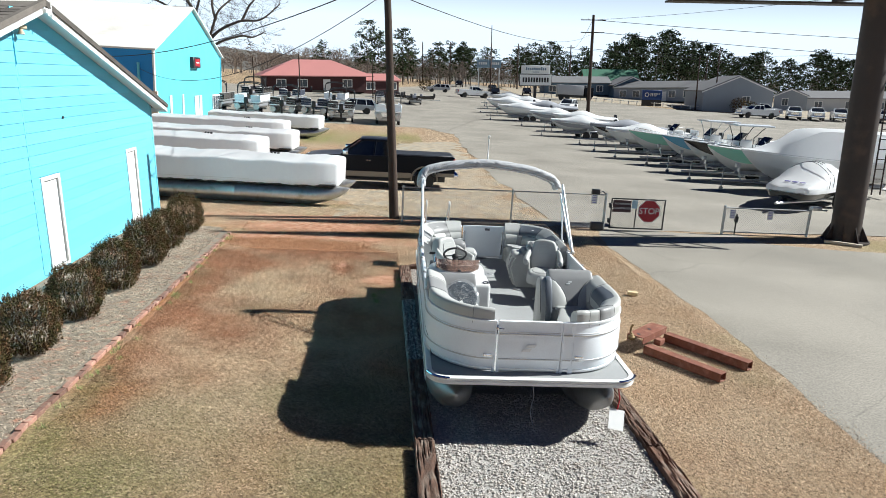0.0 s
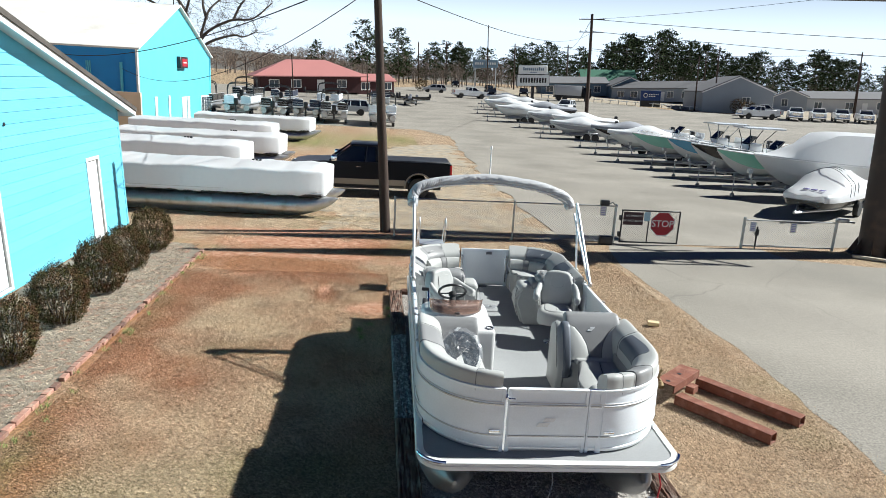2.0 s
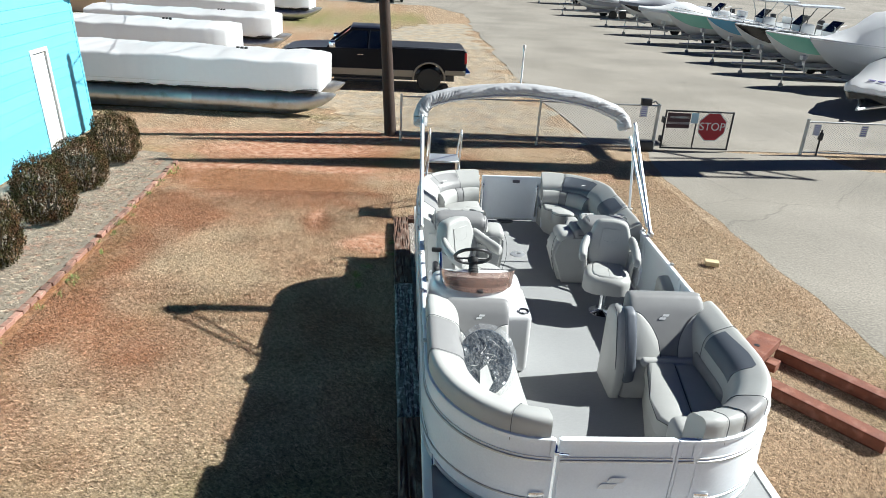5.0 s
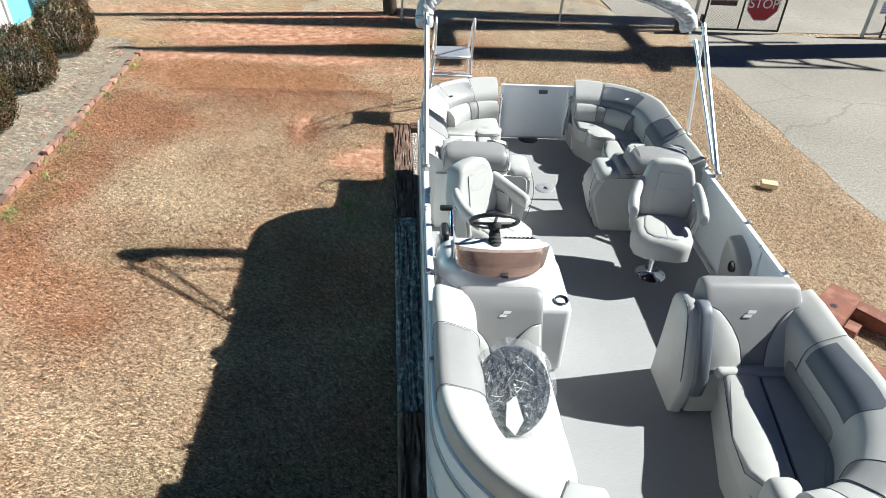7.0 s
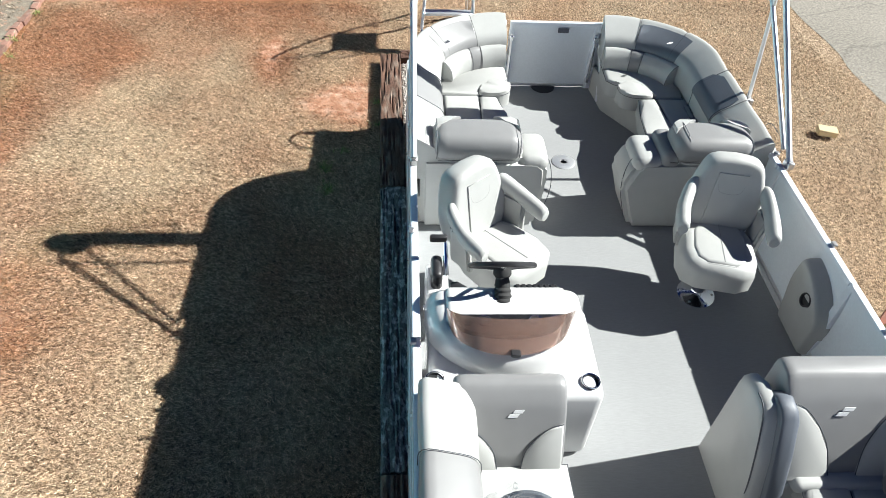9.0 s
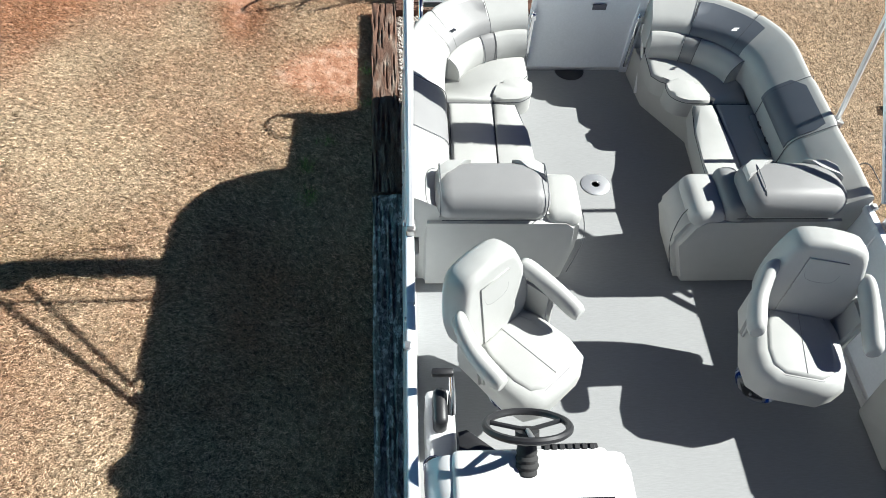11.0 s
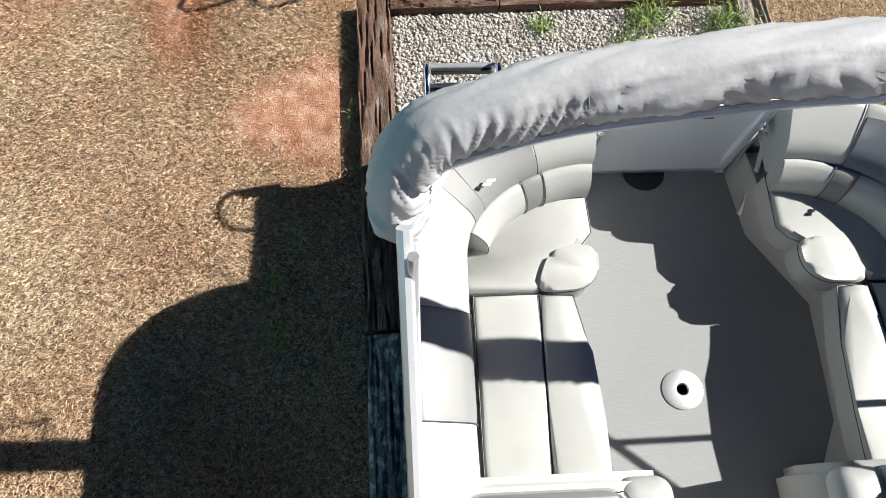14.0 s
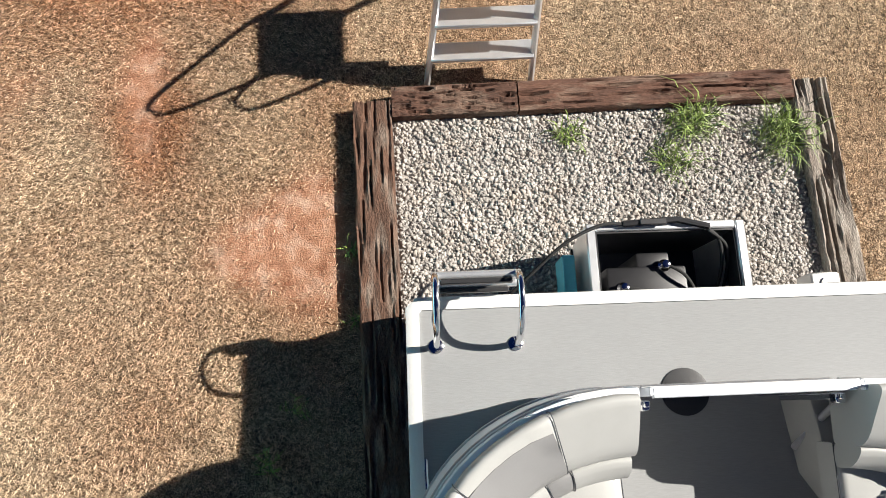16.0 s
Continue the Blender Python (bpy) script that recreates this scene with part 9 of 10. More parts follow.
# ---- buildings beyond ----
def gable(name, label, cx, cy, w, d, eave, apex, wall_mat, roof_mat, turn=0, lift=0.0, windows=(), doors=(), ridge="x", over=0.35, hip=0.0):
    """A gabled building, built about its own middle and then posed. windows: (u, z, width, height) on the -y face."""
    z0 = rise(cx, cy)
    h = thing(name, (0, 0, 0), label, "building")
    bm = bmesh.new()
    if ridge == "x":
        prism(bm, [(-d / 2, 0), (d / 2, 0), (d / 2, eave), (-d / 2, eave)] if hip else [(-d / 2, 0), (d / 2, 0), (d / 2, eave), (0, apex), (-d / 2, eave)], "x", -w / 2, w / 2)
    else:
        prism(bm, [(-w / 2, 0), (w / 2, 0), (w / 2, eave), (0, apex), (-w / 2, eave)], "y", -d / 2, d / 2)
    part("wall", bm, wall_mat, h)
    half = (d if ridge == "x" else w) / 2
    sl = (apex - eave) / half
    if hip:
        bm = bmesh.new()
        a, b = w / 2 + over, d / 2 + over
        low = [(-a, -b), (a, -b), (a, b), (-a, b)]
        ring(bm, [[(x, y, eave - 0.15) for x, y in low], [(x, y, eave) for x, y in low], [(x, y, apex) for x, y in ((-w / 2 + hip, -0.1), (w / 2 - hip, -0.1), (w / 2 - hip, 0.1), (-w / 2 + hip, 0.1))]])
        part("roof", bm, roof_mat, h, "", 10)
    for s in (() if hip else (-1, 1)):
        bm = bmesh.new()
        e = half + over
        pts = [(0, apex + 0.02), (s * e, apex - sl * e + 0.02), (s * e, apex - sl * e + 0.2), (0, apex + 0.2)]
        prism(bm, pts, ridge, -(w if ridge == "x" else d) / 2 - over, (w if ridge == "x" else d) / 2 + over)
        part("roof", bm, roof_mat, h)
    for s in ((-1, 1) if ridge == "y" else ()):
        bm = bmesh.new()
        e = half + over
        prism(bm, [(0, apex - 0.18), (s * e, apex - sl * e - 0.18), (s * e, apex - sl * e + 0.04), (0, apex + 0.04)], "y", -d / 2 - over - 0.04, -d / 2 - over)
        part("rake_board", bm, WHITE, h)
    for u, z, ww, hh in windows:
        bm = bmesh.new()
        for q in ((u - ww / 2 - 0.12, u - ww / 2, z - 0.1, z + hh + 0.12), (u + ww / 2, u + ww / 2 + 0.12, z - 0.1, z + hh + 0.12), (u - ww / 2, u + ww / 2, z + hh, z + hh + 0.12), (u - ww / 2, u + ww / 2, z - 0.1, z), (u - 0.03, u + 0.03, z, z + hh)):
            box(bm, q[0], q[1], -d / 2 - 0.06, -d / 2 + 0.02, q[2], q[3])
        wd = part("window", bm, WHITE, h)
        bm = bmesh.new()
        box(bm, u - ww / 2, u + ww / 2, -d / 2 - 0.02, -d / 2 + 0.01, z, z + hh)
        part("pane", bm, PANE, wd)
    for u, ww, hh in doors:
        bm = bmesh.new()
        box(bm, u - ww / 2, u + ww / 2, -d / 2 - 0.05, -d / 2 + 0.02, 0.1, hh)
        part("door", bm, WHITE, h)
    h.matrix_basis = pose(cx, cy, z0 - 0.1, 0, math.degrees(LEAN_UP), turn)
    return h


ROOF_WHITE = mat("white_metal_roof", (0.74, 0.72, 0.67), 0.5, var=0.06, scale=0.4, fine=6, stain=(0.55, 0.50, 0.42), stains=(0.62, 0.8))
ROOF_RED = mat("red_metal_roof", (0.46, 0.20, 0.185), 0.5, var=0.08, scale=0.3, fine=5)
WALL_RED = mat("dark_red_wall", (0.05, 0.013, 0.014), 0.7, var=0.15, scale=0.6)
ROOF_GREY = mat("grey_shingle_far", (0.17, 0.17, 0.175), 0.9, var=0.15, scale=0.8, fine=8)
SLATE_BLUE = mat("slate_blue_siding", (0.075, 0.13, 0.19), 0.6, var=0.08, scale=0.6)
GREY_SIDING = mat("grey_siding", (0.27, 0.30, 0.34), 0.6, var=0.06, scale=0.6)
PALE_SIDING = mat("pale_siding", (0.50, 0.50, 0.50), 0.6, var=0.05, scale=0.6)
BEIGE = mat("beige_wall", (0.74, 0.60, 0.44), 0.8, var=0.08, scale=0.7)


def metal_shop():
    z = 0
    h = thing("metal_shop", (0, 0, 0), "large aqua sheet-metal workshop with a white roof", "building")
    y0, y1, ev, ap = 51.0, 71.2, 5.55, 9.15
    ym = (y0 + y1) / 2
    bm = bmesh.new()
    prism(bm, [(y0, 0), (y1, 0), (y1, ev), (ym, ap), (y0, ev)], "x", -46, -16)
    part("wall", bm, AQUA_METAL, h)
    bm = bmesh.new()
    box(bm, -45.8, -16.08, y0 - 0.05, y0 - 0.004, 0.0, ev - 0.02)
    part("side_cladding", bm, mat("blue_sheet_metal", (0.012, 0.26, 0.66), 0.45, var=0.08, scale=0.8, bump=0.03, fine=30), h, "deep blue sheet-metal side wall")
    for s, e in ((-1, y0 - 0.3), (1, y1 + 0.3)):
        bm = bmesh.new()
        sl = (ap - ev) / (ym - y0)
        ez = ap - sl * abs(e - ym)
        prism(bm, [(ym, ap + 0.02), (e, ez + 0.02), (e, ez + 0.14), (ym, ap + 0.14)], "x", -46.3, -15.75)
        part("roof", bm, ROOF_WHITE, h)
        bm = bmesh.new()
        box(bm, -16.06, -15.94, (y0 if s < 0 else y1) - 0.12, (y0 if s < 0 else y1) + 0.12, 0, ev)
        part("corner_trim", bm, WHITE if s < 0 else AQUA_METAL, h)
    for a, b, lo, hi, mm in ((61.3, 62.6, 0.1, 2.1, WHITE), (62.9, 63.6, 0.1, 2.1, WHITE), (54.3, 54.8, 0.5, 2.3, WHITE), (57.6, 58.0, 0.5, 2.3, WHITE)):
        bm = bmesh.new()
        box(bm, -16.0, -15.93, a, b, lo, hi, 0.01, 1)
        part("door" if a > 60 else "window", bm, mm, h)
    bm = bmesh.new()
    box(bm, -16.0, -15.92, 67.5, 70.4, 0.45, 2.05, 0.01, 1)
    w = part("window", bm, WHITE, h)
    for k in range(3):
        bm = bmesh.new()
        box(bm, -15.925, -15.91, 67.65 + 0.92 * k, 68.45 + 0.92 * k, 0.6, 1.92)
        part("pane", bm, PANE, w)
    bm = bmesh.new()
    box(bm, -16.0, -15.7, 60.3, 62.5, 4.4, 5.3, 0.03, 1)
    sg = part("sign_box", bm, BLACK, h, "dark box sign with a red face")
    bm = bmesh.new()
    box(bm, -15.7, -15.69, 60.8, 62.3, 4.55, 5.15)
    part("sign_face", bm, STOP_RED, sg, "red sign face with a pale mark")
    bm = bmesh.new()
    box(bm, -15.688, -15.684, 61.1, 62.0, 4.8, 4.9)
    part("sign_mark", bm, SIGN_WHITE, sg)
    bm = bmesh.new()
    tube(bm, [(-16.3, ym, ap), (-16.3, ym, ap + 1.0), (-15.9, ym, ap + 1.1)], 0.05, 6)
    part("vent_pipe", bm, BLACK, h)
    bm = bmesh.new()
    for k in range(3):
        tube(bm, [(-19.0 - 0.12 * k, 50.9, 1.0), (-19.0 - 0.12 * k, 50.9, 4.6)], 0.04, 6)
    tube(bm, [(-17.0, 50.85, 0.2), (-17.0, 50.85, 4.6)], 0.10, 8)
    part("downpipe", bm, AQUA_METAL, h)
    h.matrix_basis = pose(0, 0, 0)
    bm = bmesh.new()
    box(bm, -25.5, -15.2, 48.9, 49.1, 0, 2.75)
    ob = solo("wall_beige_screen", bm, BEIGE, "beige rendered screen wall behind the wrapped boats", "wall", kind="structure")


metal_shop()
red = gable("red_restaurant", "dark red building with a pale red metal roof", -12.2, 124, 16.5, 11, 2.7, 5.3, WALL_RED, ROOF_RED, 15, 0, [(-6, 0.9, 1.4, 1.1), (-2.5, 0.9, 1.4, 1.1), (5, 0.9, 1.4, 1.1)], [(1.5, 1.2, 2.1)], over=1.1, hip=5.0)
gable("red_annex", "low dark red annex with a red metal roof", -1.6, 128, 6.5, 8, 2.3, 3.3, WALL_RED, ROOF_RED, 20, 0, [(-2, 0.9, 1.4, 1.1), (2, 0.9, 1.4, 1.1)])
gable("blue_home", "slate-blue manufactured home with white windows", 47.5, 172, 16, 8, 2.9, 4.3, SLATE_BLUE, ROOF_GREY, -4, 0, [(-6, 0.9, 1.6, 1.3), (-2.5, 0.9, 1.4, 1.3), (1.5, 0.9, 1.6, 1.3), (5.5, 0.9, 1.4, 1.3)], [(-0.5, 1.0, 2.1)])
gable("blue_home", "slate-blue gabled manufactured home end", 59.5, 168, 8.5, 12, 3.0, 4.9, SLATE_BLUE, ROOF_GREY, -6, 0, [(2.2, 1.0, 1.2, 1.4)], [], "y")
gable("green_roof_house", "small brick house with a green roof", 60.5, 185, 14, 9, 3.4, 6.4, BRICK, mat("green_roof", (0.05, 0.16, 0.10), 0.7), -6)
gable("grey_home", "long grey manufactured home with white windows", 64.0, 156, 21, 8, 2.9, 4.4, GREY_SIDING, ROOF_GREY, -52, 0, [(-8, 0.9, 1.6, 1.3), (-4.5, 0.9, 1.6, 1.3), (0.5, 0.9, 1.8, 1.4), (4.5, 0.9, 1.4, 1.3), (8, 0.9, 1.4, 1.3)], [(2.6, 1.0, 2.1)])
gable("grey_home", "grey gabled manufactured home with a small window", 64.2, 126.5, 11.6, 18, 3.6, 6.1, GREY_SIDING, ROOF_GREY, -14, 0, [(1.4, 1.5, 1.1, 1.1)], [], "y")
gable("pale_home", "grey porch end of a manufactured home", 84.5, 139, 6, 10, 2.9, 4.2, GREY_SIDING, ROOF_GREY, -30, 0, [(-1, 1, 1.0, 1.3)], [], "y")
gable("pale_home", "long pale manufactured home with a grey roof", 98, 139, 26, 8, 2.9, 4.2, PALE_SIDING, ROOF_GREY, -12, 0, [(-8, 0.9, 1.4, 1.3), (-2, 0.9, 1.4, 1.3), (4, 0.9, 1.4, 1.3)], [(1, 1.0, 2.1)])


# ---- signs ----
def lot_sign():
    x, y = 23.0, 104.7
    z = rise(x, y)
    s = upright(thing("lot_sign", (x, y, z), "two-panel dealer sign with a lit board on one post", "sign"))
    bm = bmesh.new()
    box(bm, x - 0.2, x + 0.2, y - 0.2, y + 0.2, z - 0.2, z + 3.4)
    part("post", bm, BLACK_PAINT, s)
    bm = bmesh.new()
    box(bm, x - 2.15, x + 2.15, y - 0.25, y + 0.25, z + 5.1, z + 6.3, 0.04, 1)
    top = part("name_panel", bm, SIGN_WHITE, s, "white panel with a grey name strip")
    bm = bmesh.new()
    for k in range(11):
        box(bm, x - 1.55 + 0.29 * k, x - 1.36 + 0.29 * k, y - 0.27, y - 0.25, z + 5.6, z + (6.05 if k in (0, 8) else 5.92))
    box(bm, x - 0.5, x + 0.5, y - 0.27, y - 0.25, z + 5.3, z + 5.4)
    part("name_mark", bm, mat("sign_slate", (0.10, 0.16, 0.24), 0.5), top)
    bm = bmesh.new()
    box(bm, x - 2.45, x + 2.45, y - 0.3, y + 0.3, z + 3.3, z + 5.05, 0.03, 1)
    led = part("message_board", bm, BLACK_PAINT, s, "black-framed message board")
    bm = bmesh.new()
    box(bm, x - 2.38, x + 2.38, y - 0.32, y - 0.30, z + 3.4, z + 4.97)
    part("board_face", bm, SIGN_WHITE, led, "white display face")
    bm = bmesh.new()
    for k in range(10):
        box(bm, x - 2.0 + 0.41 * k, x - 1.72 + 0.41 * k, y - 0.335, y - 0.32, z + 3.85, z + 4.55)
    part("board_mark", bm, BLACK_PAINT, led, "row of dark bars")
    # the far twin sign on its tall pole
    x, y = 24.6, 163.0
    z = rise(x, y)
    s = upright(thing("roadside_sign", (x, y, z), "blue-grey roadside sign on two posts", "sign"))
    for q in (-2.4, 2.4):
        bm = bmesh.new()
        tube(bm, [(x + q, y, z), (x + q, y, z + 5.6)], 0.12, 8)
        part("post", bm, GALV, s)
    for q in (-1.45, 1.45):
        bm = bmesh.new()
        box(bm, x + q - 1.4, x + q + 1.4, y - 0.15, y + 0.15, z + 5.4, z + 7.2, 0.03, 1)
        p = part("panel", bm, mat("sign_bluegrey", (0.20, 0.30, 0.38), 0.5), s)
        bm = bmesh.new()
        for k in range(4):
            box(bm, x + q - 1.0 + 0.52 * k, x + q - 0.65 + 0.52 * k, y - 0.165, y - 0.15, z + 6.1, z + 6.6)
        part("panel_mark", bm, SIGN_WHITE, p)
    x, y = 50.9, 129.1
    z = rise(x, y)
    s = upright(thing("home_lot_sign", (x, y, z), "dark blue ground sign with a round white mark", "sign"))
    bm = bmesh.new()
    box(bm, x - 1.9, x + 1.9, y - 0.2, y + 0.2, z + 1.15, z + 2.95, 0.03, 1)
    p = part("panel", bm, mat("sign_blue", (0.015, 0.05, 0.19), 0.5), s)
    bm = bmesh.new()
    box(bm, x - 1.9, x + 1.9, y - 0.15, y + 0.15, z - 0.1, z + 1.15)
    part("base", bm, BLACK_PAINT, s)
    bm = bmesh.new()
    tube(bm, [(x - 1.05 + 0.36 * math.cos(a), y - 0.215, z + 2.1 + 0.36 * math.sin(a)) for a in [6.283 * k / 20 for k in range(21)]], 0.07, 6)
    for k in range(6):
        box(bm, x - 0.4 + 0.33 * k, x - 0.18 + 0.33 * k, y - 0.225, y - 0.2, z + 2.15, z + 2.35)
        if k < 4:
            box(bm, x - 0.4 + 0.33 * k, x - 0.18 + 0.33 * k, y - 0.225, y - 0.2, z + 1.8, z + 2.0)
    part("panel_mark", bm, SIGN_WHITE, p)


lot_sign()


def road_rail():
    """The low white fence along the far side of the road."""
    f = thing("roadside_fence", (50, 122, 1.7), "low white post-and-rail fence along the road", "fence")
    a, b = Vector((34, 146, 0)), Vector((66, 113.5, 0))
    n = 26
    for k in range(n + 1):
        p = a + (b - a) * k / n
        z = rise(p.x, p.y)
        bm = bmesh.new()
        box(bm, p.x - 0.07, p.x + 0.07, p.y - 0.07, p.y + 0.07, z - 0.1, z + 0.75)
        part("post", bm, WHITE, f)
        if k < n:
            q = a + (b - a) * (k + 1) / n
            bm = bmesh.new()
            tube(bm, [(p.x, p.y, z + 0.6), (q.x, q.y, rise(q.x, q.y) + 0.6)], 0.06, 5)
            part("rail", bm, WHITE, f)


road_rail()
patch("ground_verge", [(30, 150), (66, 112), (100, 100), (150, 90), (220, 160), (150, 230), (60, 260), (34, 220)], DRY, "pale gravel verge under the manufactured homes", "verge", 0.03, 3.0, 1.0, True, 6.5)

# poles along the road
far_poles = [(29.9, 99.6, 13.6, 0.25, ((12.9, 3.6, 0), (11.2, 3.4, 0))), (48.0, 178.7, 12.0, 0.2, ((11.4, 2.4, 15),)), (56.1, 121.4, 9.3, 0.13, ()), (60.2, 122.5, 11.2, 0.13, ()), (24.0, 156.0, 14.4, 0.13, ()), (36.5, 190, 12.0, 0.2, ((11.3, 2.4, 10),)),
             (19.5, 205, 12.0, 0.2, ((11.3, 2.4, 10),)), (12.0, 215, 12.0, 0.2, ()), (-22.1, 123.4, 5.0, 0.12, ()), (-12.5, 108.0, 6.0, 0.10, ()), (-1.5, 109.0, 6.4, 0.10, ()), (84.0, 118.0, 9.0, 0.14, ()), (96.0, 135.0, 12.0, 0.16, ((11.4, 2.2, 0),)), (71, 150, 10.0, 0.14, ())]
for x, y, h, r, arms in far_poles:
    wood_pole(x, y, h, r, "slim roadside utility pole", arms, rise(x, y))


def wire(a, b, sag, r=0.014):
    a, b = Vector(a), Vector(b)
    bm = bmesh.new()
    n = 18
    tube(bm, [a + (b - a) * (k / n) - Vector((0, 0, sag * 4 * (k / n) * (1 - k / n))) for k in range(n + 1)], r, 5)
    ob = solo("overhead_wire", bm, WIRE, "black overhead cable slung between poles", "cable", "overhead cables")


NP, UP = Vector((0.02, 22.3, 0)), Vector((29.3, 99.6, rise(29.9, 99.6)))
for a, b, sag, r in (((-0.02, 22.3, 7.1), (UP.x, UP.y, UP.z + 11.0), 1.3, 0.016), ((-0.02, 22.3, 7.4), (-21.5, 51.0, 5.0), 1.0, 0.02), ((-0.02, 22.3, 7.0), (-17.0, 51.0, 4.2), 1.6, 0.014), ((-17.0, 51.0, 4.2), (-16.0, 69.0, 4.9), 0.7, 0.012),
                     ((UP.x, UP.y, UP.z + 12.9), (150, 66, 15.5), 1.8, 0.035), ((UP.x, UP.y, UP.z + 11.3), (150, 72, 12.0), 1.6, 0.035), ((UP.x, UP.y, UP.z + 13.0), (47.4, 178.7, 14.2), 1.2, 0.03), ((UP.x, UP.y, UP.z + 12.9), (60, 20, 17.0), 1.2, 0.02),
                     ((47.4, 178.7, 14.2), (95.4, 135, 14.2), 1.0, 0.03), ((UP.x, UP.y, UP.z + 9.0), (150, 90, 10.0), 1.6, 0.03)):
    wire(a, b, sag, r)


# ---- trees ----
PINE = leaf_material("pine_needles", (0.026, 0.042, 0.022), (0.048, 0.058, 0.028))
TWIG = mat("bare_twigs", (0.16, 0.125, 0.10), 0.9, var=0.3, scale=0.3, island=0.6)


def pine_into(verts, faces, trunk, tfaces, x, y, z, h, rng, clumps=46):
    """Adds one pine: a tapered trunk, and tufts gathered on whorled limbs in the upper part."""
    r = h * 0.012
    i = len(trunk)
    for k in range(5):
        a = 6.283 * k / 5
        trunk.append((x + r * math.cos(a), y + r * math.sin(a), z - 0.3))
    trunk.append((x + rng.uniform(-0.3, 0.3), y, z + h * 0.97))
    for k in range(5):
        tfaces.append((i + k, i + (k + 1) % 5, i + 5))
    base = rng.uniform(0.12, 0.38)
    for _ in range(clumps):
        t = rng.uniform(base, 1.0)
        a = rng.uniform(0, 6.283)
        reach = h * 0.20 * (0.35 + 0.9 * math.sin(math.pi * min(1, (t - base) / (1 - base) * 0.85 + 0.12))) * rng.uniform(0.3, 1.0)
        c = Vector((x + reach * math.cos(a), y + reach * math.sin(a), z + h * t * 0.985))
        if rng.random() < 0.35:
            j = len(trunk)
            q = Vector((x, y, c.z - reach * 0.25))
            trunk.extend([q - Vector((0, 0, r * 0.5)), q + Vector((0, 0, r * 0.5)), c])
            tfaces.append((j, j + 1, j + 2))
        for _ in range(16 if h > 9 else 8):
            d = Vector((rng.gauss(0, 1), rng.gauss(0, 1), rng.gauss(0.15, 0.6))).normalized()
            e = d.cross(Vector((rng.gauss(0, 1), rng.gauss(0, 1), rng.gauss(0, 1)))).normalized()
            s = h * rng.uniform(0.010, 0.023)
            p = c + Vector((rng.gauss(0, 1), rng.gauss(0, 1), rng.gauss(0, 0.55))) * h * 0.028
            j = len(verts)
            verts.extend([p - d * s, p + e * s * 0.55, p + d * s * 1.2, p - e * s * 0.55])
            faces.append((j, j + 1, j + 2, j + 3))


def bare_into(verts, faces, x, y, z, h, rng, depth=4, spread=0.55, r0=None, lead=None):
    """Adds one leafless tree as tapering three-sided branches."""
    def limb(p, d, ln, r, lvl):
        q = p + d * ln
        s = d.orthogonal().normalized()
        t = d.cross(s)
        i = len(verts)
        for b, rr in ((p, r), (q, r * 0.62)):
            for k in range(3):
                a = 2.094 * k
                verts.append(b + s * rr * math.cos(a) + t * rr * math.sin(a))
        for k in range(3):
            faces.append((i + k, i + (k + 1) % 3, i + 3 + (k + 1) % 3, i + 3 + k))
        if lvl:
            for _ in range(rng.choice((2, 3, 3)) if lvl > 1 else 4):
                nd = (d + Vector((rng.gauss(0, spread), rng.gauss(0, spread), rng.gauss(0.12, spread * 0.6)))).normalized()
                limb(p + d * ln * rng.uniform(0.55, 1.0), nd, ln * rng.uniform(0.55, 0.85), r * 0.58, lvl - 1)
    limb(Vector((x, y, z)), lead or Vector((rng.gauss(0, 0.05), 0, 1)).normalized(), h * 0.30, r0 or h * 0.016, depth)


def lone_pine(x, y, h, seed):
    v, f, t, g = [], [], [], []
    pine_into(v, f, t, g, 0, 0, 0, h, random.Random(seed), 90)
    s = upright(thing("pine_tree", (x, y, rise(x, y)), "tall dark green pine with a ragged open crown", "tree", "pines beyond the lot"))
    ob = new("trunk", mesh_from("trunk", t, g, BARK))
    ob.parent = s
    ob = new("crown", mesh_from("crown", v, f, PINE))
    ob.parent = s
    ob["kind"] = "stuff"


for i, (x, y, h) in enumerate(((-3.6, 166, 14.5), (-1.0, 172, 12.5), (5.0, 180, 14.0), (6.6, 186, 12.0), (-14, 165, 9.5), (-6.5, 170, 9.0), (1.5, 168, 9.0))):
    lone_pine(x, y, h, 40 + i)


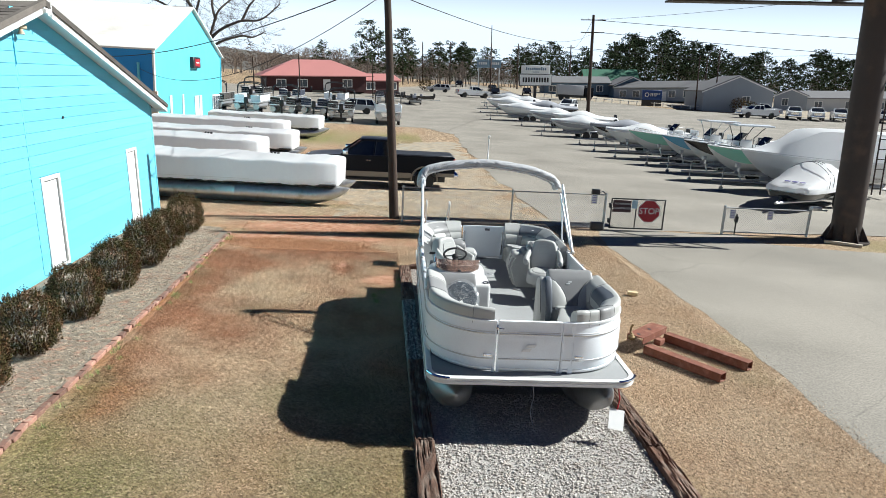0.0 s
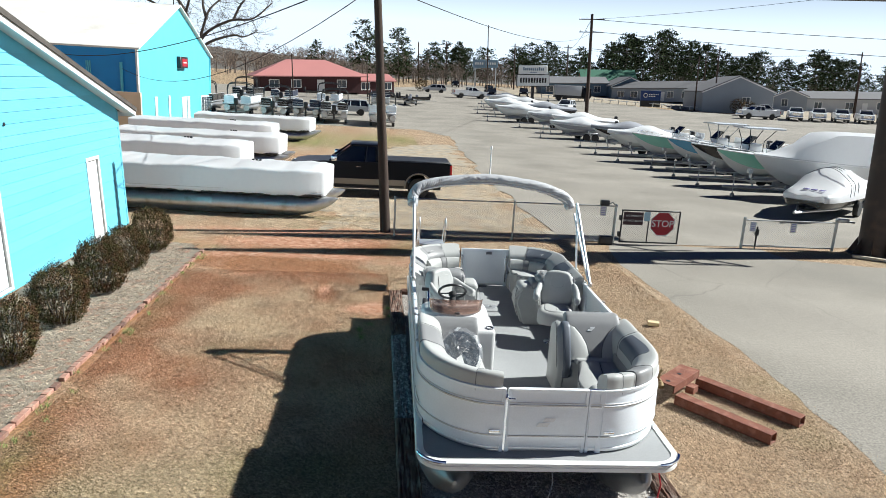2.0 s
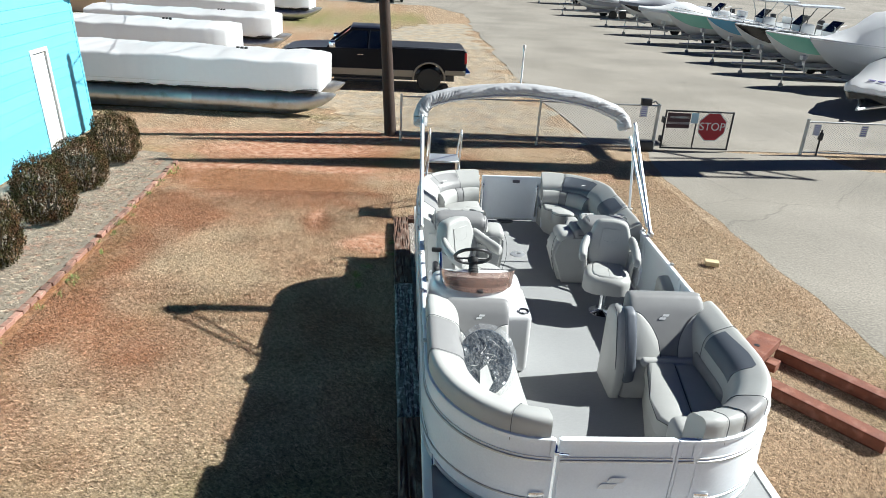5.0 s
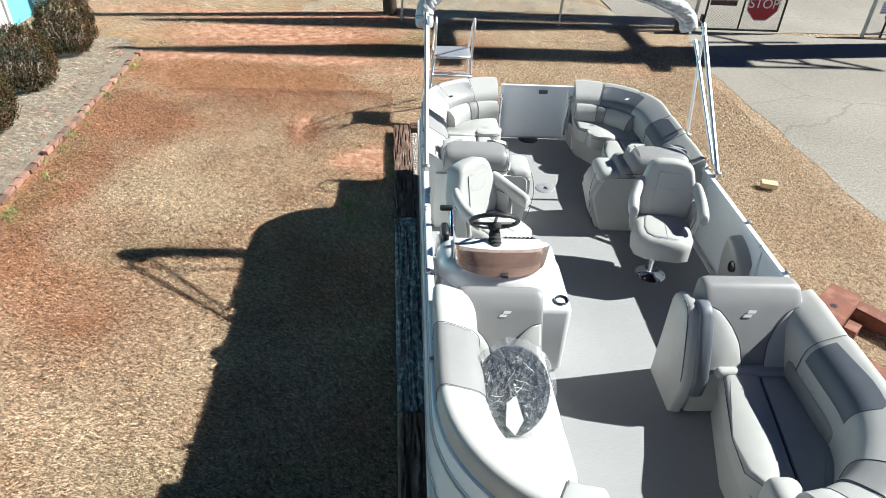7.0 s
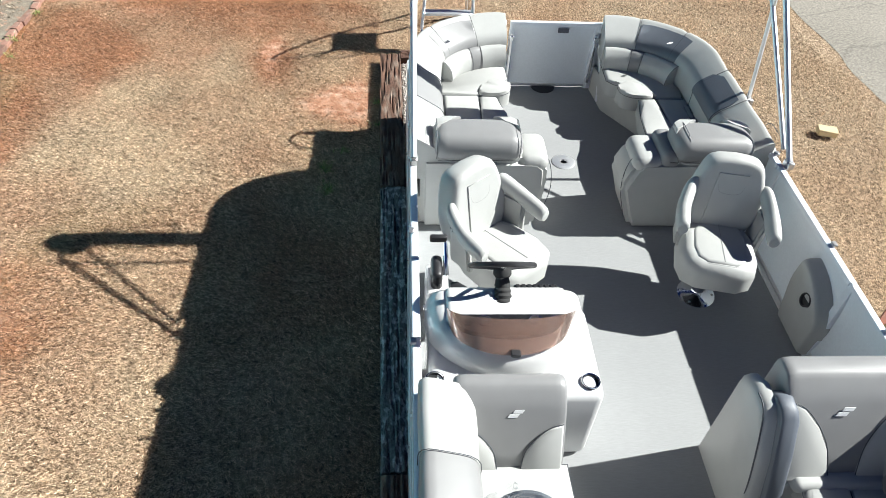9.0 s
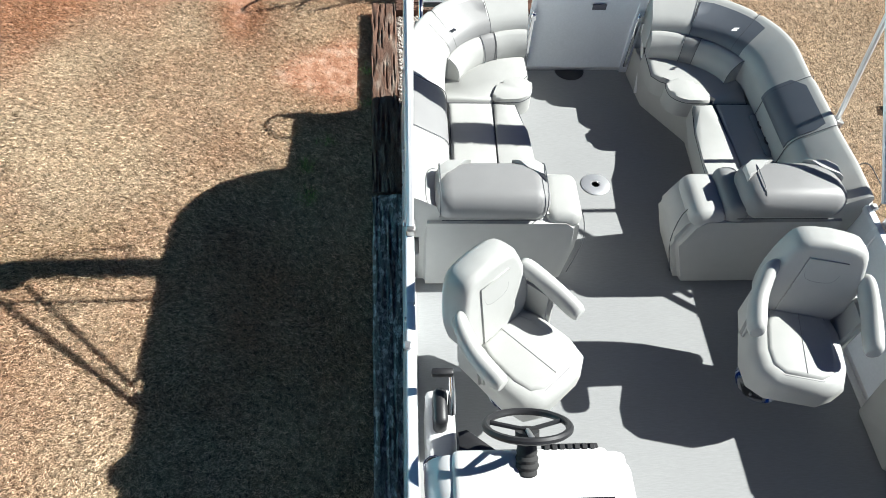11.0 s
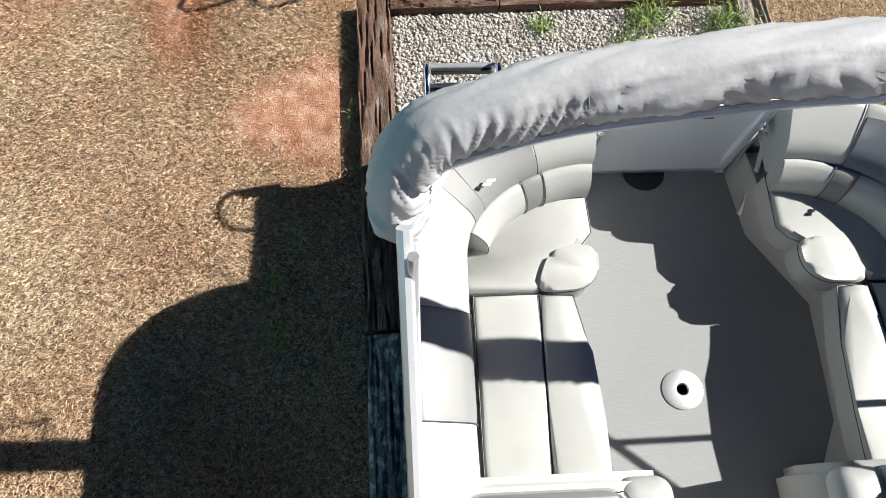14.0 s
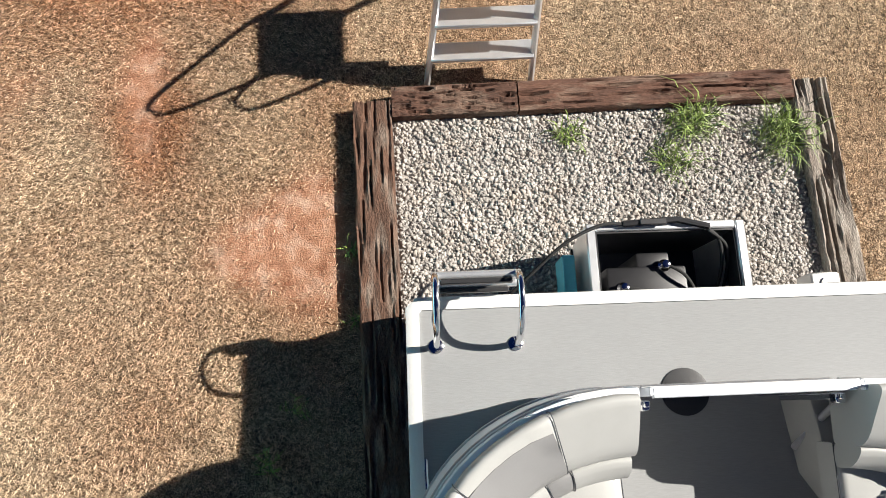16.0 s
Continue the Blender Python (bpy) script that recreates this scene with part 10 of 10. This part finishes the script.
def big_bare_tree():
    """A spreading oak: heavy crooked limbs with fine twigs along them."""
    v, f = [], []
    rng = random.Random(21)
    base = Vector((-24.3, 100, rise(-24, 100)))
    s = upright(thing("bare_oak", base, "large leafless spreading tree behind the workshop", "tree"))
    limbs = (((-0.6, 0), (-0.4, 3), (0.0, 5.6), (1.7, 8.1), (5.0, 9.6), (7.9, 9.8), (10.4, 11.9)), ((0.0, 5.6), (2.5, 6.9), (5.0, 7.7), (6.6, 7.5), (8.3, 8.2)), ((0.4, 6.4), (1.7, 9.4), (2.5, 11.0), (4.1, 12.7), (5.4, 14.8), (6.5, 17)),
             ((1.9, 9.6), (1.6, 12.0), (2.4, 15), (2.2, 17.5)), ((-1.6, 0), (-1.1, 8.1), (-0.8, 10.2), (-1.9, 12.3), (-2.4, 14.5), (-4.0, 17)), ((-0.8, 10.2), (0.2, 13.1), (1.0, 16.5)), ((-1.1, 7.0), (-4.0, 11.0), (-7.0, 12.8), (-9.0, 15.5)), ((5.2, 9.7), (6.3, 11.6), (8.0, 13.0)))
    for k, line in enumerate(limbs):
        pts = smooth_line([base + Vector((x, 0.6 * math.sin(x * 1.3 + k), z)) for x, z in line], 5)
        n = len(pts)
        bm = bmesh.new()
        tube(bm, pts, [(0.36 if k in (0, 4) else 0.20) * (1 - 0.86 * i / n) + 0.02 for i in range(n)], 6)
        part("limb", bm, BARK, s)
        for i in range(n // 3, n):
            q = pts[i] - base
            for _ in range(2):
                bare_into(v, f, q.x, q.y, q.z, rng.uniform(2.2, 5.0), rng, 3, 0.7, 0.035, Vector((rng.gauss(0, 1), rng.gauss(0, 0.7), rng.gauss(0.3, 0.8))).normalized())
    ob = new("fine_branching", mesh_from("fine_branching", v, f, BARK))
    ob.parent = s
    ob["kind"] = "stuff"


big_bare_tree()


def woods():
    rng = random.Random(3)
    v, f, t, g = [], [], [], []
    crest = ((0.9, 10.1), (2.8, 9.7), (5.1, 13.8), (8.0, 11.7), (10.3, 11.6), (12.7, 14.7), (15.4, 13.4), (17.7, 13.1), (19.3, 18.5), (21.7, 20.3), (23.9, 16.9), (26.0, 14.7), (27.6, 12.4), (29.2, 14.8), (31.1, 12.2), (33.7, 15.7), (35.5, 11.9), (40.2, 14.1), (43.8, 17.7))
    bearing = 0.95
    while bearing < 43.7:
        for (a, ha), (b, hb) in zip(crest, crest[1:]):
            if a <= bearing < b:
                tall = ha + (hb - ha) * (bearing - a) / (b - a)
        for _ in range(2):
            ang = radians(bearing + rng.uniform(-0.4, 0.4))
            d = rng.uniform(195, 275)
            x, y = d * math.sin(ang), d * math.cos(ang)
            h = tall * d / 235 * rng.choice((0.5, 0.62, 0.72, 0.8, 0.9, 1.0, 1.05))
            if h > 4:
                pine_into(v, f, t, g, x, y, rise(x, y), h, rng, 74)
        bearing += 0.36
    a = new("woodland", mesh_from("woodland", v, f, PINE))
    tagged(a, "belt of dark green pines along the road", "trees", kind="stuff")
    b = new("woodland_trunks", mesh_from("woodland_trunks", t, g, BARK))
    tagged(b, "pine trunks in the roadside woodland", "trees", kind="stuff")
    v, f = [], []
    for _ in range(150):
        ang = radians(rng.uniform(-16, 7))
        d = rng.uniform(185, 250)
        x, y = d * math.sin(ang), d * math.cos(ang)
        bare_into(v, f, x, y, rise(x, y), rng.uniform(7.5, 11.5) * (1.25 if -0.12 < ang < -0.035 else 0.95), rng, 4, 0.6)
    for _ in range(60):
        ang = radians(rng.uniform(8.5, 35.5))
        d = rng.uniform(190, 240)
        x, y = d * math.sin(ang), d * math.cos(ang)
        bare_into(v, f, x, y, rise(x, y), rng.uniform(6, 9), rng, 4, 0.6)
    c = new("leafless_woods", mesh_from("leafless_woods", v, f, TWIG))
    tagged(c, "brown leafless scrub woods in the distance", "trees", kind="stuff")
    v, f, t, g = [], [], [], []
    for _ in range(330):
        ang = radians(rng.uniform(-17, 10.5))
        d = rng.uniform(190, 260)
        x, y = d * math.sin(ang), d * math.cos(ang)
        pine_into(v, f, t, g, x, y, rise(x, y), rng.uniform(5, 9), rng, 30)
    n = new("brown_scrub", mesh_from("brown_scrub", v, f, mat("winter_scrub", (0.14, 0.105, 0.085), 0.95, var=0.25, scale=0.2, island=0.5)))
    tagged(n, "grey-brown winter scrub behind the lot", "trees", kind="stuff")
    # hills that close the horizon
    verts, faces = [], []
    n = 72
    for k in range(n + 1):
        a = 6.283 * k / n
        for r, hh in ((420, -8.0), (520, 10 + 5 * noise.noise((math.cos(a) * 3, math.sin(a) * 3, 1))), (900, 14)):
            verts.append((r * math.sin(a), r * math.cos(a), rise(r, 0) * 0.9 + hh - 0.048 * r * math.sin(a) * 0.9))
    for k in range(n):
        for j in range(2):
            faces.append((k * 3 + j, k * 3 + j + 1, (k + 1) * 3 + j + 1, (k + 1) * 3 + j))
    tagged(new("backdrop_hills", mesh_from("backdrop_hills", verts, faces, mat("far_woods", (0.10, 0.095, 0.085), 0.95, var=0.35, scale=0.06, fine=0.5), True)), "low brown wooded hills on the horizon", "hills", kind="structure")


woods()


def road_shrub(x, y, r, seed):
    rng = random.Random(seed)
    v, f = [], []
    for _ in range(700):
        d = Vector((rng.gauss(0, 1), rng.gauss(0, 1), rng.gauss(0, 1))).normalized()
        p = d * r * rng.uniform(0.6, 1.0) + Vector((0, 0, r * 0.9))
        p.z = max(p.z, 0.05)
        u = Vector((rng.gauss(0, 1), rng.gauss(0, 1), rng.gauss(0, 1))).normalized()
        w = u.cross(d).normalized()
        s = r * rng.uniform(0.05, 0.10)
        i = len(v)
        v += [p - u * s, p + w * s * 0.6, p + u * s, p - w * s * 0.6]
        f += [(i, i + 1, i + 2, i + 3)]
    ob = new("roadside_shrub", mesh_from("roadside_shrub", v, f, SHRUB))
    ob.location = (x, y, rise(x, y))
    tagged(ob, "dark roadside shrub by the grey home", "shrub")


road_shrub(61.0, 115.5, 1.5, 1)
road_shrub(63.5, 115.8, 1.2, 2)
road_shrub(9.0, 150.0, 1.6, 3)
